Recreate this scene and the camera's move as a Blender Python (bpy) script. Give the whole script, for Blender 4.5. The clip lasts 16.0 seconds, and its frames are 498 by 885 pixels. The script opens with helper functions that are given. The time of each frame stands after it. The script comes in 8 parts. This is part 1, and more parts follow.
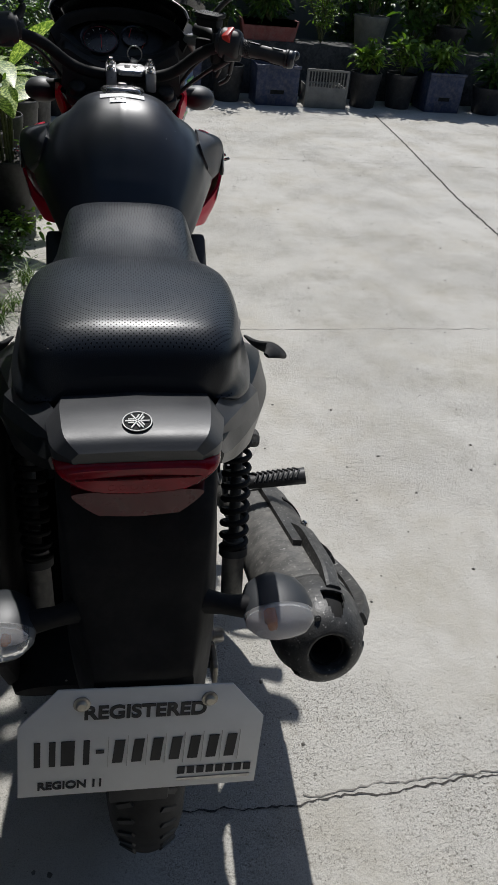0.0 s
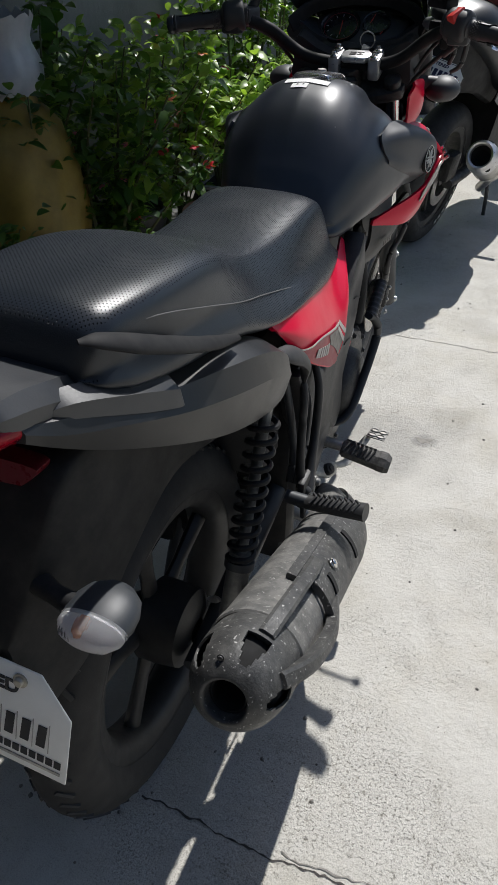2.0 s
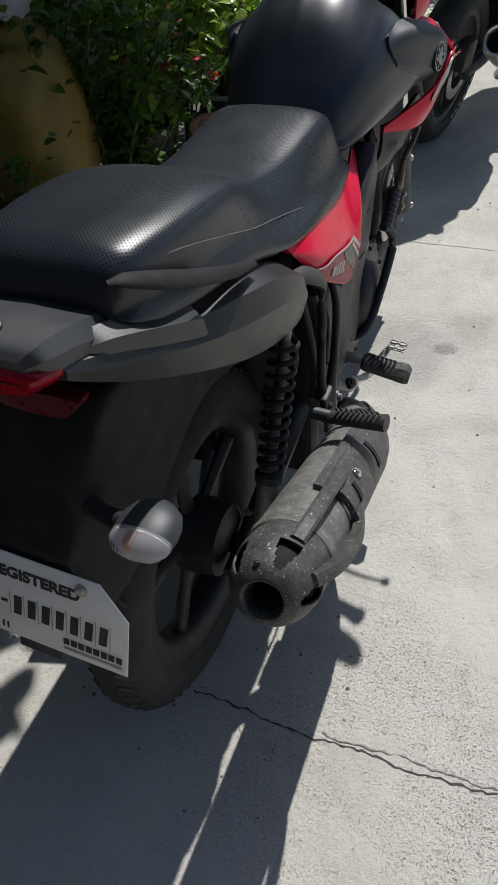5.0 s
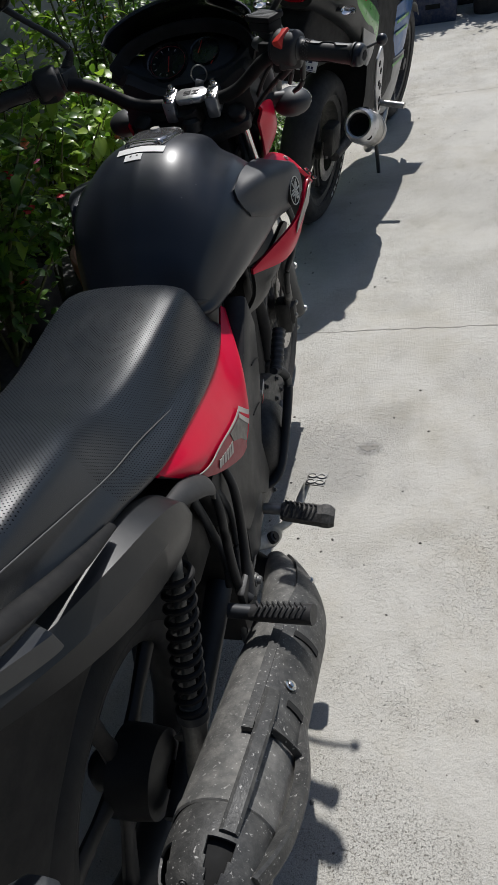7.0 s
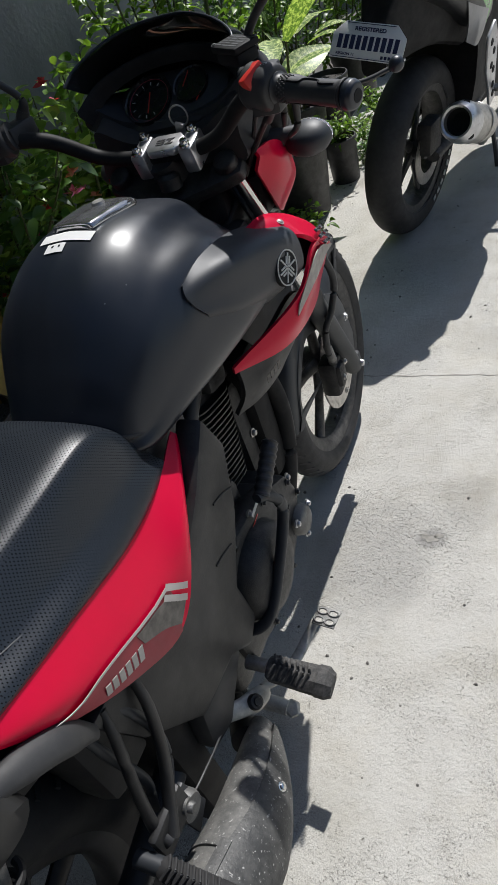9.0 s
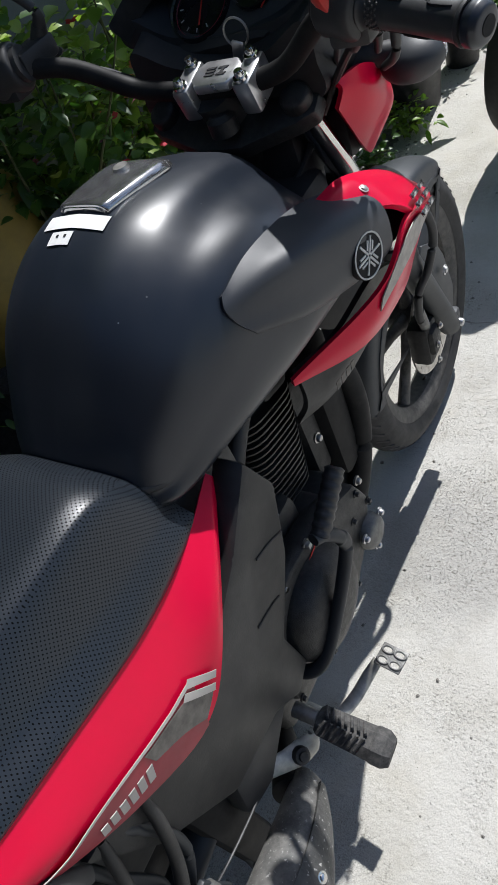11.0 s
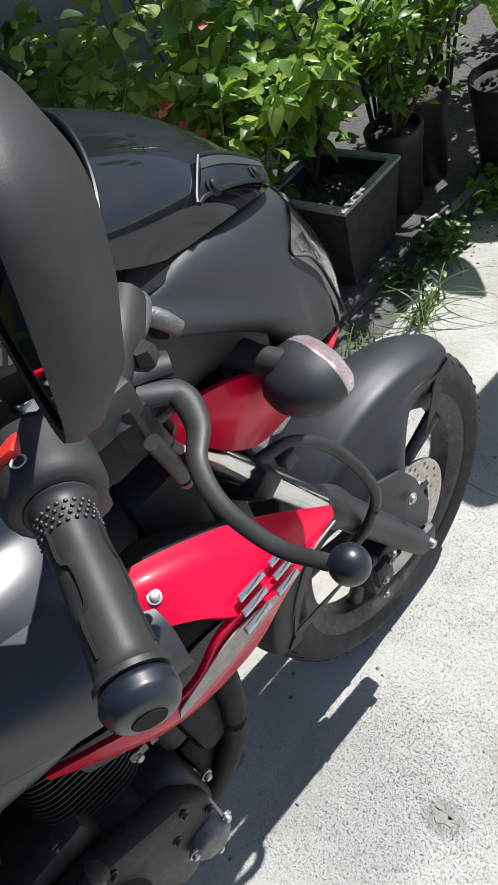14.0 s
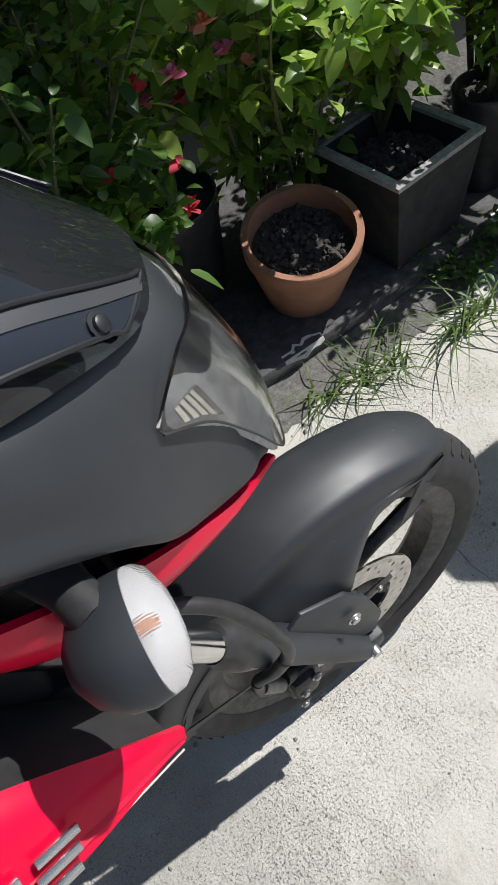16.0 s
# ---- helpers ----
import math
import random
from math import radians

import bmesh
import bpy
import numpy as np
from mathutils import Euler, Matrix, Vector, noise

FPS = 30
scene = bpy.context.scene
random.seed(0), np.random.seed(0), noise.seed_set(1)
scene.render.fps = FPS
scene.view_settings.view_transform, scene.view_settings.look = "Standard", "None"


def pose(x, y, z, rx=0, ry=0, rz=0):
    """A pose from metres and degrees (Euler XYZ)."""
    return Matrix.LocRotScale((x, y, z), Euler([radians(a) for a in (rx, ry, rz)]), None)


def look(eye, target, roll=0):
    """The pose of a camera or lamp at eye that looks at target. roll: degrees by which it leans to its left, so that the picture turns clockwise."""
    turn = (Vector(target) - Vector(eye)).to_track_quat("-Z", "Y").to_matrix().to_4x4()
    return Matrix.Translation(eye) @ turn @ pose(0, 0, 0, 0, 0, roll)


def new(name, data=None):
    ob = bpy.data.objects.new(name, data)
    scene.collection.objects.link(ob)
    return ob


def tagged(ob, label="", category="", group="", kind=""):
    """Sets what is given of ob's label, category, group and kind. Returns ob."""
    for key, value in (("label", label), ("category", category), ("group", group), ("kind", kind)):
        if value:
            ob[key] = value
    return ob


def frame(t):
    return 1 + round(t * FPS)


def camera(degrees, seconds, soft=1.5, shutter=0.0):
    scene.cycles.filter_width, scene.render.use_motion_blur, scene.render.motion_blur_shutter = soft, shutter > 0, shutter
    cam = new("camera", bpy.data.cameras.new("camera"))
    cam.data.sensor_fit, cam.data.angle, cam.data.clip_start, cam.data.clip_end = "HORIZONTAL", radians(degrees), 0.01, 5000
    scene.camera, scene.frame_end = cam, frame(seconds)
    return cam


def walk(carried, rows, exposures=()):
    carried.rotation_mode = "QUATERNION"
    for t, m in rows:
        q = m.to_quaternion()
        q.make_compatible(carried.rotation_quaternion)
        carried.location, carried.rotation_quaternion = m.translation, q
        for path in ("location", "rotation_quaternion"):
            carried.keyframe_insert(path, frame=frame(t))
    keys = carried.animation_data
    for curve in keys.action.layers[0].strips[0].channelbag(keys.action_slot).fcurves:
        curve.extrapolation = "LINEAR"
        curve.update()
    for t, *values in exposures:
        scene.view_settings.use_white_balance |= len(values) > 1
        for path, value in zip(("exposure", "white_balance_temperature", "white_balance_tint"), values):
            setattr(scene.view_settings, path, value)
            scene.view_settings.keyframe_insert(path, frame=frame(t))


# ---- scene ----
cam = camera(40.3, 16.0, soft=1.2)
PATH = [
    (0, (-0.006, -0.018, 1.229), (0.338, 1.553, 0.04), 5.6),
    (0.5, (0.093, 0.056, 1.207), (0.195, 1.657, 0.013), 3.5),
    (1, (0.182, 0.141, 1.206), (0.092, 1.698, -0.046), 1.3),
    (1.5, (0.342, 0.121, 1.209), (-0.045, 1.652, -0.017), 1.2),
    (2, (0.406, 0.093, 1.208), (-0.18, 1.563, -0.015), -0.1),
    (2.5, (0.432, 0.074, 1.2), (-0.121, 1.561, -0.018), 1.2),
    (3, (0.438, 0.045, 1.2), (-0.124, 1.531, -0.015), -0.6),
    (3.5, (0.424, 0.027, 1.196), (-0.163, 1.493, -0.031), -0.4),
    (3.7, (0.418, 0.023, 1.19), (-0.196, 1.454, -0.064), -1.5),
    (5.8, (0.433, 0.115, 1.27), (-0.13, 1.382, -0.172), -9.6),
    (6, (0.441, 0.131, 1.27), (-0.11, 1.398, -0.176), -10.9),
    (6.5, (0.461, 0.178, 1.294), (-0.052, 1.526, -0.092), -12.0),
    (7, (0.443, 0.316, 1.313), (-0.052, 1.752, 0.012), -12.9),
    (7.1, (0.424, 0.339, 1.309), (-0.068, 1.864, 0.112), -12.6),
    (7.5, (0.411, 0.469, 1.277), (-0.06, 1.977, 0.051), -14.2),
    (8, (0.491, 0.582, 1.276), (-0.121, 2.08, 0.1), -18.4),
    (8.5, (0.576, 0.683, 1.27), (-0.237, 2.025, 0.028), -19.2),
    (9, (0.596, 0.747, 1.269), (-0.278, 2.025, 0.004), -21.0),
    (9.5, (0.526, 0.845, 1.247), (-0.341, 2.018, -0.121), -20.7),
    (9.7, (0.495, 0.885, 1.247), (-0.446, 1.98, -0.137), -23.7),
    (11.8, (0.561, 1.041, 1.254), (-0.519, 1.912, -0.186), -27.7),
    (12, (0.569, 1.057, 1.249), (-0.516, 1.904, -0.203), -27.8),
    (12.5, (0.553, 1.123, 1.239), (-0.461, 2.037, -0.222), -25.7),
    (13, (0.469, 1.271, 1.255), (-0.518, 2.304, -0.144), -20.6),
    (13.5, (0.453, 1.408, 1.269), (-0.611, 2.431, -0.081), -21.4),
    (14, (0.502, 1.559, 1.286), (-0.688, 2.254, -0.163), -23.1),
    (14.5, (0.52, 1.626, 1.274), (-0.653, 2.147, -0.26), -24.6),
    (15, (0.489, 1.697, 1.263), (-0.629, 2.263, -0.296), -23.5),
    (15.5, (0.398, 1.793, 1.268), (-0.624, 2.447, -0.322), -14.4),
    (16, (0.361, 1.85, 1.248), (-0.748, 2.284, -0.358), -17.7),
]

EXPOSURES = [(0.0, -0.06, 6350, 10), (0.5, -0.16, 6350, 10), (1.0, 0.0, 6350, 10), (1.5, 0.03, 6350, 10), (2.0, 0.28, 6350, 10), (3.0, 0.32, 6400, 10), (3.7, 0.12, 6400, 10), (6.0, 0.18, 6400, 10), (6.5, 0.0, 6350, 10), (8.0, -0.04, 6350, 10), (8.5, 0.08, 6350, 10), (9.0, 0.22, 6300, 10), (12.0, 0.50, 6150, 10), (12.5, 0.48, 6150, 10), (13.0, 0.41, 6150, 10), (13.5, 0.67, 6200, 10), (14.0, 0.70, 6200, 10), (14.5, 0.70, 6250, 10), (15.0, 0.42, 6250, 10), (16.0, 0.50, 6400, 10)]
walk(cam, [(t, look(eye, target, roll)) for t, eye, target, roll in PATH], EXPOSURES)

# ---- light ----
SUN_WAY = Vector((0.062, 0.735, 1.0)).normalized()
world = bpy.data.worlds.new("sky")
scene.world = world
world.use_nodes = True
wn, wl = world.node_tree.nodes, world.node_tree.links
sky = wn.new("ShaderNodeTexSky")
sky.sky_type = "NISHITA"
sky.sun_disc = False
sky.sun_elevation = math.asin(SUN_WAY.z)
sky.sun_rotation = math.atan2(SUN_WAY.x, SUN_WAY.y)
wl.new(sky.outputs[0], wn["Background"].inputs[0])
wn["Background"].inputs[1].default_value = 0.072
sun_data = bpy.data.lights.new("sun", "SUN")
sun_data.energy, sun_data.angle, sun_data.color = 4.1, radians(0.55), (1.0, 0.97, 0.93)
sun = new("sun", sun_data)
sun.matrix_basis = look((0, 0, 30), Vector((0, 0, 30)) - SUN_WAY)


# ---- materials ----
def node_mat(name):
    m = bpy.data.materials.new(name)
    m.use_nodes = True
    return m, m.node_tree.nodes, m.node_tree.links, m.node_tree.nodes["Principled BSDF"]


def ramp(nodes, links, fac, stops):
    r = nodes.new("ShaderNodeValToRGB")
    r.color_ramp.elements[0].position, r.color_ramp.elements[0].color = stops[0][0], (*stops[0][1], 1)
    r.color_ramp.elements[1].position, r.color_ramp.elements[1].color = stops[-1][0], (*stops[-1][1], 1)
    for p, c in stops[1:-1]:
        r.color_ramp.elements.new(p).color = (*c, 1)
    links.new(fac, r.inputs[0])
    return r.outputs[0]


def noise_node(nodes, links, scale, detail=6, rough=0.6, coords="Object", stretch=None):
    tc = nodes.new("ShaderNodeTexCoord")
    n = nodes.new("ShaderNodeTexNoise")
    n.inputs["Scale"].default_value, n.inputs["Detail"].default_value, n.inputs["Roughness"].default_value = scale, detail, rough
    if stretch:
        mp = nodes.new("ShaderNodeMapping")
        mp.inputs["Scale"].default_value = stretch
        links.new(tc.outputs[coords], mp.inputs[0])
        links.new(mp.outputs[0], n.inputs["Vector"])
    else:
        links.new(tc.outputs[coords], n.inputs["Vector"])
    return n.outputs[0]


def mixed(nodes, links, a, b, fac, mode="MIX"):
    mx = nodes.new("ShaderNodeMix")
    mx.data_type, mx.blend_type = "RGBA", mode
    for value, slot in ((fac, mx.inputs[0]), (a, mx.inputs[6]), (b, mx.inputs[7])):
        if isinstance(value, bpy.types.NodeSocket):
            links.new(value, slot)
        else:
            slot.default_value = value if not isinstance(value, tuple) else (*value, 1)
    return mx.outputs[2]


def bump(nodes, links, bsdf, height, strength, distance, after=None):
    b = nodes.new("ShaderNodeBump")
    b.inputs["Strength"].default_value, b.inputs["Distance"].default_value = strength, distance
    links.new(height, b.inputs["Height"])
    if after is not None:
        links.new(after, b.inputs["Normal"])
    links.new(b.outputs[0], bsdf.inputs["Normal"])
    return b.outputs[0]


def plain(name, colour, rough=0.5, metal=0.0, vary=0.15, scale=25.0, dust=0.0, dust_colour=(0.32, 0.3, 0.26), grain=0.0, coat=0.0, grain_scale=350.0):
    """A surface of one colour with mottling, dust in patches and fine grain."""
    m, n, l, b = node_mat(name)
    f = noise_node(n, l, scale)
    lo, hi = tuple(c * (1 - vary) for c in colour), tuple(min(1, c * (1 + vary)) for c in colour)
    col = ramp(n, l, f, [(0.3, lo), (0.7, hi)])
    if dust:
        d = noise_node(n, l, scale * 2.7, 8, 0.7)
        mask = ramp(n, l, d, [(0.42, (0, 0, 0)), (0.75, (dust,) * 3)])
        col = mixed(n, l, col, dust_colour, mask)
    l.new(col, b.inputs["Base Color"])
    rr = ramp(n, l, noise_node(n, l, scale * 1.6, 5), [(0.3, (max(0.02, rough - 0.07),) * 3), (0.7, (min(1, rough + 0.09),) * 3)])
    l.new(rr, b.inputs["Roughness"])
    b.inputs["Metallic"].default_value = metal
    b.inputs["Coat Weight"].default_value = coat
    b.inputs["Coat Roughness"].default_value = 0.1
    if grain:
        bump(n, l, b, noise_node(n, l, grain_scale, 2), grain, 0.001)
    return m


M = {}
M["tank"] = plain("satin_black_tank", (0.0100, 0.0140, 0.0225), 0.39, 0.0, 0.10, 5, coat=0.25)
M["tank"].node_tree.nodes["Principled BSDF"].inputs["Specular IOR Level"].default_value = 0.5
M["tank"].node_tree.nodes["Principled BSDF"].inputs["Coat Roughness"].default_value = 0.2
M["matte"] = plain("matte_black_paint", (0.024, 0.0275, 0.032), 0.50, 0.0, 0.08, 4, dust=0.03, grain=0.08, grain_scale=900)
M["grey_panel"] = plain("dark_grey_plastic", (0.030, 0.032, 0.036), 0.46, 0.0, 0.06, 6, dust=0.04, grain=0.1)
M["fin_grey"] = plain("grey_fin_plastic", (0.026, 0.0268, 0.028), 0.42, 0.0, 0.06, 6, dust=0.04, grain=0.1)
M["plastic"] = plain("black_plastic", (0.025, 0.025, 0.026), 0.55, 0.0, 0.15, 14, dust=0.05, grain=0.06, grain_scale=900)
M["rubber"] = plain("black_rubber", (0.026, 0.026, 0.027), 0.48, 0.0, 0.1, 30, dust=0.05, grain=0.06, grain_scale=900)
M["tyre"] = plain("dusty_tyre_rubber", (0.02, 0.02, 0.021), 0.7, 0.0, 0.2, 18, dust=0.14, dust_colour=(0.13, 0.12, 0.11), grain=0.3)
M["rim"] = plain("black_alloy", (0.030, 0.030, 0.031), 0.5, 0.1, 0.2, 20, dust=0.6, dust_colour=(0.16, 0.15, 0.14))
M["red"] = plain("glossy_red_paint", (0.62, 0.001, 0.036), 0.36, 0.0, 0.05, 8, coat=0.22, dust=0.02, dust_colour=(0.4, 0.1, 0.1))
M["red"].node_tree.nodes["Principled BSDF"].inputs["Specular IOR Level"].default_value = 0.14
M["dark_red"] = plain("dull_red_decal", (0.30, 0.02, 0.035), 0.45, 0.0, 0.12, 30)
M["tail_red"] = plain("dark_red_reflector", (0.09, 0.003, 0.008), 0.3, 0.0, 0.15, 30)
# Rear wheel copies of tyre and rim, darkened in colour for its shade
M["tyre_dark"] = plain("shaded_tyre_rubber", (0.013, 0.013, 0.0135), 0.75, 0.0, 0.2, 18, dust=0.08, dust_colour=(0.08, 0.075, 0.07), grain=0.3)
M["rim_dark"] = plain("shaded_black_alloy", (0.016, 0.016, 0.0165), 0.5, 0.1, 0.2, 20, dust=0.2, dust_colour=(0.07, 0.065, 0.06))
# Darker, duller black: deep shade under the tail and elsewhere is in the colour
M["undertail"] = plain("shade_darkened_black", (0.0105, 0.0105, 0.0112), 0.62, 0.0, 0.2, 14, dust=0.04)
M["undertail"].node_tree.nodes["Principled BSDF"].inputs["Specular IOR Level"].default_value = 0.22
M["thread"] = plain("grey_thread", (0.12, 0.12, 0.12), 0.7)
M["lamp_white"] = plain("frosted_silver", (0.72, 0.72, 0.72), 0.4, 0.2, 0.1, 40)
M["cover"] = plain("charcoal_moulded_plastic", (0.0145, 0.0145, 0.015), 0.5, 0.0, 0.1, 10, dust=0.05, grain=0.25)
M["stripe_pale"] = plain("pale_grey_stripe", (0.42, 0.39, 0.36), 0.45, 0.0, 0.1, 30)
M["badge_metal"] = plain("dark_chrome", (0.46, 0.46, 0.47), 0.16, 0.9, 0.1, 40)
M["decal"] = plain("grey_brown_decal", (0.11, 0.1, 0.09), 0.42, 0.2, 0.5, 60)
M["silver"] = plain("silver_metal", (0.55, 0.55, 0.56), 0.33, 0.85, 0.15, 40, dust=0.15)
M["chrome"] = plain("bright_chrome", (0.75, 0.74, 0.72), 0.14, 1.0, 0.08, 30, dust=0.12)
M["steel"] = plain("dull_steel", (0.42, 0.41, 0.39), 0.42, 0.9, 0.3, 60, dust=0.3)
M["engine"] = plain("black_engine_casting", (0.017, 0.017, 0.0175), 0.5, 0.1, 0.25, 40, dust=0.09, grain=0.5, grain_scale=600)
M["engine_fin"] = plain("black_fin_casting", (0.030, 0.029, 0.028), 0.42, 0.2, 0.3, 60, dust=0.25, dust_colour=(0.10, 0.095, 0.09))
M["engine_grey"] = plain("worn_grey_casting", (0.16, 0.16, 0.155), 0.5, 0.5, 0.3, 50, dust=0.3, grain=0.6, grain_scale=500)
M["muffler"] = plain("sun_bleached_black_muffler", (0.10, 0.099, 0.094), 0.55, 0.1, 0.3, 18, dust=0.75, dust_colour=(0.26, 0.25, 0.23), grain=0.6, grain_scale=220)
M["muffler_dark"] = plain("black_muffler_guard", (0.036, 0.036, 0.035), 0.5, 0.0, 0.2, 20, dust=0.35, dust_colour=(0.2, 0.195, 0.18), grain=0.6, grain_scale=240)
for key in ("muffler", "muffler_dark"):
    mt = M[key]
    mn_, ml_, mb_ = mt.node_tree.nodes, mt.node_tree.links, mt.node_tree.nodes["Principled BSDF"]
    old = mb_.inputs["Base Color"].links[0].from_socket
    flecks = ramp(mn_, ml_, noise_node(mn_, ml_, 210, 3, 0.6), [(0.63, (0, 0, 0)), (0.69, (0.85,) * 3)])
    ml_.new(mixed(mn_, ml_, old, (0.42, 0.41, 0.39), flecks), mb_.inputs["Base Color"])
M["disc"] = plain("brushed_disc_steel", (0.5, 0.48, 0.45), 0.35, 0.9, 0.25, 50, dust=0.2)
M["white"] = plain("white_plate_paint", (0.78, 0.78, 0.76), 0.5, 0.0, 0.05, 12, dust=0.1, dust_colour=(0.4, 0.38, 0.33))
M["ink"] = plain("black_ink", (0.02, 0.02, 0.022), 0.6)
M["blue_ink"] = plain("dark_blue_ink", (0.015, 0.02, 0.07), 0.6)
M["print_white"] = plain("pale_print", (0.5, 0.5, 0.48), 0.5)
# Near black; paints the shade of holes, slots and grooves, and badge grounds
M["void"] = plain("deep_matt_black", (0.010, 0.010, 0.010), 0.9)
M["orange"] = plain("orange_bulb", (0.5, 0.18, 0.05), 0.3)
M["switch_red"] = plain("red_switch_plastic", (0.62, 0.03, 0.02), 0.38, dust=0.1)
M["gold"] = plain("worn_brassy_steel", (0.45, 0.42, 0.35), 0.45, 0.6, 0.3, 60)
M["green_fairing"] = plain("green_fairing_paint", (0.12, 0.4, 0.08), 0.3, 0.0, 0.2, 12, coat=0.4)
M["grey_fairing"] = plain("grey_fairing_paint", (0.24, 0.24, 0.24), 0.35, 0.0, 0.2, 12, coat=0.3)
M["blue_fairing"] = plain("blue_fairing_decal", (0.03, 0.12, 0.32), 0.35, 0.0, 0.3, 14, coat=0.3)
M["pink_cloth"] = plain("faded_red_cloth", (0.55, 0.11, 0.12), 0.85, 0.0, 0.15, 30, grain=0.5)
M["soil"] = plain("dark_potting_soil", (0.035, 0.032, 0.03), 0.95, 0.0, 0.6, 60, dust=0.4, dust_colour=(0.2, 0.18, 0.16), grain=1.0, grain_scale=120)
M["black_pot"] = plain("black_pot_plastic", (0.018, 0.018, 0.02), 0.5, 0.0, 0.3, 12, dust=0.4, dust_colour=(0.1, 0.1, 0.1), grain=0.3)
M["blue_crate"] = plain("faded_blue_plastic", (0.02, 0.033, 0.085), 0.55, 0.0, 0.25, 10, dust=0.3)
M["grey_crate"] = plain("faded_grey_plastic", (0.17, 0.17, 0.16), 0.6, 0.0, 0.25, 10, dust=0.3)
M["red_pot"] = plain("red_brown_planter", (0.25, 0.06, 0.05), 0.6, 0.0, 0.25, 10, dust=0.3)
M["paint_white"] = plain("flaking_white_paint", (0.62, 0.61, 0.58), 0.75, 0.0, 0.2, 25, dust=0.35, dust_colour=(0.25, 0.24, 0.22), grain=0.6)
M["worn_rim"] = plain("worn_pale_rim", (0.36, 0.355, 0.34), 0.8, 0.0, 0.3, 25, dust=0.7, dust_colour=(0.1, 0.1, 0.1), grain=0.6)
M["curb"] = plain("black_stained_concrete", (0.05, 0.05, 0.05), 0.85, 0.0, 0.5, 14, dust=0.5, dust_colour=(0.18, 0.17, 0.16), grain=1.0, grain_scale=90)
M["dirt"] = plain("grey_earth", (0.10, 0.097, 0.09), 0.95, 0.0, 0.5, 70, dust=0.55, dust_colour=(0.26, 0.25, 0.23), grain=1.0, grain_scale=160)
M["dull_grey"] = plain("dull_grey_sleeve", (0.05, 0.05, 0.05), 0.45, 0.5, 0.2, 40)
M["stem"] = plain("green_brown_stem", (0.09, 0.1, 0.04), 0.8, 0.0, 0.3, 40)
M["bark"] = plain("brown_bark", (0.13, 0.095, 0.065), 0.9, 0.0, 0.3, 40, grain=1.0)
M["sack"] = plain("yellow_woven_plastic", (0.25, 0.18, 0.035), 0.55, 0.0, 0.3, 8, grain=0.4)
M["wing_paint"] = plain("matte_black_wing_paint", (0.036, 0.039, 0.046), 0.48, 0.0, 0.08, 4, dust=0.03, grain=0.06, grain_scale=900)
M["wing_paint"].node_tree.nodes["Principled BSDF"].inputs["Specular IOR Level"].default_value = 0.5
M["peg_rubber"] = plain("dusty_peg_rubber", (0.045, 0.044, 0.043), 0.8, 0.0, 0.25, 40, dust=0.55, dust_colour=(0.19, 0.18, 0.165), grain=0.4)
M["pale_steel"] = plain("pale_worn_steel", (0.46, 0.445, 0.40), 0.5, 0.25, 0.3, 60, dust=0.3, dust_colour=(0.25, 0.24, 0.21))
M["stripe_tan"] = plain("tan_grey_decal", (0.33, 0.30, 0.27), 0.42, 0.0, 0.3, 60)
M["badge_black"] = plain("glossy_black_plastic", (0.014, 0.015, 0.018), 0.42, 0.0, 0.1, 20)
M["panel_black"] = plain("satin_black_panel", (0.0105, 0.0112, 0.0125), 0.36, 0.0, 0.1, 6, dust=0.03, grain=0.06, grain_scale=900)
M["cloudy"] = plain("cloudy_clear_plastic", (0.4, 0.42, 0.44), 0.35, 0.0, 0.2, 8)


def glass_material(name, tint, rough=0.03):
    m, n, l, b = node_mat(name)
    b.inputs["Base Color"].default_value = (*tint, 1)
    b.inputs["Roughness"].default_value = rough
    b.inputs["Transmission Weight"].default_value = 1.0
    b.inputs["IOR"].default_value = 1.3
    return m


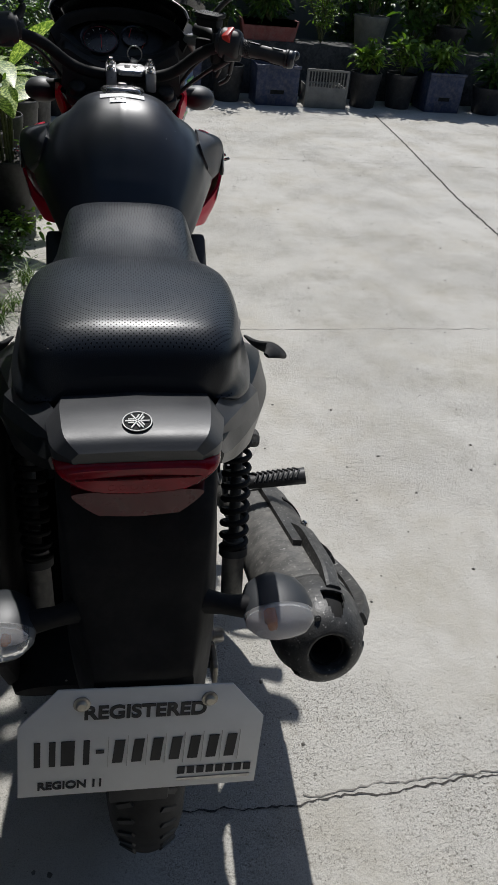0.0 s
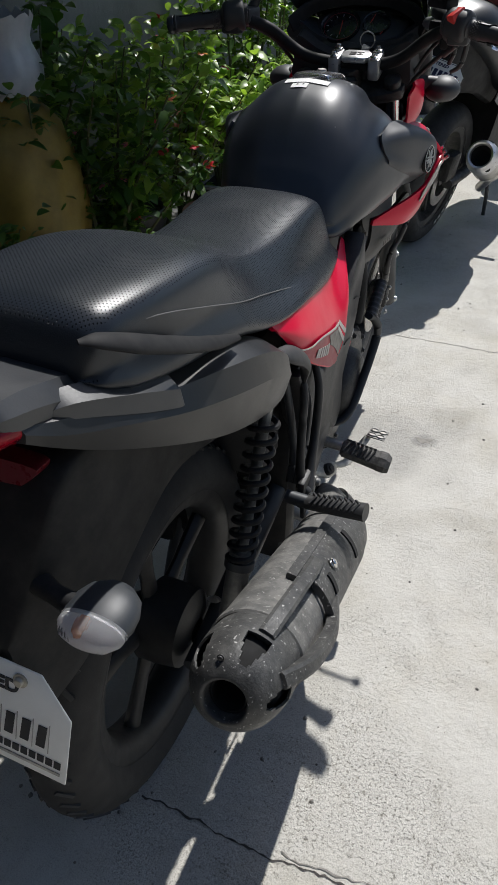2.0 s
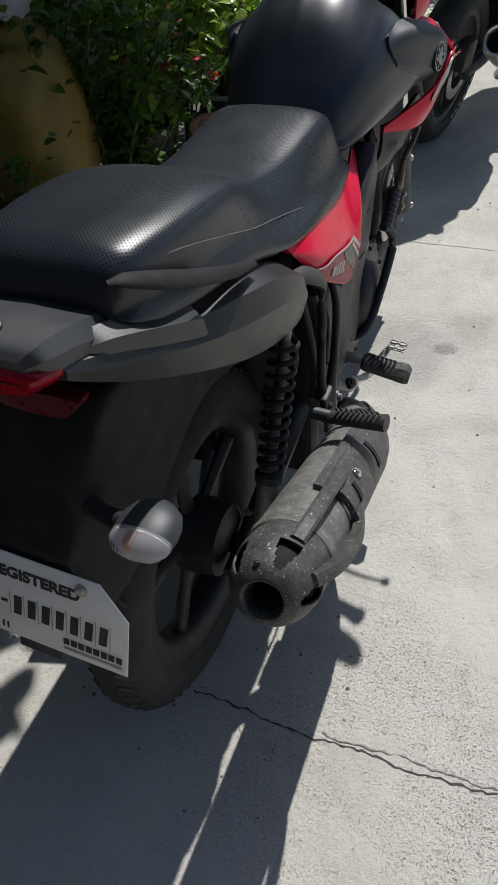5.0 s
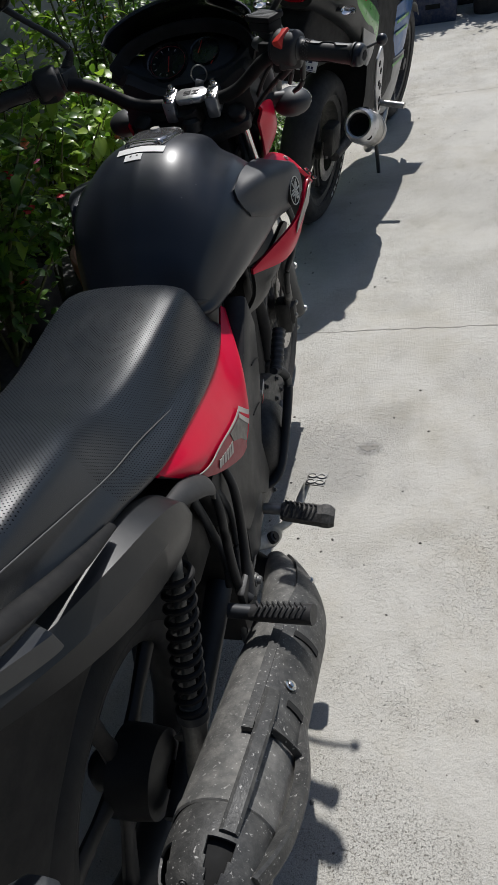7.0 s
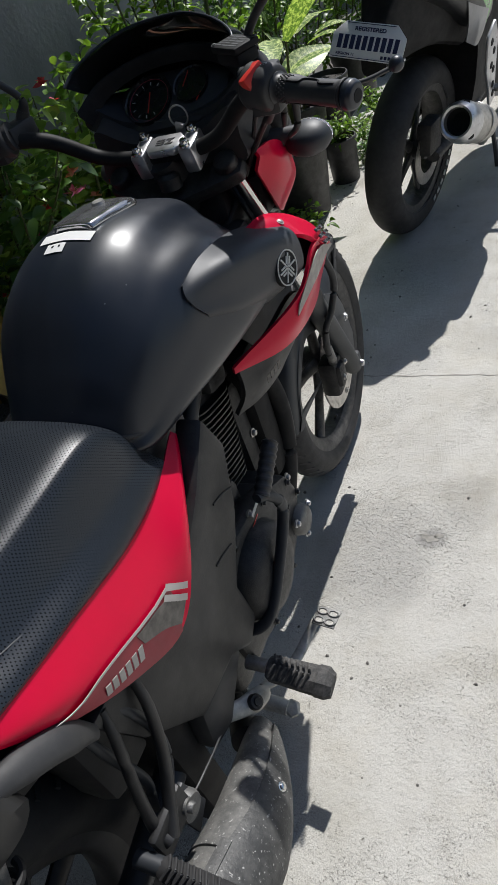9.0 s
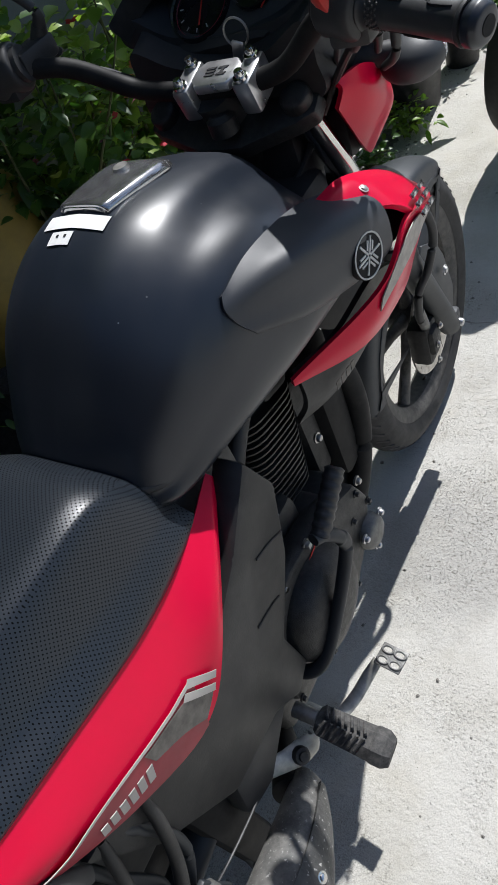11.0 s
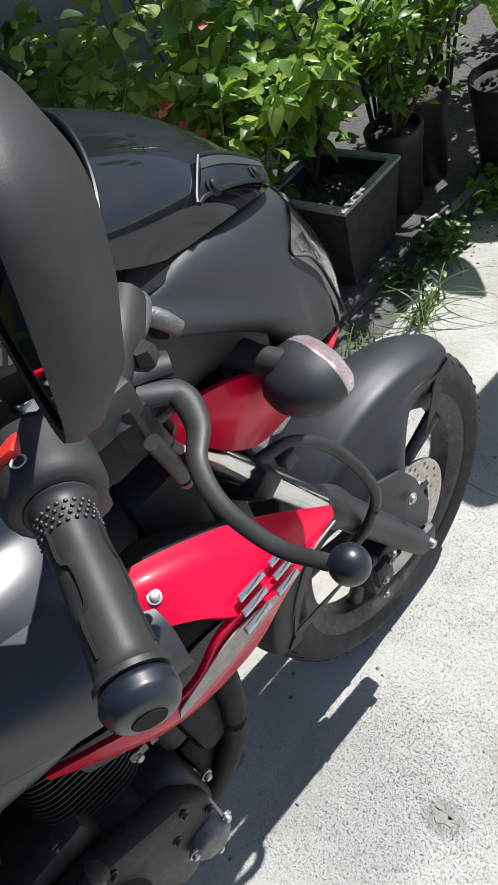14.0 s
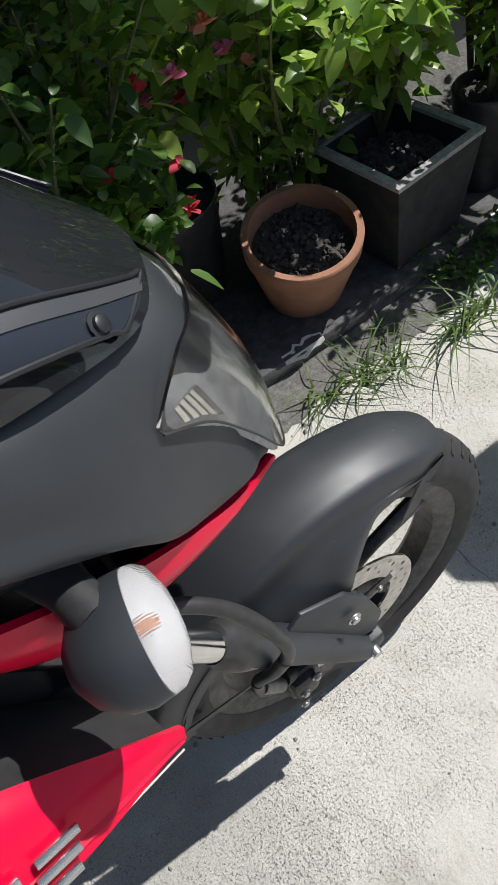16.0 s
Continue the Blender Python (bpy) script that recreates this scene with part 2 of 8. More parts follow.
def seat_material():
    """Black vinyl with rows of small pricked dots."""
    m, n, l, b = node_mat("black_vinyl")
    tc = n.new("ShaderNodeTexCoord")
    sep = n.new("ShaderNodeSeparateXYZ")
    l.new(tc.outputs["Object"], sep.inputs[0])

    def math_node(op, a, c):
        q = n.new("ShaderNodeMath")
        q.operation = op
        for slot, v in zip(q.inputs, (a, c)):
            if isinstance(v, bpy.types.NodeSocket):
                l.new(v, slot)
            else:
                slot.default_value = v
        return q.outputs[0]

    pitch = 0.0050
    k = 2 * math.pi / pitch
    waves = math_node("MULTIPLY", math_node("COSINE", math_node("MULTIPLY", sep.outputs[0], k), 0), math_node("COSINE", math_node("MULTIPLY", sep.outputs[1], k), 0))
    geo = n.new("ShaderNodeNewGeometry")
    nz = n.new("ShaderNodeSeparateXYZ")
    l.new(geo.outputs["Normal"], nz.inputs[0])
    side_waves = math_node("MULTIPLY", math_node("COSINE", math_node("MULTIPLY", sep.outputs[2], k), 0), math_node("COSINE", math_node("MULTIPLY", sep.outputs[1], k), 0))
    flat = math_node("GREATER_THAN", nz.outputs[2], 0.62)
    steep = math_node("MULTIPLY", math_node("LESS_THAN", nz.outputs[2], 0.62), math_node("GREATER_THAN", nz.outputs[2], 0.12))
    steep = math_node("MULTIPLY", steep, math_node("GREATER_THAN", sep.outputs[1], 0.76))
    dots = math_node("ADD", math_node("MULTIPLY", math_node("GREATER_THAN", waves, 0.62), flat), math_node("MULTIPLY", math_node("GREATER_THAN", side_waves, 0.62), steep))
    fine = noise_node(n, l, 900, 2)
    first = n.new("ShaderNodeBump")
    first.inputs["Strength"].default_value, first.inputs["Distance"].default_value = 0.18, 0.001
    l.new(fine, first.inputs["Height"])
    second = n.new("ShaderNodeBump")
    second.invert = True
    second.inputs["Strength"].default_value, second.inputs["Distance"].default_value = 0.55, 0.0012
    l.new(dots, second.inputs["Height"])
    l.new(first.outputs[0], second.inputs["Normal"])
    l.new(second.outputs[0], b.inputs["Normal"])
    rr = ramp(n, l, noise_node(n, l, 14, 5), [(0.3, (0.30,) * 3), (0.7, (0.38,) * 3)])
    l.new(mixed(n, l, rr, (0.95, 0.95, 0.95), dots), b.inputs["Roughness"])
    l.new(mixed(n, l, (0.0135, 0.0175, 0.0235), (0.006, 0.006, 0.007), dots), b.inputs["Base Color"])
    l.new(ramp(n, l, dots, [(0.0, (0.50,) * 3), (1.0, (0.05,) * 3)]), b.inputs["Specular IOR Level"])
    return m


M["frosted"] = glass_material("ribbed_clear_lens", (0.88, 0.88, 0.88), 0.12)
fm = M["frosted"].node_tree
fm.nodes["Principled BSDF"].inputs["Transmission Weight"].default_value = 0.86
ribs = fm.nodes.new("ShaderNodeTexWave")
ribs.inputs["Scale"].default_value = 170
fm.links.new(fm.nodes.new("ShaderNodeTexCoord").outputs["Object"], ribs.inputs[0])
bump(fm.nodes, fm.links, fm.nodes["Principled BSDF"], ribs.outputs[1], 0.25, 0.001)
M["ribbed"] = glass_material("clear_ribbed_lens", (0.95, 0.95, 0.95), 0.05)
rm = M["ribbed"].node_tree
ribs = rm.nodes.new("ShaderNodeTexWave")
ribs.inputs["Scale"].default_value = 75
rm.nodes["Principled BSDF"].inputs["Transmission Weight"].default_value = 0.82
rm.nodes["Principled BSDF"].inputs["IOR"].default_value = 1.45
rm.links.new(rm.nodes.new("ShaderNodeTexCoord").outputs["Object"], ribs.inputs[0])
bump(rm.nodes, rm.links, rm.nodes["Principled BSDF"], ribs.outputs[1], 0.25, 0.0006)
for key, gloss in (("matte", 0.55), ("grey_panel", 0.75), ("fin_grey", 0.75)):
    M[key].node_tree.nodes["Principled BSDF"].inputs["Specular IOR Level"].default_value = gloss
# fine pale specks of dust on the painted parts
for key in ("tank", "matte", "wing_paint", "fin_grey"):
    pn, pl = M[key].node_tree.nodes, M[key].node_tree.links
    pb = pn["Principled BSDF"]
    old = pb.inputs["Base Color"].links[0].from_socket
    cells = pn.new("ShaderNodeTexVoronoi")
    cells.inputs["Scale"].default_value = 62
    pl.new(pn.new("ShaderNodeTexCoord").outputs["Object"], cells.inputs["Vector"])
    spots = ramp(pn, pl, cells.outputs["Distance"], [(0.045, (0.9,) * 3), (0.07, (0, 0, 0))])
    few = ramp(pn, pl, noise_node(pn, pl, 9, 4, 0.7), [(0.56, (0, 0, 0)), (0.66, (1, 1, 1))])
    pl.new(mixed(pn, pl, old, (0.34, 0.34, 0.33), mixed(pn, pl, spots, few, 1.0, "MULTIPLY")), pb.inputs["Base Color"])
M["seat"] = seat_material()


def concrete_material():
    """Pale worn concrete: sandy grain, patches where the skin has gone, pits of several sizes."""
    m, n, l, b = node_mat("weathered_concrete")
    tc = n.new("ShaderNodeTexCoord")

    def sums(op, a, c):
        q = n.new("ShaderNodeMath")
        q.operation = op
        for slot, v in zip(q.inputs, (a, c)):
            if isinstance(v, bpy.types.NodeSocket):
                l.new(v, slot)
            else:
                slot.default_value = v
        return q.outputs[0]

    def pits(scale, keep, size):
        """1 inside small pits; only some of the cells have one, each of its own size."""
        v = n.new("ShaderNodeTexVoronoi")
        v.inputs["Scale"].default_value = scale
        warp = noise_node(n, l, scale * 2.2, 2, 0.5)
        l.new(tc.outputs["Object"], v.inputs["Vector"])
        sep = n.new("ShaderNodeSeparateColor")
        l.new(v.outputs["Color"], sep.inputs[0])
        reach = sums("MULTIPLY", sums("SUBTRACT", sep.outputs[0], keep), size)
        edge = sums("SUBTRACT", reach, sums("ADD", v.outputs["Distance"], sums("MULTIPLY", sums("SUBTRACT", warp, 0.5), 0.3)))
        return ramp(n, l, sums("ADD", sums("MULTIPLY", edge, 6.0), 0.5), [(0.46, (0, 0, 0)), (0.62, (1, 1, 1))])

    big = noise_node(n, l, 0.6, 5, 0.55)
    mid = noise_node(n, l, 3.4, 9, 0.68)
    fine = noise_node(n, l, 75, 6, 0.72)
    sand = noise_node(n, l, 420, 3, 0.7)
    gone = ramp(n, l, noise_node(n, l, 1.6, 8, 0.68), [(0.45, (0.12,) * 3), (0.58, (1, 1, 1))])
    col = ramp(n, l, big, [(0.3, (0.520, 0.502, 0.458)), (0.7, (0.590, 0.574, 0.530))])
    col = mixed(n, l, col, ramp(n, l, mid, [(0.34, (0.84, 0.83, 0.80)), (0.52, (0.99,) * 3), (0.7, (1.03, 1.03, 1.02))]), 0.9, "MULTIPLY")
    smudge = ramp(n, l, noise_node(n, l, 6.5, 5, 0.6), [(0.60, (1, 1, 1)), (0.74, (0.80, 0.79, 0.77))])
    col = mixed(n, l, col, smudge, 0.8, "MULTIPLY")
    tan = ramp(n, l, noise_node(n, l, 2.3, 8, 0.75), [(0.48, (1, 1, 1)), (0.68, (0.90, 0.87, 0.81))])
    col = mixed(n, l, col, tan, 0.8, "MULTIPLY")
    grain = ramp(n, l, sand, [(0.36, (0.50,) * 3), (0.49, (0.98,) * 3), (0.64, (1.16,) * 3)])
    col = mixed(n, l, col, grain, sums("ADD", sums("MULTIPLY", gone, 0.6), 0.3), "MULTIPLY")
    speck = ramp(n, l, fine, [(0.34, (0.58, 0.56, 0.53)), (0.45, (1, 1, 1))])
    col = mixed(n, l, col, speck, sums("MULTIPLY", gone, 0.75), "MULTIPLY")
    small = sums("MULTIPLY", pits(150, 0.50, 0.75), gone)
    middle = sums("MULTIPLY", ramp(n, l, noise_node(n, l, 215, 5, 0.74), [(0.56, (0, 0, 0)), (0.63, (1, 1, 1))]), gone)
    large = ramp(n, l, noise_node(n, l, 66, 7, 0.74), [(0.635, (0, 0, 0)), (0.685, (1, 1, 1))])
    for holes, dark in ((small, 0.55), (middle, 0.56), (large, 0.52)):
        col = mixed(n, l, col, mixed(n, l, (1.0, 1.0, 1.0), (dark, dark * 0.97, dark * 0.92), holes), 0.85, "MULTIPLY")
    # old oil and tyre stains with ragged edges
    where = n.new("ShaderNodeSeparateXYZ")
    l.new(tc.outputs["Object"], where.inputs[0])
    ragged = sums("MULTIPLY", sums("SUBTRACT", noise_node(n, l, 9, 6, 0.65), 0.5), 2.6)
    for cx, cy, rx, ry, strength in ((0.17, 1.66, 0.15, 0.20, 0.30), (0.36, 1.85, 0.10, 0.10, 0.20), (0.30, 1.74, 0.04, 0.035, 0.45), (0.36, 2.50, 0.16, 0.10, 0.12)):
        dx = sums("POWER", sums("ABSOLUTE", sums("MULTIPLY", sums("SUBTRACT", where.outputs[0], cx), 1 / rx), 0), 2)
        dy = sums("POWER", sums("ABSOLUTE", sums("MULTIPLY", sums("SUBTRACT", where.outputs[1], cy), 1 / ry), 0), 2)
        soiled = ramp(n, l, sums("ADD", sums("SUBTRACT", 1.1, sums("ADD", dx, dy)), ragged), [(0.0, (0, 0, 0)), (0.9, (strength,) * 3)])
        col = mixed(n, l, col, (0.16, 0.158, 0.155), soiled)
    l.new(col, b.inputs["Base Color"])
    b.inputs["Roughness"].default_value = 0.9
    b.inputs["Specular IOR Level"].default_value = 0.25
    height = sums("SUBTRACT", sums("ADD", sums("MULTIPLY", fine, 1.0), sums("MULTIPLY", sums("MULTIPLY", sand, 0.35), gone)), sums("MULTIPLY", sums("ADD", sums("ADD", small, middle), large), 0.6))
    first = n.new("ShaderNodeBump")
    first.inputs["Strength"].default_value, first.inputs["Distance"].default_value = 0.45, 0.012
    l.new(mid, first.inputs["Height"])
    second = n.new("ShaderNodeBump")
    second.inputs["Strength"].default_value, second.inputs["Distance"].default_value = 0.85, 0.0042
    l.new(height, second.inputs["Height"])
    l.new(first.outputs[0], second.inputs["Normal"])
    l.new(second.outputs[0], b.inputs["Normal"])
    return m


M["concrete"] = concrete_material()
M["crack"] = plain("dark_crack", (0.06, 0.055, 0.05), 0.95, 0.0, 0.4, 80)
M["joint"] = plain("worn_joint", (0.30, 0.285, 0.255), 0.95, 0.0, 0.4, 50)
M["pebble"] = plain("loose_grit", (0.2, 0.19, 0.17), 0.9, 0.0, 0.5, 30)


def wall_material():
    m, n, l, b = node_mat("grey_cement_wall")
    a = noise_node(n, l, 1.4, 8, 0.65)
    streak = noise_node(n, l, 5.0, 5, 0.6, stretch=(1, 1, 0.15))
    col = ramp(n, l, a, [(0.3, (0.165, 0.175, 0.185)), (0.7, (0.25, 0.26, 0.27))])
    col = mixed(n, l, col, ramp(n, l, streak, [(0.3, (0.75,) * 3), (0.6, (1, 1, 1))]), 0.7, "MULTIPLY")
    l.new(col, b.inputs["Base Color"])
    b.inputs["Roughness"].default_value = 0.9
    bump(n, l, b, noise_node(n, l, 45, 6), 0.4, 0.004)
    return m


M["wall"] = wall_material()


def leaf_material(name, dark, light, rough=0.42, streaked=False):
    """Leaves that let some light through, each a little different."""
    m, n, l, b = node_mat(name)
    geo = n.new("ShaderNodeNewGeometry")
    col = ramp(n, l, geo.outputs["Random Per Island"], [(0.0, dark), (1.0, light)])
    if streaked:
        pale = ramp(n, l, noise_node(n, l, 70, 4, 0.6), [(0.45, (0, 0, 0)), (0.6, (1, 1, 1))])
        col = mixed(n, l, col, (0.62, 0.68, 0.3), pale)
    l.new(col, b.inputs["Base Color"])
    b.inputs["Roughness"].default_value = rough
    tr = n.new("ShaderNodeBsdfTranslucent")
    bright = mixed(n, l, col, (1.6, 1.9, 0.6), 1.0, "MULTIPLY")
    l.new(bright, tr.inputs[0])
    mx = n.new("ShaderNodeMixShader")
    mx.inputs[0].default_value = 0.30
    l.new(b.outputs[0], mx.inputs[1])
    l.new(tr.outputs[0], mx.inputs[2])
    l.new(mx.outputs[0], n["Material Output"].inputs[0])
    return m


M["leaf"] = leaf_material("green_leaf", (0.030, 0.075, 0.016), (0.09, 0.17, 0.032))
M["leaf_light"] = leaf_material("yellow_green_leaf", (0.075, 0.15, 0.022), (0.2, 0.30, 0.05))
# Brighter copy of the leaf colour for the bushes that stand in sun
M["leaf_bright"] = leaf_material("sunlit_green_leaf", (0.085, 0.18, 0.028), (0.36, 0.47, 0.11), 0.33)
M["leaf_pale"] = leaf_material("variegated_leaf", (0.08, 0.17, 0.03), (0.16, 0.26, 0.06), streaked=True)
M["grass"] = leaf_material("grass_blade", (0.045, 0.085, 0.022), (0.11, 0.16, 0.05), 0.5)
M["petal_red"] = leaf_material("red_petal", (0.4, 0.02, 0.05), (0.6, 0.06, 0.1), 0.6)
M["petal_pink"] = leaf_material("pink_petal", (0.65, 0.1, 0.35), (0.75, 0.25, 0.45), 0.6)
M["petal_salmon"] = leaf_material("salmon_petal", (0.7, 0.2, 0.16), (0.75, 0.3, 0.26), 0.6)


def terracotta_material():
    m, n, l, b = node_mat("terracotta")
    col = ramp(n, l, noise_node(n, l, 14, 7, 0.65), [(0.3, (0.26, 0.12, 0.07)), (0.6, (0.36, 0.18, 0.11)), (0.78, (0.42, 0.27, 0.19))])
    l.new(col, b.inputs["Base Color"])
    b.inputs["Roughness"].default_value = 0.8
    bump(n, l, b, noise_node(n, l, 120, 5), 0.4, 0.002)
    return m


M["terracotta"] = terracotta_material()


# Dark brown of the unseen wall and roof, standing in for shade
M["unseen_dark"] = plain("dark_brown_backing", (0.07, 0.055, 0.045), 0.8, 0.0, 0.4, 3, grain=0.4)
M["dim_print"] = plain("dim_grey_print", (0.045, 0.049, 0.049), 0.6)
M["planter"] = plain("black_stained_planter", (0.022, 0.022, 0.023), 0.8, 0.0, 0.4, 14, dust=0.35, dust_colour=(0.08, 0.08, 0.08), grain=0.6, grain_scale=200)
M["smoke"] = glass_material("smoked_screen", (0.02, 0.022, 0.025))
M["smoke"].node_tree.nodes["Principled BSDF"].inputs["IOR"].default_value = 1.52
M["smoke"].node_tree.nodes["Principled BSDF"].inputs["Transmission Weight"].default_value = 0.35
M["clear"] = glass_material("clear_lens", (0.92, 0.92, 0.9), 0.06)
M["red_lens"] = plain("red_lens", (0.24, 0.001, 0.010), 0.22, 0.0, 0.3, 60, coat=0.12)
M["red_lens"].node_tree.nodes["Principled BSDF"].inputs["Specular IOR Level"].default_value = 0.25
M["lamp_inside"] = plain("dull_lamp_reflector", (0.30, 0.30, 0.31), 0.5, 0.3, 0.3, 60, grain=0.4, grain_scale=90)
M["reflector"] = plain("lamp_reflector", (0.8, 0.79, 0.76), 0.12, 1.0, 0.1, 30)
mm, mn, ml, mb = node_mat("mirror_glass")
mb.inputs["Base Color"].default_value = (0.22, 0.25, 0.26, 1)
mb.inputs["Metallic"].default_value, mb.inputs["Roughness"].default_value = 1.0, 0.02
M["mirror"] = mm
M["dial"] = plain("black_dial", (0.01, 0.01, 0.012), 0.25, coat=0.5)


# ---- mesh helpers ----
def spline(points, n):
    """n points along a smooth curve through the given ones."""
    p = np.array(points, float)
    k = len(p)
    ext = np.vstack([2 * p[0] - p[1], p, 2 * p[-1] - p[-2]])
    out = []
    for t in np.linspace(0, k - 1, n):
        i = min(int(t), k - 2)
        u = t - i
        a, b, c, d = ext[i : i + 4]
        out.append(0.5 * ((2 * b) + (c - a) * u + (2 * a - 5 * b + 4 * c - d) * u * u + (3 * b - a - 3 * c + d) * u**3))
    return np.array(out)


def grid_mesh(rows, closed=False, caps=False):
    """Faces over rows of points; closed: each row is a ring."""
    bm = bmesh.new()
    vs = [[bm.verts.new(p) for p in row] for row in rows]
    w = len(rows[0])
    for a, b in zip(vs, vs[1:]):
        for i in range(w if closed else w - 1):
            j = (i + 1) % w
            try:
                bm.faces.new((a[i], a[j], b[j], b[i]))
            except ValueError:
                pass
    if caps:
        bm.faces.new(vs[0][::-1])
        bm.faces.new(vs[-1])
    bmesh.ops.remove_doubles(bm, verts=bm.verts, dist=1e-5)
    bmesh.ops.recalc_face_normals(bm, faces=bm.faces)
    return bm


def body(stations, rows=28, cols=20, mirror=True, caps=True):
    """A shape lofted through stations (y, [(x, z) from top centre to bottom centre]), mirrored about x = 0."""
    prof = []
    for y, pts in stations:
        half = spline(pts, cols)
        half[0, 0] = half[-1, 0] = 0
        half[:, 0] = np.maximum(half[:, 0], 0)
        prof.append(np.column_stack([half[:, 0], np.full(cols, y), half[:, 1]]))
    prof = np.array(prof)
    smooth = np.array([spline(prof[:, j], rows) for j in range(cols)]).transpose(1, 0, 2)
    rings = []
    for r in smooth:
        left = r[1:-1][::-1] * (-1, 1, 1)
        rings.append(np.vstack([r, left]))
    return grid_mesh(rings, closed=True, caps=caps)


def faceted(stations, rows=30, mirror=False):
    """A shape with crisp edges along it: rings (y, [(x, z), ...]) joined by smooth lines; mirror adds the other half."""
    prof = np.array([[(x, y, z) for x, z in pts] for y, pts in stations], float)
    lines = np.array([spline(prof[:, j], rows) for j in range(prof.shape[1])]).transpose(1, 0, 2)
    if mirror:
        lines = [np.vstack([r, r[::-1] * (-1, 1, 1)]) for r in lines]
    return grid_mesh(lines, closed=True, caps=True)


def tube(points, radius, n=24, seg=12, flat=1.0, caps=True, up=(0, 0, 1)):
    """A round bar along a smooth curve; radius may be a list along it; flat squashes it along its up."""
    c = spline(points, n) if len(points) > 2 else np.linspace(points[0], points[-1], n)
    rad = np.interp(np.linspace(0, 1, n), np.linspace(0, 1, len(radius)), radius) if isinstance(radius, (list, tuple)) else np.full(n, radius)
    rings = []
    for i in range(n):
        d = Vector(c[min(i + 1, n - 1)] - c[max(i - 1, 0)]).normalized()
        u = Vector(up)
        if abs(u.dot(d)) > 0.95:
            u = Vector((1, 0, 0))
        s = d.cross(u).normalized()
        u = s.cross(d)
        rings.append([tuple(Vector(c[i]) + float(rad[i]) * (math.cos(a) * s + flat * math.sin(a) * u)) for a in np.linspace(0, 2 * math.pi, seg, endpoint=False).tolist()])
    return grid_mesh(rings, closed=True, caps=caps)


def lathe(profile, axis="z", at=(0, 0, 0), seg=40, close=False):
    """Turns (radius, along) pairs round an axis."""
    rings = []
    for r, h in profile:
        ring = []
        for a in np.linspace(0, 2 * math.pi, seg, endpoint=False):
            u, v = r * math.cos(a), r * math.sin(a)
            p = {"z": (u, v, h), "x": (h, u, v), "y": (u, h, v)}[axis]
            ring.append((p[0] + at[0], p[1] + at[1], p[2] + at[2]))
        rings.append(ring)
    if close:
        rings.append(rings[0])
    return grid_mesh(rings, closed=True, caps=False)


def block(x0, x1, y0, y1, z0, z1, bevel=0.0, segs=2):
    bm = bmesh.new()
    bmesh.ops.create_cube(bm, size=1.0, matrix=Matrix.Translation(((x0 + x1) / 2, (y0 + y1) / 2, (z0 + z1) / 2)) @ Matrix.Diagonal((x1 - x0, y1 - y0, z1 - z0, 1)))
    if bevel:
        bmesh.ops.bevel(bm, geom=list(bm.edges), offset=bevel, segments=segs, affect="EDGES", profile=0.5)
    return bm


def moved(bm, m):
    bmesh.ops.transform(bm, matrix=m, verts=bm.verts)
    return bm


def slab(outline, thick, bevel=0.0, m=None, segs=2):
    """A plate: an outline in x, y, given thickness along z, then posed."""
    bm = bmesh.new()
    f = bm.faces.new([bm.verts.new((x, y, 0)) for x, y in outline])
    top = bmesh.ops.extrude_face_region(bm, geom=[f])
    bmesh.ops.translate(bm, vec=(0, 0, thick), verts=[v for v in top["geom"] if isinstance(v, bmesh.types.BMVert)])
    bmesh.ops.recalc_face_normals(bm, faces=bm.faces)
    if bevel:
        bmesh.ops.bevel(bm, geom=list(bm.edges), offset=bevel, segments=segs, affect="EDGES", profile=0.5)
    return moved(bm, m) if m else bm


def side_plate(outline, x, thick, bevel=0.0):
    """A plate that stands along the machine: an outline in y, z at x, thick towards +x."""
    return slab(outline, thick, bevel, Matrix(((0, 0, 1, x), (1, 0, 0, 0), (0, 1, 0, 0), (0, 0, 0, 1))))


def panel(rows, thick=0.004):
    """A thin curved sheet over rows of points, with thickness."""
    bm = grid_mesh(rows)
    bmesh.ops.solidify(bm, geom=list(bm.faces), thickness=thick)
    bmesh.ops.recalc_face_normals(bm, faces=bm.faces)
    return bm


def sheet(lines, n, m, thick=0.004):
    """A curved sheet through control lines, smoothed both ways."""
    a = np.array([spline(line, n) for line in lines])
    return panel(np.array([spline(a[:, j], m) for j in range(n)]).transpose(1, 0, 2), thick)


def joined(*bms):
    out = bms[0]
    for b in bms[1:]:
        me = bpy.data.meshes.new("tmp")
        b.to_mesh(me)
        out.from_mesh(me)
        bpy.data.meshes.remove(me)
        b.free()
    return out


def part(name, bm, material, parent=None, label="", smooth=40):
    me = bpy.data.meshes.new(name)
    bm.to_mesh(me)
    bm.free()
    me.materials.append(M[material] if isinstance(material, str) else material)
    if smooth:
        me.polygons.foreach_set("use_smooth", [True] * len(me.polygons))
        me.set_sharp_from_angle(angle=radians(smooth))
    ob = new(name, me)
    if parent is not None:
        ob.parent = parent
        if parent.type == "EMPTY":
            ob.matrix_parent_inverse = parent.matrix_basis.inverted() if parent.get("world_built") else Matrix()
    if label:
        ob["label"] = label
    return ob


def thing(name, label, category, at=(0, 0, 0), group="", world_built=False, turn=0.0, kind=""):
    ob = new(name)
    ob.matrix_basis = pose(*at, 0, 0, turn)
    ob.empty_display_size = 0.1
    if world_built:
        ob["world_built"] = 1
    return tagged(ob, label, category, group, kind)


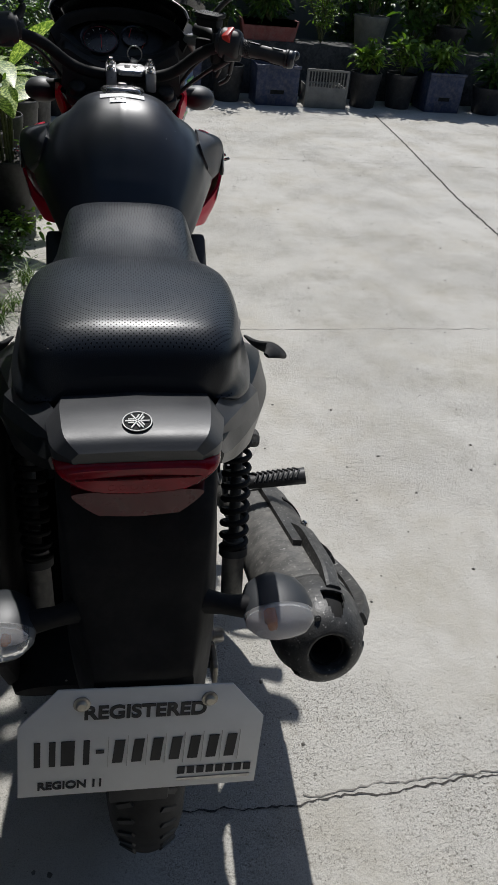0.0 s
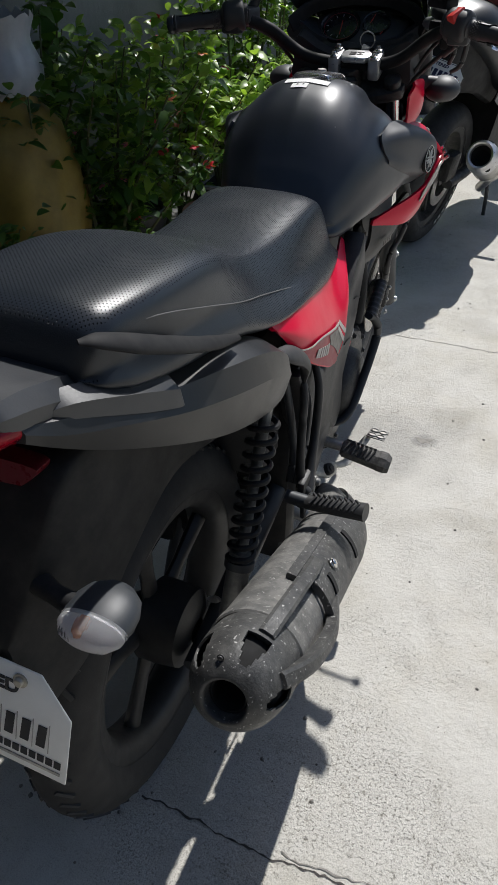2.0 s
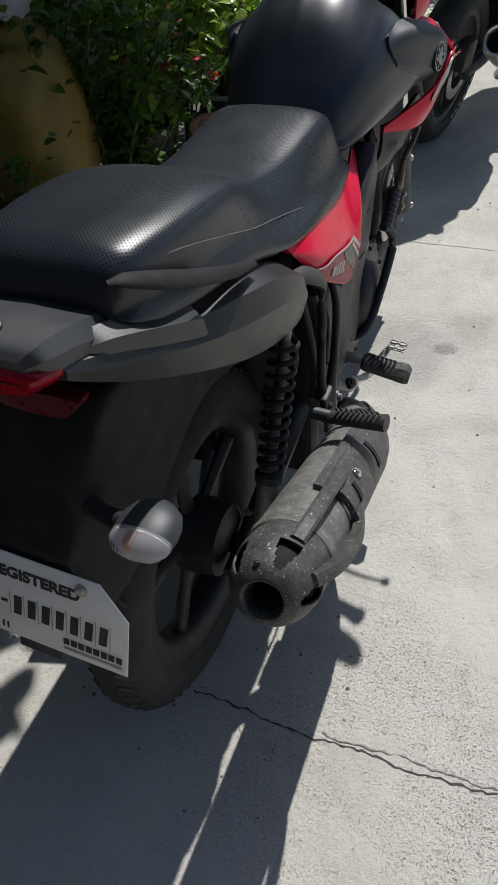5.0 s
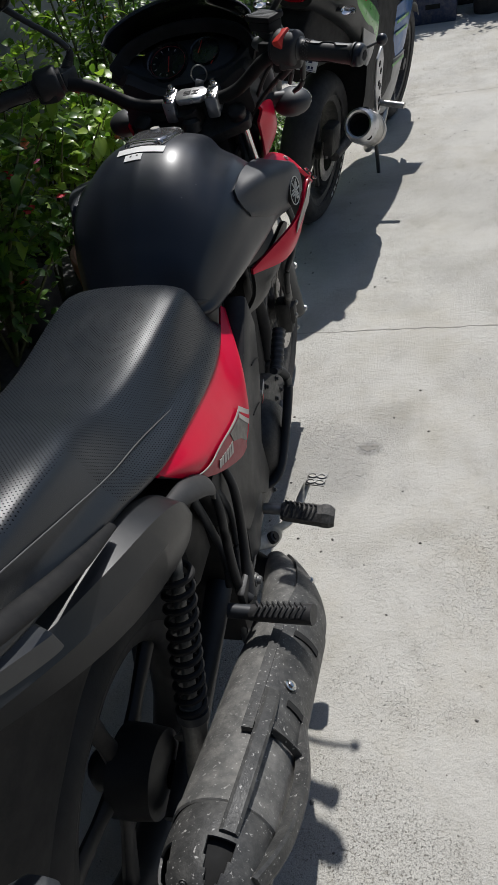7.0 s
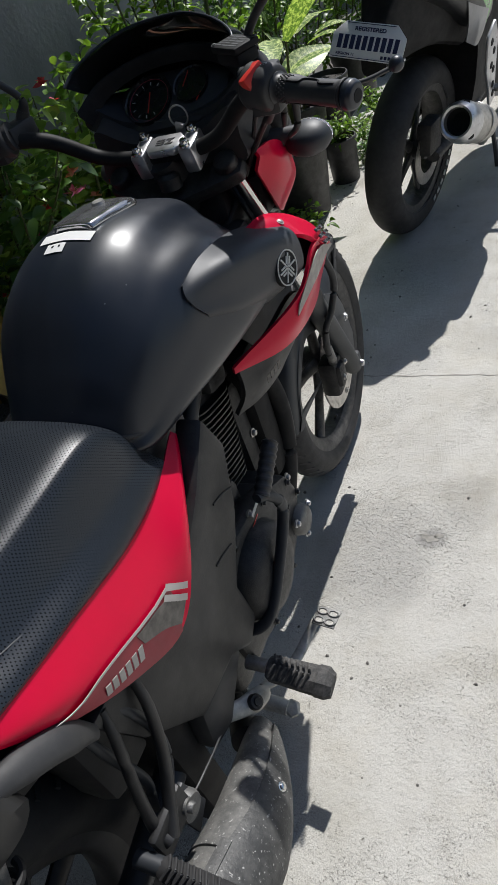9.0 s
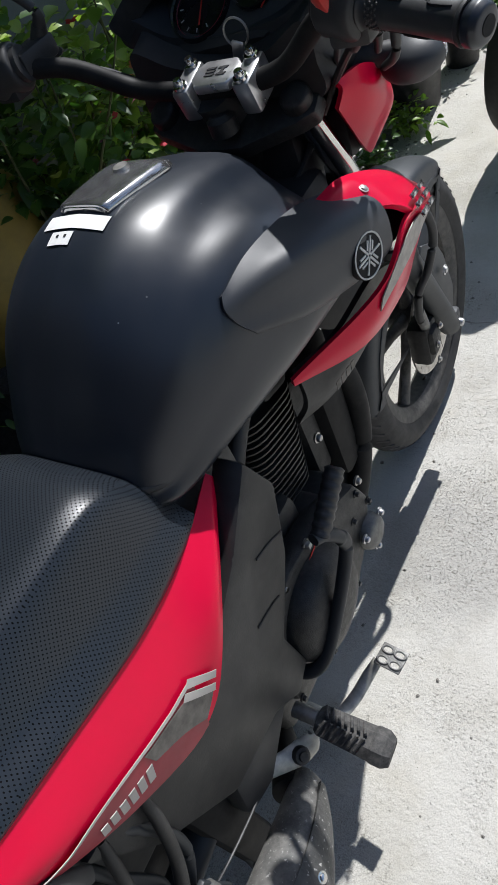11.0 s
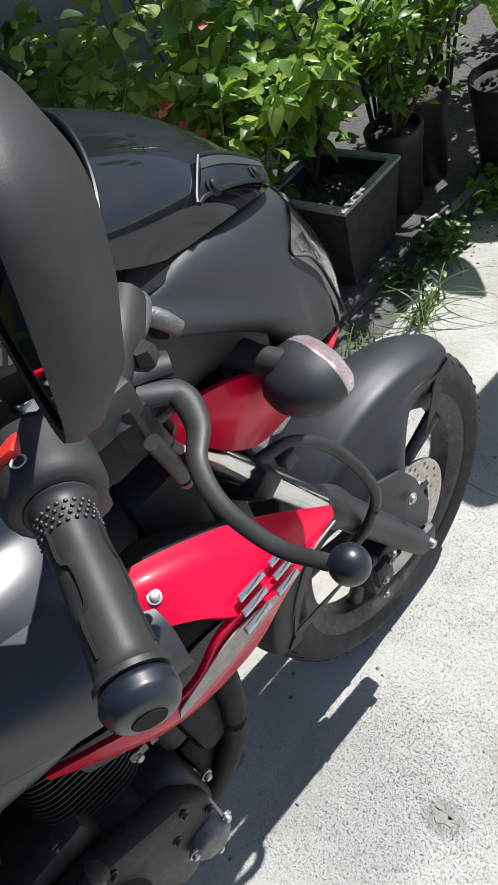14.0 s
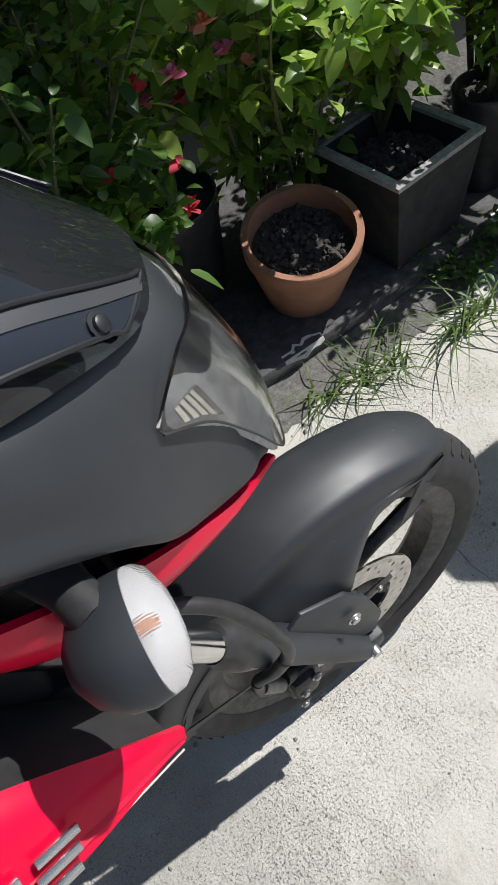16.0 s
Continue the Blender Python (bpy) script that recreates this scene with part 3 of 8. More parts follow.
def lettering(text, size, m, material, parent, name="lettering", label="", depth=0.0006, align="CENTER", bold=0.0):
    """Raised letters in the built-in font, turned into a mesh."""
    cu = bpy.data.curves.new(name, "FONT")
    cu.offset = bold
    cu.body, cu.size, cu.extrude, cu.align_x, cu.align_y = text, size, depth, align, "CENTER"
    tmp = new("tmp", cu)
    me = bpy.data.meshes.new_from_object(tmp.evaluated_get(bpy.context.evaluated_depsgraph_get()))
    bpy.data.objects.remove(tmp)
    bpy.data.curves.remove(cu)
    me.transform(m)
    bm = bmesh.new()
    bm.from_mesh(me)
    bpy.data.meshes.remove(me)
    return part(name, bm, material, parent, label, smooth=0)


# ---- ground and walls ----
def ground_mesh():
    bm = bmesh.new()
    bmesh.ops.create_grid(bm, x_segments=2, y_segments=2, size=400)
    return bm


ground = tagged(part("ground", ground_mesh(), "concrete", None, smooth=0), "pale weathered concrete yard with worn patches and cracks", "ground", kind="structure")
tagged(part("wall_west", block(-1.55, -1.38, -4.0, 8.6, 0, 2.7, 0.01), "wall"), "plain grey cement wall behind the plants", "wall", kind="structure")
tagged(part("wall_north", block(-1.38, 9.0, 8.4, 8.6, 0, 1.5, 0.01), "wall"), "plain grey cement wall behind the far plants", "wall", kind="structure")
# Unseen wall and added roof: dark colour for the mirror, less sky from behind
tagged(part("wall_south", block(-1.38, 9.0, -4.4, -4.2, 0, 3.2, 0.01), "unseen_dark"), "plain unseen wall, coloured dark for the shade behind", "wall", kind="structure")
unseen_dark = tagged(part("unseen_roof", block(-1.38, 9.0, -4.2, -1.3, 2.55, 2.7, 0.02), "unseen_dark"), "unseen roof slab added behind to block sky light", "roof", kind="structure")


# ---- the red and black motorcycle ----
bike = thing("motorcycle", "black and red naked motorcycle with ribbed seat, parked upright on concrete", "motorcycle", at=(0, 1.36, 0), world_built=True)
FLIP = Matrix.Diagonal((-1, 1, 1, 1))


def both(name, make, material, parent=None, label="", smooth=40):
    """The same part on the right and, mirrored, on the left. Returns both."""
    parent = bike if parent is None else parent
    one = part(name, make(), material, parent, label, smooth)
    bm = moved(make(), FLIP)
    bmesh.ops.reverse_faces(bm, faces=bm.faces)
    return one, part(name, bm, material, parent, label, smooth)


def bolt(at, way, r=0.006, h=0.004, material="engine_grey", parent=None, name="bolt"):
    """A small hex-headed bolt with a collar."""
    bm = lathe([(0, h * 1.5), (r * 0.5, h * 1.5), (r * 0.62, h * 1.3), (r * 0.68, h * 0.6), (r, h * 0.5), (r, 0), (0, 0)], seg=12)
    m = Vector(way).to_track_quat("Z", "Y").to_matrix().to_4x4()
    return part(name, moved(bm, Matrix.Translation(at) @ m), material, bike if parent is None else parent)


# seat, tank and tail
SEAT_LINE = [
    # y, height, half width of the top, half width and height of the skirt
    (0.512, 0.905, 0.070, 0.078, 0.880), (0.522, 0.926, 0.084, 0.090, 0.870), (0.536, 0.938, 0.091, 0.099, 0.864), (0.56, 0.943, 0.098, 0.108, 0.856), (0.62, 0.941, 0.107, 0.118, 0.842), (0.70, 0.932, 0.110, 0.125, 0.826),
    (0.76, 0.918, 0.106, 0.131, 0.812), (0.80, 0.904, 0.098, 0.135, 0.797), (0.84, 0.884, 0.093, 0.139, 0.785), (0.88, 0.867, 0.092, 0.141, 0.775), (0.93, 0.855, 0.095, 0.141, 0.765),
    (1.00, 0.849, 0.098, 0.139, 0.752), (1.10, 0.852, 0.100, 0.133, 0.728), (1.16, 0.852, 0.100, 0.128, 0.722), (1.195, 0.843, 0.098, 0.124, 0.722), (1.222, 0.820, 0.095, 0.119, 0.722), (1.25, 0.785, 0.088, 0.113, 0.725)]
seat = part("seat", body([(y, [(0, h), (w * 0.45, h - 0.001), (w * 0.82, h - 0.007), (w, h - 0.022), (w + (sw - w) * 0.55, h - 0.022 - (h - 0.022 - sh) * 0.5), (sw, sh), (0, sh - 0.02)]) for y, h, w, sw, sh in SEAT_LINE], rows=110, cols=44), "seat", bike, "black vinyl seat pricked with rows of dots")


def seat_edge(y, z):
    """Where the side of the seat lies at a height."""
    h, w, sw, sh = (float(np.interp(y, [q[0] for q in SEAT_LINE], [q[k] for q in SEAT_LINE])) for k in (1, 2, 3, 4))
    m = h - 0.022 - (h - 0.022 - sh) * 0.5
    return (float(np.interp(z, (sh, m, h - 0.022, h - 0.007, h), (sw, w + (sw - w) * 0.55, w, w * 0.82, w * 0.45))) + 0.0016, y, z)


both("seam", lambda: tube([(0.0, 0.5265, 0.9205), (0.0287, 0.527, 0.9205), (0.0687, 0.5342, 0.9195), (0.0947, 0.5595, 0.9172), (0.1113, 0.619, 0.9052), seat_edge(0.70, 0.876), seat_edge(0.784, 0.8435), seat_edge(0.87, 0.815), seat_edge(0.966, 0.786)], 0.0007, 80, 6), "thread", seat, "pale stitched seam")
tank = part("fuel_tank", body([
    (1.214, [(0, 0.790), (0.02, 0.789), (0.034, 0.787), (0.043, 0.785), (0.048, 0.781), (0.05, 0.775), (0.05, 0.768), (0, 0.760)]),
    (1.236, [(0, 0.826), (0.035, 0.822), (0.058, 0.812), (0.074, 0.803), (0.085, 0.792), (0.094, 0.775), (0.095, 0.758), (0, 0.745)]),
    (1.268, [(0, 0.872), (0.045, 0.867), (0.072, 0.855), (0.090, 0.841), (0.104, 0.822), (0.115, 0.785), (0.112, 0.752), (0, 0.73)]),
    (1.33, [(0, 0.945), (0.050, 0.938), (0.082, 0.921), (0.108, 0.898), (0.128, 0.872), (0.142, 0.820), (0.130, 0.758), (0, 0.71)]),
    (1.40, [(0, 0.976), (0.048, 0.970), (0.080, 0.955), (0.108, 0.932), (0.139, 0.903), (0.163, 0.850), (0.146, 0.762), (0, 0.70)]),
    (1.48, [(0, 0.972), (0.046, 0.967), (0.077, 0.955), (0.100, 0.933), (0.138, 0.908), (0.180, 0.848), (0.163, 0.772), (0, 0.71)]),
    (1.56, [(0, 0.948), (0.044, 0.944), (0.070, 0.934), (0.088, 0.912), (0.124, 0.890), (0.183, 0.835), (0.168, 0.782), (0, 0.72)]),
    (1.61, [(0, 0.922), (0.040, 0.918), (0.060, 0.908), (0.075, 0.890), (0.098, 0.872), (0.140, 0.834), (0.135, 0.790), (0, 0.74)]),
    (1.662, [(0, 0.87), (0.026, 0.866), (0.040, 0.859), (0.052, 0.850), (0.060, 0.841), (0.068, 0.825), (0.07, 0.80), (0, 0.78)]),
], rows=72, cols=52), "tank", bike, "satin black fuel tank")
part("tank_rim", tube([(0.113, 1.272, 0.772), (0.093, 1.240, 0.782), (0.05, 1.217, 0.789), (0, 1.211, 0.792), (-0.05, 1.217, 0.789), (-0.093, 1.240, 0.782), (-0.113, 1.272, 0.772)], 0.0045, 40, 8), "plastic", tank)
part("seat_mount", block(-0.095, 0.095, 1.16, 1.36, 0.60, 0.762, 0.015), "plastic", bike)
cap = part("fuel_cap", body([
    (1.415, [(0, 0.982), (0.018, 0.982), (0.026, 0.979), (0.027, 0.972), (0, 0.968)]),
    (1.425, [(0, 0.986), (0.022, 0.985), (0.033, 0.982), (0.033, 0.972), (0, 0.968)]),
    (1.50, [(0, 0.977), (0.028, 0.976), (0.040, 0.972), (0.04, 0.962), (0, 0.955)]),
    (1.522, [(0, 0.968), (0.024, 0.967), (0.034, 0.964), (0.032, 0.955), (0, 0.95)]),
], rows=20, cols=20), "badge_metal", tank, "dark chrome flap cap")
part("keyhole", lathe([(0, 0.003), (0.008, 0.003), (0.009, 0.001), (0.009, -0.004)], at=(0, 1.487, 0.9795), seg=18), "steel", cap)


def tank_top(x, y):
    """Height of the tank's upper side."""
    best = min((abs(v.co.x - x) + abs(v.co.y - y), v.co.z) for v in tank.data.vertices if v.co.z > 0.82 and abs(v.co.x - x) < 0.02 and abs(v.co.y - y) < 0.02)
    near = [(v.co.x, v.co.y, v.co.z) for v in tank.data.vertices if v.co.z > 0.82 and (v.co.x - x) ** 2 + (v.co.y - y) ** 2 < 0.0005]
    a = np.array([[1, p[0] - x, p[1] - y, (p[0] - x) ** 2, (p[1] - y) ** 2] for p in near])
    return float(np.linalg.lstsq(a, np.array([p[2] for p in near]), rcond=None)[0][0]) if len(near) > 7 else best[1]


def sticker_on_tank(x0, x1, y0, y1, skew, name, material, label="", lift=0.0016):
    rows = [[(x0 + (x1 - x0) * i / 6, y0 + (y1 - y0) * j / 3 + skew * i / 6, tank_top(x0 + (x1 - x0) * i / 6, y0 + (y1 - y0) * j / 3 + skew * i / 6) + lift) for i in range(7)] for j in range(4)]
    return part(name, panel(rows, 0.0004), material, tank, label)


sticker_on_tank(-0.042, 0.040, 1.393, 1.411, 0.0, "label_strip", "white", "white warning sticker")
sticker_on_tank(-0.024, 0.006, 1.374, 1.389, 0.0, "label_strip", "white", "small white sticker")
for q in (-0.015, -0.004):
    sticker_on_tank(q, q + 0.003, 1.382, 1.385, 0.0, "print", "ink", lift=0.0022)

wing = both("tank_wing", lambda: sheet([
    [(0.146, 1.392, 0.900), (0.147, 1.45, 0.907), (0.150, 1.53, 0.896), (0.16, 1.605, 0.872)],
    [(0.1500, 1.384, 0.889), (0.184, 1.455, 0.891), (0.204, 1.53, 0.879), (0.210, 1.605, 0.856)],
    [(0.1575, 1.386, 0.871), (0.188, 1.46, 0.852), (0.213, 1.54, 0.835), (0.222, 1.60, 0.82)],
    [(0.1645, 1.396, 0.852), (0.186, 1.46, 0.824), (0.203, 1.545, 0.800), (0.212, 1.60, 0.79)],
    [(0.150, 1.410, 0.830), (0.160, 1.465, 0.805), (0.168, 1.545, 0.772), (0.172, 1.595, 0.76)],
], 26, 22, 0.006), "wing_paint", bike, "matte black side wing of the tank")


def emblem(way, at, r, parent):
    """A round badge: dark ground, pale ring and six plain bars."""
    m = Matrix.Translation(at) @ Vector(way).to_track_quat("Z", "Y").to_matrix().to_4x4()
    d = part("badge", moved(lathe([(0, 0.003), (r * 0.93, 0.003), (r, 0.001), (r, -0.004)], seg=40), m), "void", parent, "round badge with pale bars")
    part("badge_ring", moved(lathe([(r * 0.885, 0.003), (r * 0.895, 0.0038), (r * 0.96, 0.0038), (r * 0.965, 0.003)], seg=48), m), "print_white", d)
    for k in range(6):
        a = m @ pose(0, 0, 0.003, 0, 0, 60 * k + 30)
        w = r * 0.045
        part("badge_bar", slab([(-w, r * 0.06), (w, r * 0.06), (w, r * 0.78), (-w, r * 0.78)], 0.0013, 0, a), "print_white", d)
        if k % 2:
            for q in (-1, 1):
                part("badge_bar", slab([(q * r * 0.17 - w, r * 0.2), (q * r * 0.17 + w, r * 0.2), (q * r * 0.17 + w, r * 0.6), (q * r * 0.17 - w, r * 0.6)], 0.0013, 0, a), "print_white", d)


emblem((0.97, -0.17, 0.06), (0.2135, 1.549, 0.826), 0.0265, wing[0])
emblem((-0.97, -0.17, 0.06), (-0.2135, 1.549, 0.826), 0.0265, wing[1])

# red shrouds beside the tank
shroud = both("shroud", lambda: sheet([
    [(0.160, 1.558, 0.884), (0.168, 1.62, 0.876), (0.177, 1.71, 0.826), (0.184, 1.803, 0.740)],
    [(0.176, 1.556, 0.879), (0.190, 1.62, 0.868), (0.199, 1.71, 0.812), (0.188, 1.80, 0.734)],
    [(0.190, 1.562, 0.868), (0.219, 1.622, 0.838), (0.2300, 1.655, 0.807), (0.2240, 1.71, 0.776), (0.187, 1.80, 0.728)],
], 30, 12, 0.007), "red", bike, "glossy red upper shroud")
ARM_UP = [(0.190, 1.798, 0.732), (0.224, 1.70, 0.792), (0.228, 1.632, 0.812), (0.209, 1.572, 0.762), (0.136, 1.452, 0.722)]
ARM_MID = [(0.190, 1.79, 0.728), (0.212, 1.70, 0.758), (0.217, 1.637, 0.752), (0.200, 1.56, 0.725), (0.136, 1.452, 0.717)]
both("lower_shroud", lambda: sheet([
    ARM_UP, ARM_MID,
    [(0.187, 1.785, 0.722), (0.197, 1.71, 0.716), (0.197, 1.645, 0.694), (0.181, 1.55, 0.690), (0.135, 1.452, 0.712)],
], 34, 10, 0.006), "red", bike, "red lower arm of the shroud")
both("shroud_stripe", lambda: sheet([[tuple(np.array(a) * (1 - f) + np.array(b) * f + (0.0045, 0.0, 0.001)) for a, b, f in zip(ARM_UP[:4], ARM_MID, way)] for way in ((0.45, 0.40, 0.20, 0.30), (0.95, 0.95, 0.85, 0.75))], 24, 6, 0.0015), "stripe_tan", bike, "tan grey stripe on the shroud")
both("wing_liner", lambda: sheet([[(0.172, 1.60, 0.866), (0.186, 1.65, 0.848), (0.196, 1.70, 0.796)], [(0.194, 1.60, 0.82), (0.196, 1.65, 0.812), (0.198, 1.70, 0.780)], [(0.182, 1.595, 0.765), (0.186, 1.63, 0.765), (0.190, 1.67, 0.757)]], 14, 10, 0.004), "plastic", bike)
both("shroud_liner", lambda: sheet([[(0.158, 1.56, 0.878), (0.166, 1.62, 0.868), (0.175, 1.71, 0.818), (0.181, 1.792, 0.736)], [(0.085, 1.575, 0.83), (0.085, 1.65, 0.79), (0.09, 1.715, 0.735), (0.115, 1.77, 0.69)], [(0.075, 1.575, 0.70), (0.08, 1.635, 0.63), (0.095, 1.69, 0.62), (0.12, 1.735, 0.64)]], 18, 14, 0.004), "plastic", bike, "black liner inside the shroud")
bolt((0.1945, 1.611, 0.8655), (0.55, 0.15, 0.8), 0.0062, 0.002, "steel")
bolt((-0.1945, 1.611, 0.8655), (-0.55, 0.15, 0.8), 0.0062, 0.002, "steel")


def model_bars(side):
    """The raised chrome model badge, as plain slanted bars."""
    ahead, out = Vector((-0.2, 0.92, -0.34)).normalized(), Vector((0.75, 0.43, 0.51)).normalized()
    out = (out - ahead * out.dot(ahead)).normalized()
    up = out.cross(ahead)
    turn = Matrix(((ahead.x, up.x, out.x, 0.2245), (ahead.y, up.y, out.y, 1.688), (ahead.z, up.z, out.z, 0.8025), (0, 0, 0, 1)))
    strokes = [((-0.040, 0.012), (-0.006, 0.012)), ((-0.042, 0.0), (-0.010, 0.0)), ((-0.046, -0.012), (-0.012, -0.012)), ((0.004, 0.012), (0.034, 0.012)), ((0.003, 0.0), (0.033, 0.0)), ((0.0, -0.012), (0.031, -0.012))]
    strokes = [((1.02 * p[0] + 0.22 * p[1], 0.92 * p[1]), (1.02 * q[0] + 0.22 * q[1], 0.92 * q[1])) for p, q in strokes]
    for (x0, y0), (x1, y1) in strokes:
        d = Vector((x1 - x0, y1 - y0)).normalized() * 0.0030
        quad = [(x0 + d.y, y0 - d.x), (x1 + d.y, y1 - d.x), (x1 - d.y, y1 + d.x), (x0 - d.y, y0 + d.x)]
        piece = slab(quad, 0.0035, 0.0006, turn)
        part("model_badge", moved(piece, FLIP) if side < 0 else piece, "badge_metal", shroud[0 if side > 0 else 1], "raised chrome bar")


model_bars(1)
model_bars(-1)

# side panels
RED_UP = [(0.139, 0.845, 0.783), (0.143, 0.90, 0.778), (0.142, 0.996, 0.758), (0.134, 1.131, 0.727), (0.124, 1.22, 0.727), (0.111, 1.294, 0.742)]
RED_LO = [(0.145, 0.852, 0.772), (0.157, 0.925, 0.697), (0.166, 1.01, 0.636), (0.168, 1.09, 0.600), (0.167, 1.16, 0.645), (0.118, 1.297, 0.732)]
RED_MID = [tuple((np.array(a) + b) / 2 + (0.012 if 0 < i < 5 else 0.002, 0, 0)) for i, (a, b) in enumerate(zip(RED_UP, RED_LO))]
red_panel = both("side_panel", lambda: sheet([RED_UP, RED_MID, RED_LO], 40, 14, 0.006), "red", bike, "glossy red side panel with a printed stripe")


def panel_point(u, v, lift):
    a = [spline(line, 41) for line in (RED_UP, RED_MID, RED_LO)]
    c = spline([[float(np.interp(u * 40, np.arange(41), q[:, d])) for d in range(3)] for q in a], 41)
    p = [float(np.interp(v * 40, np.arange(41), c[:, d])) for d in range(3)]
    return (p[0] + lift, p[1], p[2])


def panel_strip(upper, lower, lift, n=14, m=5):
    """A decal on the red panel between two lines of (along, down) fractions."""
    a, b = spline([(*q, 0) for q in upper], n), spline([(*q, 0) for q in lower], n)
    rows = [[panel_point(*(a[j] * (1 - k / (m - 1)) + b[j] * k / (m - 1))[:2].tolist(), lift) for j in range(n)] for k in range(m)]
    return panel(rows, 0.0008)


DECALS = (
    ("stripe_patch", [(0.15, 0.92), (0.25, 0.70), (0.36, 0.535), (0.60, 0.475)], [(0.16, 0.975), (0.30, 0.975), (0.45, 0.975), (0.60, 0.975)], "dark_red", 0.0036),
    ("stripe_line", [(0.14, 0.90), (0.25, 0.675), (0.36, 0.515), (0.59, 0.46)], [(0.14, 0.935), (0.25, 0.705), (0.36, 0.540), (0.585, 0.490)], "stripe_pale", 0.0046),
    ("stripe_tail", [(0.455, 0.53), (0.57, 0.54), (0.66, 0.80)], [(0.46, 0.66), (0.53, 0.74), (0.60, 0.90)], "decal", 0.0046),
    ("stripe_bar", [(0.592, 0.44), (0.64, 0.58), (0.69, 0.72)], [(0.578, 0.475), (0.628, 0.615), (0.680, 0.76)], "stripe_pale", 0.0054),
    ("stripe_bar", [(0.572, 0.49), (0.62, 0.64), (0.672, 0.79)], [(0.560, 0.525), (0.608, 0.675), (0.662, 0.83)], "stripe_pale", 0.0054),
)
for side, own in ((1, red_panel[0]), (-1, red_panel[1])):
    for nm, up, lo, mt, lift in DECALS:
        bm = panel_strip(up, lo, lift)
        part(nm, moved(bm, FLIP) if side < 0 else bm, mt, own)
    for k in range(6):
        u, v = 0.303 + 0.024 * k, 0.775 - 0.013 * k
        bm = panel_strip([(u + 0.013, v - 0.06), (u + 0.021, v - 0.065), (u + 0.030, v - 0.07)], [(u - 0.002, v + 0.105), (u + 0.006, v + 0.10), (u + 0.015, v + 0.095)], 0.0046, 3, 3)
        part("brand_bar", moved(bm, FLIP) if side < 0 else bm, "stripe_pale", own)

COVER = [(1.312, 0.752), (1.338, 0.68), (1.305, 0.585), (1.277, 0.545), (1.235, 0.49), (1.245, 0.40), (1.205, 0.375), (1.16, 0.42), (1.06, 0.43), (0.975, 0.545), (0.935, 0.655), (0.99, 0.655), (1.085, 0.585), (1.165, 0.635), (1.235, 0.68)]
both("side_cover", lambda: side_plate(COVER, 0.112, 0.042, 0.008), "cover", bike, "charcoal plastic side cover")
for line in ([(0.1545, 1.259, 0.641), (0.1545, 1.285, 0.634), (0.1545, 1.309, 0.622)], [(0.1545, 1.211, 0.568), (0.1545, 1.236, 0.564), (0.1545, 1.259, 0.557)]):
    both("cover_crease", lambda line=line: tube(line, 0.0016, 12, 6), "cover", bike)
both("engine_side_cover", lambda: side_plate([(1.17, 0.45), (1.19, 0.40), (1.10, 0.33), (1.045, 0.35), (1.06, 0.43)], 0.10, 0.05, 0.012), "plastic", bike)
tail = part("tail_cover", faceted([
    (0.411, [(0, 0.899), (0.046, 0.898), (0.052, 0.892), (0.050, 0.886), (0, 0.884)]),
    (0.424, [(0, 0.907), (0.057, 0.906), (0.067, 0.895), (0.066, 0.880), (0, 0.872)]),
    (0.455, [(0, 0.906), (0.062, 0.904), (0.074, 0.889), (0.073, 0.868), (0, 0.858)]),
    (0.485, [(0, 0.899), (0.065, 0.896), (0.078, 0.879), (0.076, 0.858), (0, 0.848)]),
    (0.512, [(0, 0.890), (0.065, 0.887), (0.078, 0.868), (0.076, 0.848), (0, 0.84)]),
], 18, mirror=True), "grey_panel", bike, "dark grey faceted plastic tail cover", smooth=20)
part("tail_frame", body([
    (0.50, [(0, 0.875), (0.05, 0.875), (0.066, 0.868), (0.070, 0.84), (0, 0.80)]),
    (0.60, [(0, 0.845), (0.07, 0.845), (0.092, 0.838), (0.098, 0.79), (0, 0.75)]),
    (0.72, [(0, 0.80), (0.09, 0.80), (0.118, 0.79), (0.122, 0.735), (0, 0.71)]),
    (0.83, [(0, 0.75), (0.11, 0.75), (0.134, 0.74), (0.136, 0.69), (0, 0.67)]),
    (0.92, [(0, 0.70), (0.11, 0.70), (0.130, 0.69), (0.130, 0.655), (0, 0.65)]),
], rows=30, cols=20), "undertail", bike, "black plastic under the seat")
emblem((0, -0.1, 0.99), (0, 0.437, 0.9066), 0.0125, tail)
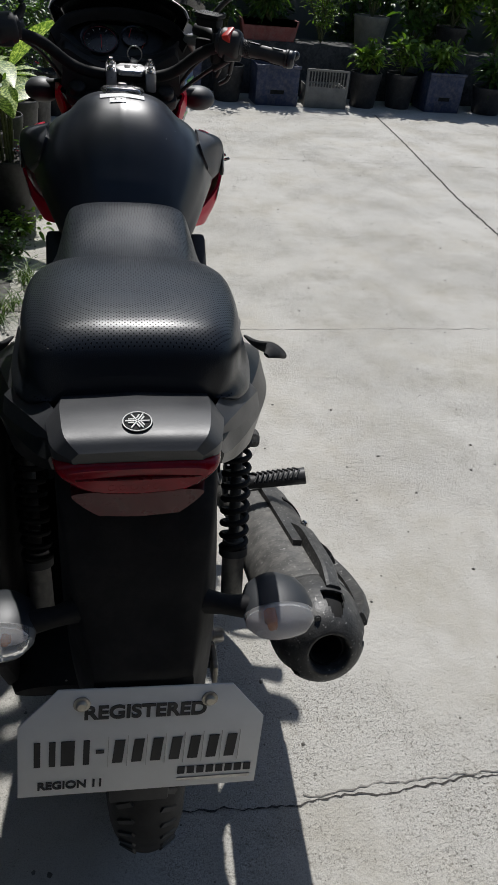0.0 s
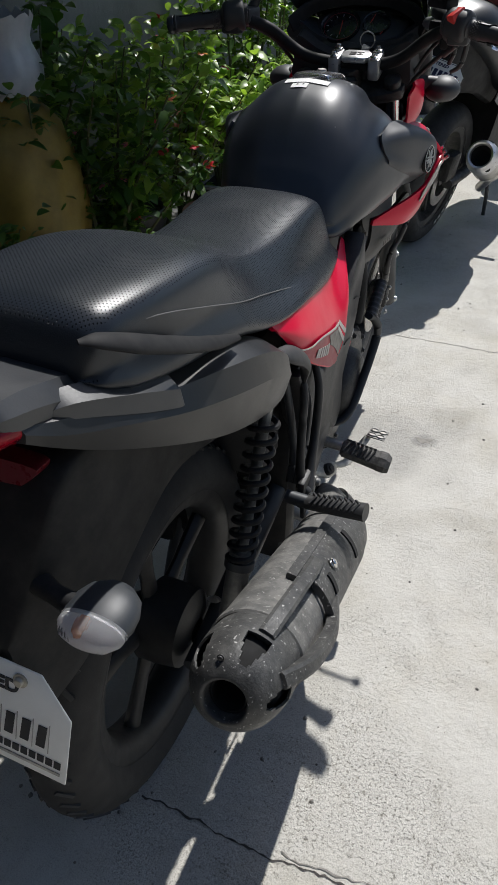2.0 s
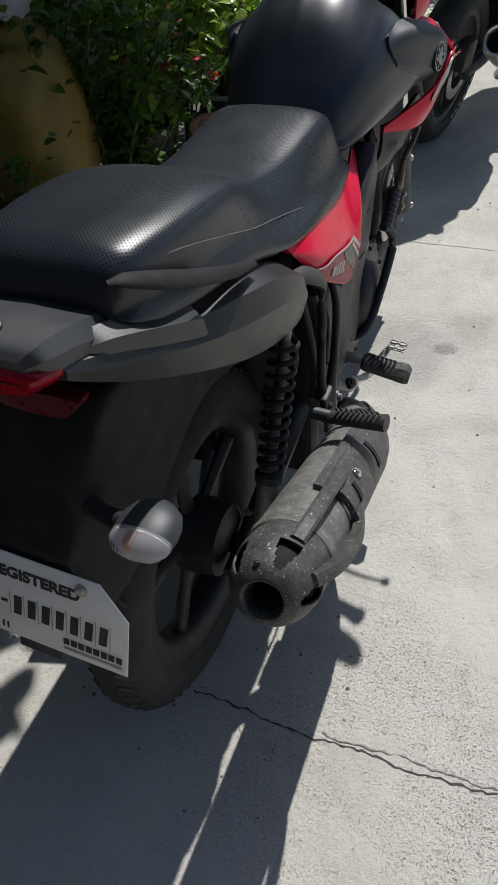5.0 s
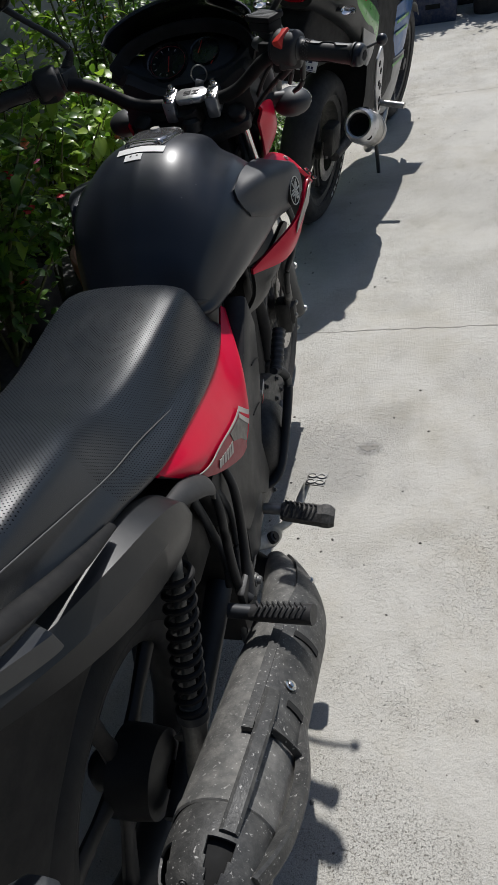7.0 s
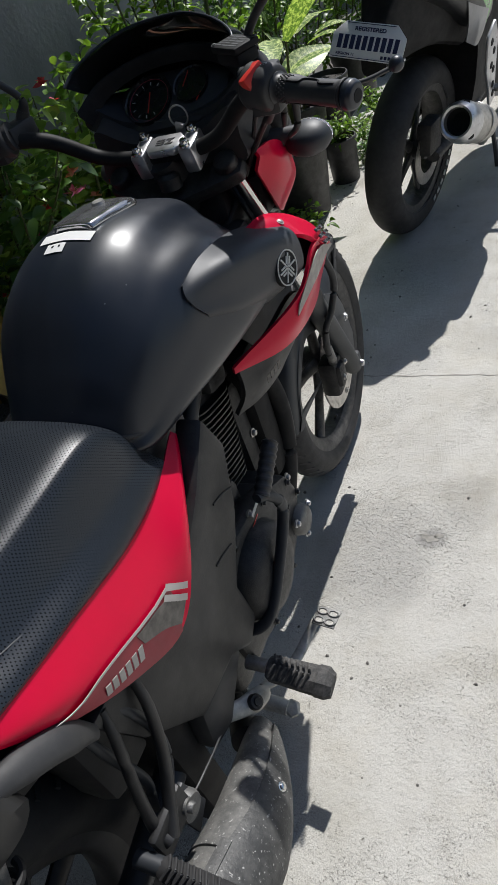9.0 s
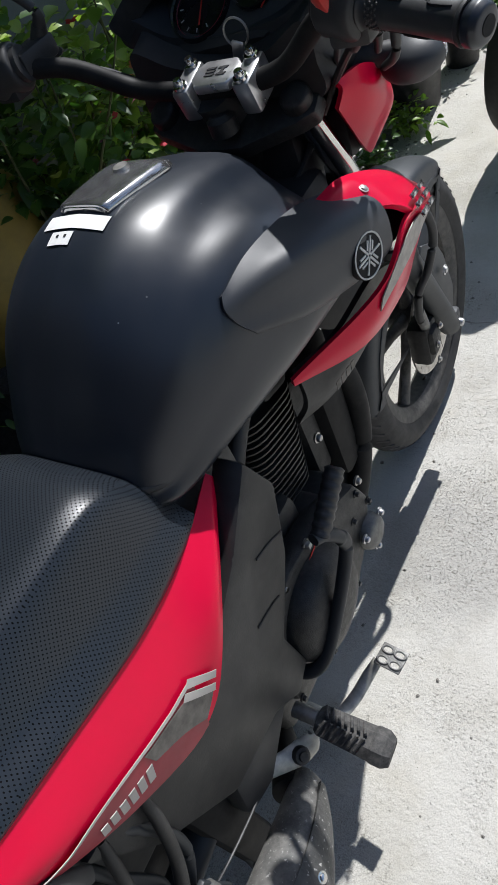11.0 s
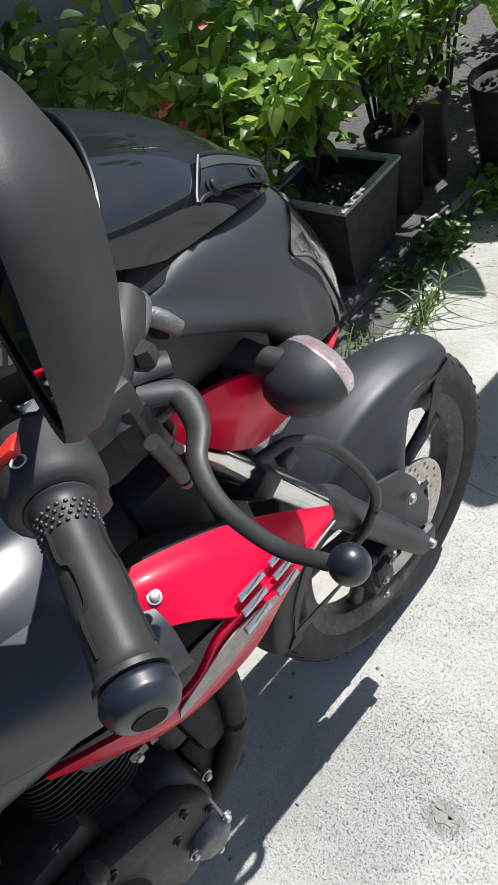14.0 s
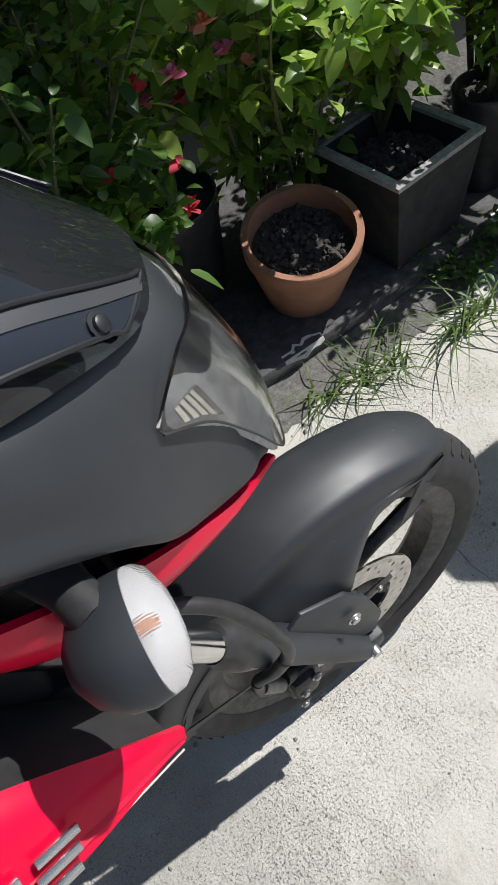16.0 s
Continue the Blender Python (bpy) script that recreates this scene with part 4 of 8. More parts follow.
both("tail_side", lambda: faceted([
    (0.436, [(0.060, 0.884), (0.067, 0.882), (0.073, 0.874), (0.071, 0.864), (0.058, 0.862)]),
    (0.47, [(0.062, 0.878), (0.080, 0.868), (0.087, 0.854), (0.082, 0.838), (0.062, 0.836)]),
    (0.52, [(0.072, 0.870), (0.098, 0.857), (0.110, 0.836), (0.102, 0.806), (0.07, 0.81)]),
    (0.60, [(0.094, 0.848), (0.124, 0.833), (0.140, 0.808), (0.131, 0.764), (0.09, 0.775)]),
    (0.68, [(0.112, 0.833), (0.149, 0.818), (0.162, 0.786), (0.148, 0.726), (0.11, 0.735)]),
    (0.76, [(0.128, 0.811), (0.164, 0.796), (0.173, 0.762), (0.157, 0.698), (0.12, 0.71)]),
    (0.815, [(0.138, 0.780), (0.168, 0.767), (0.174, 0.738), (0.162, 0.688), (0.13, 0.69)]),
    (0.838, [(0.150, 0.748), (0.167, 0.741), (0.171, 0.722), (0.164, 0.695), (0.148, 0.70)]),
    (0.848, [(0.160, 0.718), (0.164, 0.715), (0.165, 0.711), (0.164, 0.707), (0.158, 0.71)]),
], 44), "panel_black", bike, "satin black side of the tail with a crisp upper edge", smooth=30)
both("tail_fin", lambda: faceted([
    (0.452, [(0.056, 0.874), (0.060, 0.872), (0.060, 0.866), (0.054, 0.866)]),
    (0.475, [(0.066, 0.886), (0.079, 0.877), (0.080, 0.864), (0.060, 0.862)]),
    (0.50, [(0.074, 0.885), (0.093, 0.873), (0.096, 0.856), (0.07, 0.854)]),
    (0.55, [(0.094, 0.871), (0.115, 0.855), (0.119, 0.834), (0.09, 0.834)]),
    (0.592, [(0.114, 0.855), (0.131, 0.838), (0.135, 0.818), (0.108, 0.818)]),
    (0.599, [(0.117, 0.848), (0.128, 0.834), (0.131, 0.820), (0.112, 0.822)]),
], 26), "grey_panel", bike, "grey blade along the side of the tail", smooth=20)
both("panel_tip", lambda: tube([(0.150, 0.80, 0.762), (0.161, 0.865, 0.735), (0.166, 0.91, 0.70), (0.160, 0.935, 0.655)], [0.006, 0.017, 0.018, 0.008], 20, 14, 0.5, up=(0.6, 0, 0.8)), "plastic", bike)
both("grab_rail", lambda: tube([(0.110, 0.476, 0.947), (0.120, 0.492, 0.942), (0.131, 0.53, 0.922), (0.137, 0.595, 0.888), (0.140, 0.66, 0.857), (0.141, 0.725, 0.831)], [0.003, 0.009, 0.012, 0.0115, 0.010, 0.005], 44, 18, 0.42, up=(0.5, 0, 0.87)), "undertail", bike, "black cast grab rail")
tl = part("tail_light", body([
    (0.406, [(0, 0.885), (0.046, 0.884), (0.056, 0.879), (0.046, 0.868), (0.03, 0.862), (0, 0.860)]),
    (0.416, [(0, 0.889), (0.054, 0.888), (0.066, 0.880), (0.054, 0.865), (0.035, 0.856), (0, 0.853)]),
    (0.46, [(0, 0.884), (0.060, 0.882), (0.074, 0.870), (0.062, 0.855), (0.04, 0.848), (0, 0.844)]),
], rows=14, cols=26), "red_lens", bike, "wide red tail light")
part("lamp_rib", tube([(-0.05, 0.4068, 0.8755), (0, 0.4045, 0.8765), (0.05, 0.4068, 0.8755)], 0.0012, 20, 6), "tail_red", tl)
for q in (-0.022, -0.013, -0.004, 0.005, 0.014):
    part("lamp_facet", lathe([(0, 0.0015), (0.0022, 0.001), (0.0028, 0)], "y", (q, 0.4058, 0.8665), 10), "switch_red", tl)
part("rear_reflector", body([
    (0.452, [(0, 0.822), (0.05, 0.822), (0.058, 0.815), (0.03, 0.79), (0, 0.786)]),
    (0.47, [(0, 0.824), (0.052, 0.824), (0.06, 0.815), (0.032, 0.788), (0, 0.784)]),
], rows=6, cols=16), "tail_red", bike, "dull red reflector under the tail light")
# Unseen black pieces added so the space round the rear wheel looks shaded
part("gap_blocker", joined(block(-0.14, 0.125, 1.0, 1.06, 0.16, 0.70, 0.02), block(-0.20, -0.12, 0.98, 1.10, 0.14, 0.50, 0.02)), "undertail", bike, "black blocks added to darken the gap ahead of the rear wheel")
part("dark_side_plate", side_plate([(0.56, 0.73), (0.57, 0.42), (0.62, 0.30), (0.74, 0.23), (1.02, 0.22), (1.04, 0.66), (0.80, 0.70)], -0.20, 0.022, 0.008), "undertail", bike, "black plate added for the darkness beside the rear wheel")
part("chain_case", joined(tube([(-0.135, 0.60, 0.31), (-0.135, 0.69, 0.33), (-0.135, 0.95, 0.33), (-0.135, 1.12, 0.32)], [0.05, 0.085, 0.07, 0.06], 20, 18, 0.4)), "undertail", bike, "black chain case shape added to fill the dark side")
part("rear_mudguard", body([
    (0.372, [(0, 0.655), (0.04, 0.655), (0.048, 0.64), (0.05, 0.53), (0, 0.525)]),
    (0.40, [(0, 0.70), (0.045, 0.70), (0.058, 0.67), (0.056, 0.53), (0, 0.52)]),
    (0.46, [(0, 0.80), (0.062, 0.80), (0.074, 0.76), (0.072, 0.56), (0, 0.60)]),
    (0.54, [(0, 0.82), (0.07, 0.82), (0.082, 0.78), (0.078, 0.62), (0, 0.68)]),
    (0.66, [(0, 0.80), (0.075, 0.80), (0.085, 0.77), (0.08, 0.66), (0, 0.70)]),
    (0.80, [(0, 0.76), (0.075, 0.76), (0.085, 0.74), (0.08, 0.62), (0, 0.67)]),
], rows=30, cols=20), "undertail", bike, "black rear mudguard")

# number plate: white, with the word, the number and the rest as bars
plate_m = Matrix.Translation((-0.002, 0.350, 0.588)) @ pose(0, 0, 0, 74, 5.0, 0)
PLATE = [(-0.119, -0.064), (0.119, -0.064), (0.119, 0.022), (0.083, 0.064), (-0.083, 0.064), (-0.119, 0.022)]
plate = part("number_plate", slab(PLATE, 0.002, 0.0006, plate_m), "white", bike, "white temporary number plate with black print")
lettering("REGISTERED", 0.0215, plate_m @ pose(0, 0.036, 0.0024), "ink", plate, bold=0.0007)
lettering("REGION 11", 0.0128, plate_m @ pose(-0.069, -0.051, 0.0024), "ink", plate, bold=0.0004)


def bar(x0, x1, y0, y1, skew=0.0, mat="ink", name="print_bar"):
    part(name, slab([(x0, y0), (x1, y0), (x1 + skew, y1), (x0 + skew, y1)], 0.0008, 0, plate_m @ pose(0, 0, 0.0022)), mat, plate)


for x0, x1 in ((-0.104, -0.098), (-0.09, -0.084), (-0.079, -0.066), (-0.058, -0.052)):
    bar(x0, x1, -0.026, 0.004)
bar(-0.046, -0.038, -0.013, -0.009)
for k in range(7):
    bar(-0.030 + 0.0187 * k, -0.020 + 0.0187 * k, -0.026, 0.002, 0.002)
for k in range(8):
    bar(-0.0345 + 0.0187 * k, -0.0340 + 0.0187 * k, -0.031, 0.007, mat="steel", name="print_line")
for k in range(8):
    bar(0.036 + 0.0098 * k, 0.0435 + 0.0098 * k, -0.046, -0.037)
bar(0.036, 0.112, -0.055, -0.0515, mat="steel")
for q in (-0.061, 0.061):
    bolt(plate_m @ Vector((q, 0.048, 0.002)), plate_m.to_3x3() @ Vector((0, 0, 1)), 0.008, 0.004, "gold", plate)
part("plate_bracket", moved(block(-0.03, 0.03, -0.085, 0.03, -0.01, -0.002, 0.002), plate_m), "plastic", bike)


# turn signals
def rear_signal():
    bm = lathe([(0.0, 0.062), (0.012, 0.06), (0.022, 0.05), (0.027, 0.036), (0.0285, 0.02), (0.027, 0.012)], "y", seg=28)
    return moved(bm, Matrix.Translation((0.132, 0.388, 0.70)) @ Matrix.Diagonal((1.27, 1, 0.68, 1)))


def rear_lens():
    bm = lathe([(0.0275, 0.012), (0.0265, 0.002), (0.02, -0.008), (0.01, -0.012), (0.0, -0.013)], "y", seg=28)
    return moved(bm, Matrix.Translation((0.132, 0.388, 0.70)) @ Matrix.Diagonal((1.27, 1, 0.68, 1)))


sig = both("rear_indicator", rear_signal, "matte", bike, "black indicator with a clear lens")
for one, s in zip(sig, (1, -1)):
    part("lens", moved(rear_lens(), Matrix() if s > 0 else FLIP), "ribbed", one, "clear ribbed lens")
    part("reflector", moved(lathe([(0, 0.03), (0.02, 0.02), (0.026, 0.008)], "y", seg=24), Matrix.Translation((0.132 * s, 0.388, 0.70)) @ Matrix.Diagonal((1.22, 1, 0.64, 1))), "lamp_white", one, "silver reflector")
    part("bulb", moved(lathe([(0, -0.002), (0.0045, 0.0), (0.006, 0.006), (0.005, 0.014), (0.0, 0.018)], "y", seg=16), Matrix.Translation((0.124 * s, 0.388, 0.70))), "orange", one, "orange bulb")
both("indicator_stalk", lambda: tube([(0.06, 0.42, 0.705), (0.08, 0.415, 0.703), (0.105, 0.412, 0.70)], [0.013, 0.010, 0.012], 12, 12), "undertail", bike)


# wheels
def wheel(y, z, radius, rim_r, width, name, tread, rim="rim", rubber="tyre"):
    """A cast wheel: hub with rim, spokes and tyre."""
    hw = width / 2
    w = part(name, lathe([(rim_r - 0.028, -hw * 0.62), (rim_r - 0.004, -hw * 0.72), (rim_r, -hw * 0.66), (rim_r - 0.014, -hw * 0.5), (rim_r - 0.03, -hw * 0.25), (rim_r - 0.032, 0), (rim_r - 0.03, hw * 0.25), (rim_r - 0.014, hw * 0.5), (rim_r, hw * 0.66), (rim_r - 0.004, hw * 0.72), (rim_r - 0.028, hw * 0.62), (rim_r - 0.04, hw * 0.4), (rim_r - 0.042, 0), (rim_r - 0.04, -hw * 0.4)], "x", (0, y, z), 72, True), rim, bike, "black cast alloy rim")
    prof = []
    for k in range(17):
        a = math.pi * (k / 16)
        prof.append((rim_r - 0.008 + (radius - rim_r + 0.008) * math.sin(a) ** 0.75, -hw * math.cos(a) * (1.0 if 0 < k < 16 else 0.72)))
    part("tyre", lathe(prof, "x", (0, y, z), 96), rubber, w, "dusty black road tyre", smooth=60)
    bm = bmesh.new()
    for k in range(tread):
        t = 2 * math.pi * k / tread
        for s in (-1, 1):
            piece = block(-0.0035, 0.0035, -0.0135, 0.0135, -0.002, 0.0018)
            m = Matrix.Translation((0, y, z)) @ Matrix.Rotation(t + (0.06 if s > 0 else 0), 4, "X") @ Matrix.Translation((s * hw * 0.5, 0, radius - 0.0105 + (0.0035 if width < 0.09 else 0.002))) @ Matrix.Rotation(s * 0.55, 4, "Y") @ Matrix.Rotation(s * 0.9, 4, "Z")
            moved(piece, m)
            bm = joined(bm, piece)
    tagged(part("tread_block", bm, "rubber", w, smooth=0), kind="stuff")
    for k in range(5):
        a = 2 * math.pi * k / 5 + 0.35
        sp = tube([(0, 0.03, 0), (0, 0.10, 0), (0, rim_r - 0.036, 0)], [0.019, 0.014, 0.018], 14, 10, 0.75, up=(1, 0, 0))
        part("spoke", moved(sp, Matrix.Translation((0, y, z)) @ Matrix.Rotation(a, 4, "X")), rim, w)
    part("hub", lathe([(0, -0.05), (0.02, -0.05), (0.03, -0.04), (0.036, -0.03), (0.036, 0.03), (0.03, 0.04), (0.02, 0.05), (0, 0.05)], "x", (0, y, z), 32), rim, w)
    return w


front_wheel = wheel(2.037, 0.293, 0.293, 0.236, 0.090, "front_wheel", 54)
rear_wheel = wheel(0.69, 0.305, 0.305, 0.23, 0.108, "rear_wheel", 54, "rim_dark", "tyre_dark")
part("valve", tube([(0.0, 2.035, 0.09), (0.012, 2.035, 0.112)], 0.003, 4, 8), "rubber", front_wheel)


def drilled_disc(y, z, x):
    """A brake disc with rows of holes cut right through."""
    bm = bmesh.new()
    rings, seg = [0.078, 0.086, 0.092, 0.1, 0.106, 0.113, 0.12], 120
    for face, off in ((1, 0.0018), (-1, -0.0018)):
        v = [[bm.verts.new((x + off, y + r * math.cos(2 * math.pi * k / seg), z + r * math.sin(2 * math.pi * k / seg))) for k in range(seg)] for r in rings]
        for i in range(len(rings) - 1):
            for k in range(seg):
                if (i == 1 and k % 8 in (0,)) or (i == 3 and k % 8 in (3,)) or (i == 4 and k % 8 == 6):
                    continue
                j = (k + 1) % seg
                f = (v[i][k], v[i][j], v[i + 1][j], v[i + 1][k])
                bm.faces.new(f if face > 0 else f[::-1])
        for ring in (0, len(rings) - 1):
            pass
    return bm


disc = part("brake_disc", drilled_disc(2.037, 0.293, 0.05), "disc", front_wheel, "drilled steel brake disc")
for k in range(5):
    a = 2 * math.pi * k / 5
    part("disc_arm", moved(block(-0.0025, 0.0025, -0.011, 0.011, 0.03, 0.086, 0.002), Matrix.Translation((0.05, 2.037, 0.293)) @ Matrix.Rotation(a, 4, "X")), "rim", disc)
    bolt((0.053, 2.037 + 0.06 * math.cos(a + 1.57), 0.293 + 0.06 * math.sin(a + 1.57)), (1, 0, 0), 0.006, 0.003, "steel", disc)
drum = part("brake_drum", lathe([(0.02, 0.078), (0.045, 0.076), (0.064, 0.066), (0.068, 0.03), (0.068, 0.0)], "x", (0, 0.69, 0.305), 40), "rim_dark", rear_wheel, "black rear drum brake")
part("brake_arm", tube([(0.088, 0.73, 0.34), (0.092, 0.77, 0.30), (0.092, 0.80, 0.25)], [0.01, 0.008, 0.007], 10, 8, 0.5), "steel", rear_wheel)

# front fork, mudguard and brake
FA = Vector((0.0, 2.022, 0.29))
FT = Vector((0.0, 1.672, 0.965))
fork_way = (FT - FA).normalized()


def on_fork(s, x):
    p = FA + fork_way * s
    return (x, p.y, p.z)


fork = both("fork_slider", lambda: tube([on_fork(-0.01, 0.092), on_fork(0.03, 0.092), on_fork(0.2, 0.092), on_fork(0.33, 0.092)], [0.021, 0.0225, 0.024, 0.0245], 24, 20), "matte", bike, "black fork slider")
both("dust_seal", lambda: tube([on_fork(0.31, 0.092), on_fork(0.33, 0.092), on_fork(0.35, 0.092), on_fork(0.365, 0.092)], [0.027, 0.0285, 0.0255, 0.02], 14, 22), "rubber", bike)
both("fork_tube", lambda: tube([on_fork(0.30, 0.094), on_fork(0.725, 0.097)], 0.0165, 8, 24), "chrome", bike, "chrome fork tube")
both("fork_cap", lambda: tube([on_fork(0.715, 0.097), on_fork(0.732, 0.097), on_fork(0.736, 0.097)], [0.0185, 0.0185, 0.009], 10, 18), "engine", bike)
both("axle_nut", lambda: lathe([(0, 0.118), (0.007, 0.118), (0.0085, 0.114), (0.0085, 0.106), (0.013, 0.105), (0.013, 0.098), (0, 0.096)], "x", (0, 2.033, 0.287), 12), "silver", bike)
both("axle_clamp", lambda: block(0.072, 0.106, 2.012, 2.058, 0.268, 0.31, 0.008), "matte", bike)
part("caliper", moved(joined(block(0.052, 0.098, 1.90, 1.955, 0.265, 0.36, 0.012), block(0.082, 0.108, 1.905, 1.945, 0.29, 0.35, 0.01), block(0.06, 0.085, 1.945, 1.995, 0.31, 0.345, 0.006), tube([(0.09, 1.915, 0.36), (0.098, 1.90, 0.385)], 0.010, 6, 10)), Matrix.Translation((0, 0, 0.02))), "engine", bike, "black brake caliper")
for yy, zz in ((1.912, 0.30), (1.94, 0.362), (1.918, 0.335)):
    bolt((0.107, yy, zz), (1, 0, 0), 0.0075, 0.004, "steel")
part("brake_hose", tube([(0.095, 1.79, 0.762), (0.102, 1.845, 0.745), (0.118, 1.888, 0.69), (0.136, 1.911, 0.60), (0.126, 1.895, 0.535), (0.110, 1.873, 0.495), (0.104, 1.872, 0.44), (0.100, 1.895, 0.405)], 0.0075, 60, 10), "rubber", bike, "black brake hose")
part("hose_fitting", tube([(0.104, 1.873, 0.455), (0.100, 1.895, 0.402)], 0.0095, 8, 10), "engine_grey", bike)
part("hose_clip", block(0.092, 0.112, 1.818, 1.838, 0.726, 0.748, 0.004), "plastic", bike)


def mudguard():
    """An arched front mudguard with deep cheeks round the fork."""
    rows = []
    for k in range(44):
        t = k / 43
        a = radians(52 + 122 * t)
        hw = np.interp(t, (0, 0.08, 0.3, 0.55, 1), (0.04, 0.052, 0.056, 0.056, 0.05))
        drop = np.interp(t, (0, 0.06, 0.12, 0.22, 0.3, 0.38, 0.46, 0.56, 0.66, 1), (0.006, 0.03, 0.035, 0.05, 0.10, 0.155, 0.155, 0.10, 0.045, 0.03))
        out = np.interp(t, (0, 0.2, 0.32, 0.48, 0.62, 1), (0, 0.004, 0.028, 0.032, 0.008, 0.0))
        r0 = 0.312
        sect = []
        for x, r in ((-(hw + out), r0 - 0.012 - drop), (-(hw + out * 0.9), r0 - 0.012 - drop * 0.6), (-hw - out * 0.06, r0 - 0.026 - drop * 0.16), (-hw * 0.9, r0 - 0.007), (-hw * 0.45, r0 + 0.003), (0, r0 + 0.006), (hw * 0.45, r0 + 0.003), (hw * 0.9, r0 - 0.007), (hw + out * 0.06, r0 - 0.026 - drop * 0.16), (hw + out * 0.9, r0 - 0.012 - drop * 0.6), (hw + out, r0 - 0.012 - drop)):
            sect.append((x, 2.035 + r * math.cos(a), 0.288 + r * math.sin(a)))
        rows.append(spline(sect, 41))
    return panel(rows, 0.003)


guard = part("front_mudguard", mudguard(), "matte", bike, "matte black front mudguard with deep cheeks")
both("guard_stay", lambda: side_plate([(1.90, 0.49), (1.95, 0.535), (2.01, 0.50), (2.038, 0.45), (2.062, 0.36), (2.05, 0.315), (2.015, 0.33), (1.95, 0.40)], 0.090, 0.006, 0.002), "matte", bike)
bolt((0.1035, 2.012, 0.435), (1, 0, 0), 0.010, 0.004, "silver")

# yokes, bars and instruments
for nm, s, hh in (("upper_yoke", 0.695, 0.024), ("lower_yoke", 0.50, 0.034)):
    p = FA + fork_way * s
    m = Matrix.Translation(p) @ Matrix.Rotation(-math.atan2(-fork_way.y, fork_way.z) * -1, 4, "X")
    part(nm, moved(slab([(-0.122, -0.014), (-0.10, -0.026), (-0.03, -0.052), (0.03, -0.052), (0.10, -0.026), (0.122, -0.014), (0.122, 0.014), (0.06, 0.026), (-0.06, 0.026), (-0.122, 0.014)], hh, 0.006), m), "engine", bike)
part("steering_nut", lathe([(0, 0.014), (0.012, 0.014), (0.015, 0.01), (0.018, 0.008), (0.018, -0.01)], at=(0.012, 1.655, 0.93), seg=18), "engine", bike)
part("handlebar", tube([(-0.335, 1.561, 1.0345), (-0.25, 1.592, 1.046), (-0.17, 1.635, 1.03), (-0.09, 1.664, 0.978), (0.02, 1.668, 0.966), (0.105, 1.664, 0.978), (0.18, 1.635, 1.03), (0.25, 1.592, 1.046), (0.335, 1.561, 1.0345)], 0.0115, 60, 14), "undertail", bike, "black handlebar")
clamp = part("bar_clamp", slab([(-0.032, -0.008), (-0.022, -0.021), (0.022, -0.021), (0.032, -0.008), (0.032, 0.008), (0.022, 0.021), (-0.022, 0.021), (-0.032, 0.008)], 0.012, 0.003, Matrix.Translation((0.02, 1.668, 0.974)) @ pose(0, 0, 0, 14, 0, 0)), "silver", bike, "silver handlebar clamp plate")
for x in (-0.042, 0.042):
    part("clamp_block", moved(block(-0.012, 0.012, -0.026, 0.026, -0.03, 0.012, 0.005), Matrix.Translation((x + 0.02, 1.668, 0.974)) @ pose(0, 0, 0, 14, 0, 0)), "silver", clamp)
    for yy in (-0.017, 0.017):
        at = Matrix.Translation((x + 0.02, 1.668, 0.974)) @ pose(0, 0, 0, 14, 0, 0) @ Vector((0, yy, 0.012))
        bolt(at, (0, -0.24, 0.97), 0.0085, 0.007, "chrome", clamp)
for x0, x1, y0, y1 in ((-0.014, -0.002, 0.004, 0.007), (-0.014, -0.002, -0.001, 0.002), (-0.014, -0.002, -0.006, -0.003), (0.002, 0.014, 0.004, 0.007), (0.002, 0.014, -0.006, -0.003), (0.006, 0.010, -0.004, 0.005)):
    part("clamp_mark", slab([(x0, y0), (x1, y0), (x1 + 0.002, y1), (x0 + 0.002, y1)], 0.0008, 0, Matrix.Translation((0.02, 1.668, 0.974)) @ pose(0, 0, 0, 14, 0, 0) @ pose(0, 0, 0.0122)), "ink", clamp)
part("key_ring", lathe([(0.0155 + 0.0014 * math.cos(a), 0.0014 * math.sin(a)) for a in np.linspace(0, 2 * math.pi, 9)], "y", (0.03, 1.712, 1.005), 30), "steel", bike, "steel key ring")
part("ignition_key", moved(block(-0.008, 0.008, -0.002, 0.002, -0.012, 0.012, 0.0015), Matrix.Translation((0.026, 1.712, 0.985)) @ pose(0, 0, 0, 10, 20, 0)), "silver", bike)
part("ignition_lock", lathe([(0, 0.02), (0.014, 0.02), (0.017, 0.016), (0.018, -0.03)], at=(0.03, 1.716, 0.955), seg=20), "plastic", bike)

dash_m = Matrix.Translation((0, 1.768, 1.02)) @ pose(0, 0, 0, 38, 0, 0)
dash = part("instrument_panel", slab([(-0.105, -0.035), (-0.06, -0.055), (0.05, -0.05), (0.095, -0.03), (0.10, 0.03), (0.05, 0.05), (-0.06, 0.052), (-0.105, 0.03)], 0.03, 0.01, dash_m @ pose(0, 0, -0.03)), "plastic", bike, "black instrument cluster with red needles")
for x, y, r in ((-0.045, 0.0, 0.043), (0.032, 0.012, 0.03)):
    part("dial", moved(lathe([(0, 0.0), (r * 0.9, 0.0), (r * 0.93, 0.004), (r, 0.005), (r, -0.004)], seg=40), dash_m @ pose(x, y, 0.001)), "dial", dash, "round black dial")
part("dial_ring", moved(lathe([(0.0355, 0.0012), (0.036, 0.0018), (0.0364, 0.001)], seg=48), dash_m @ pose(-0.045, 0, 0.001)), "dark_red", dash)
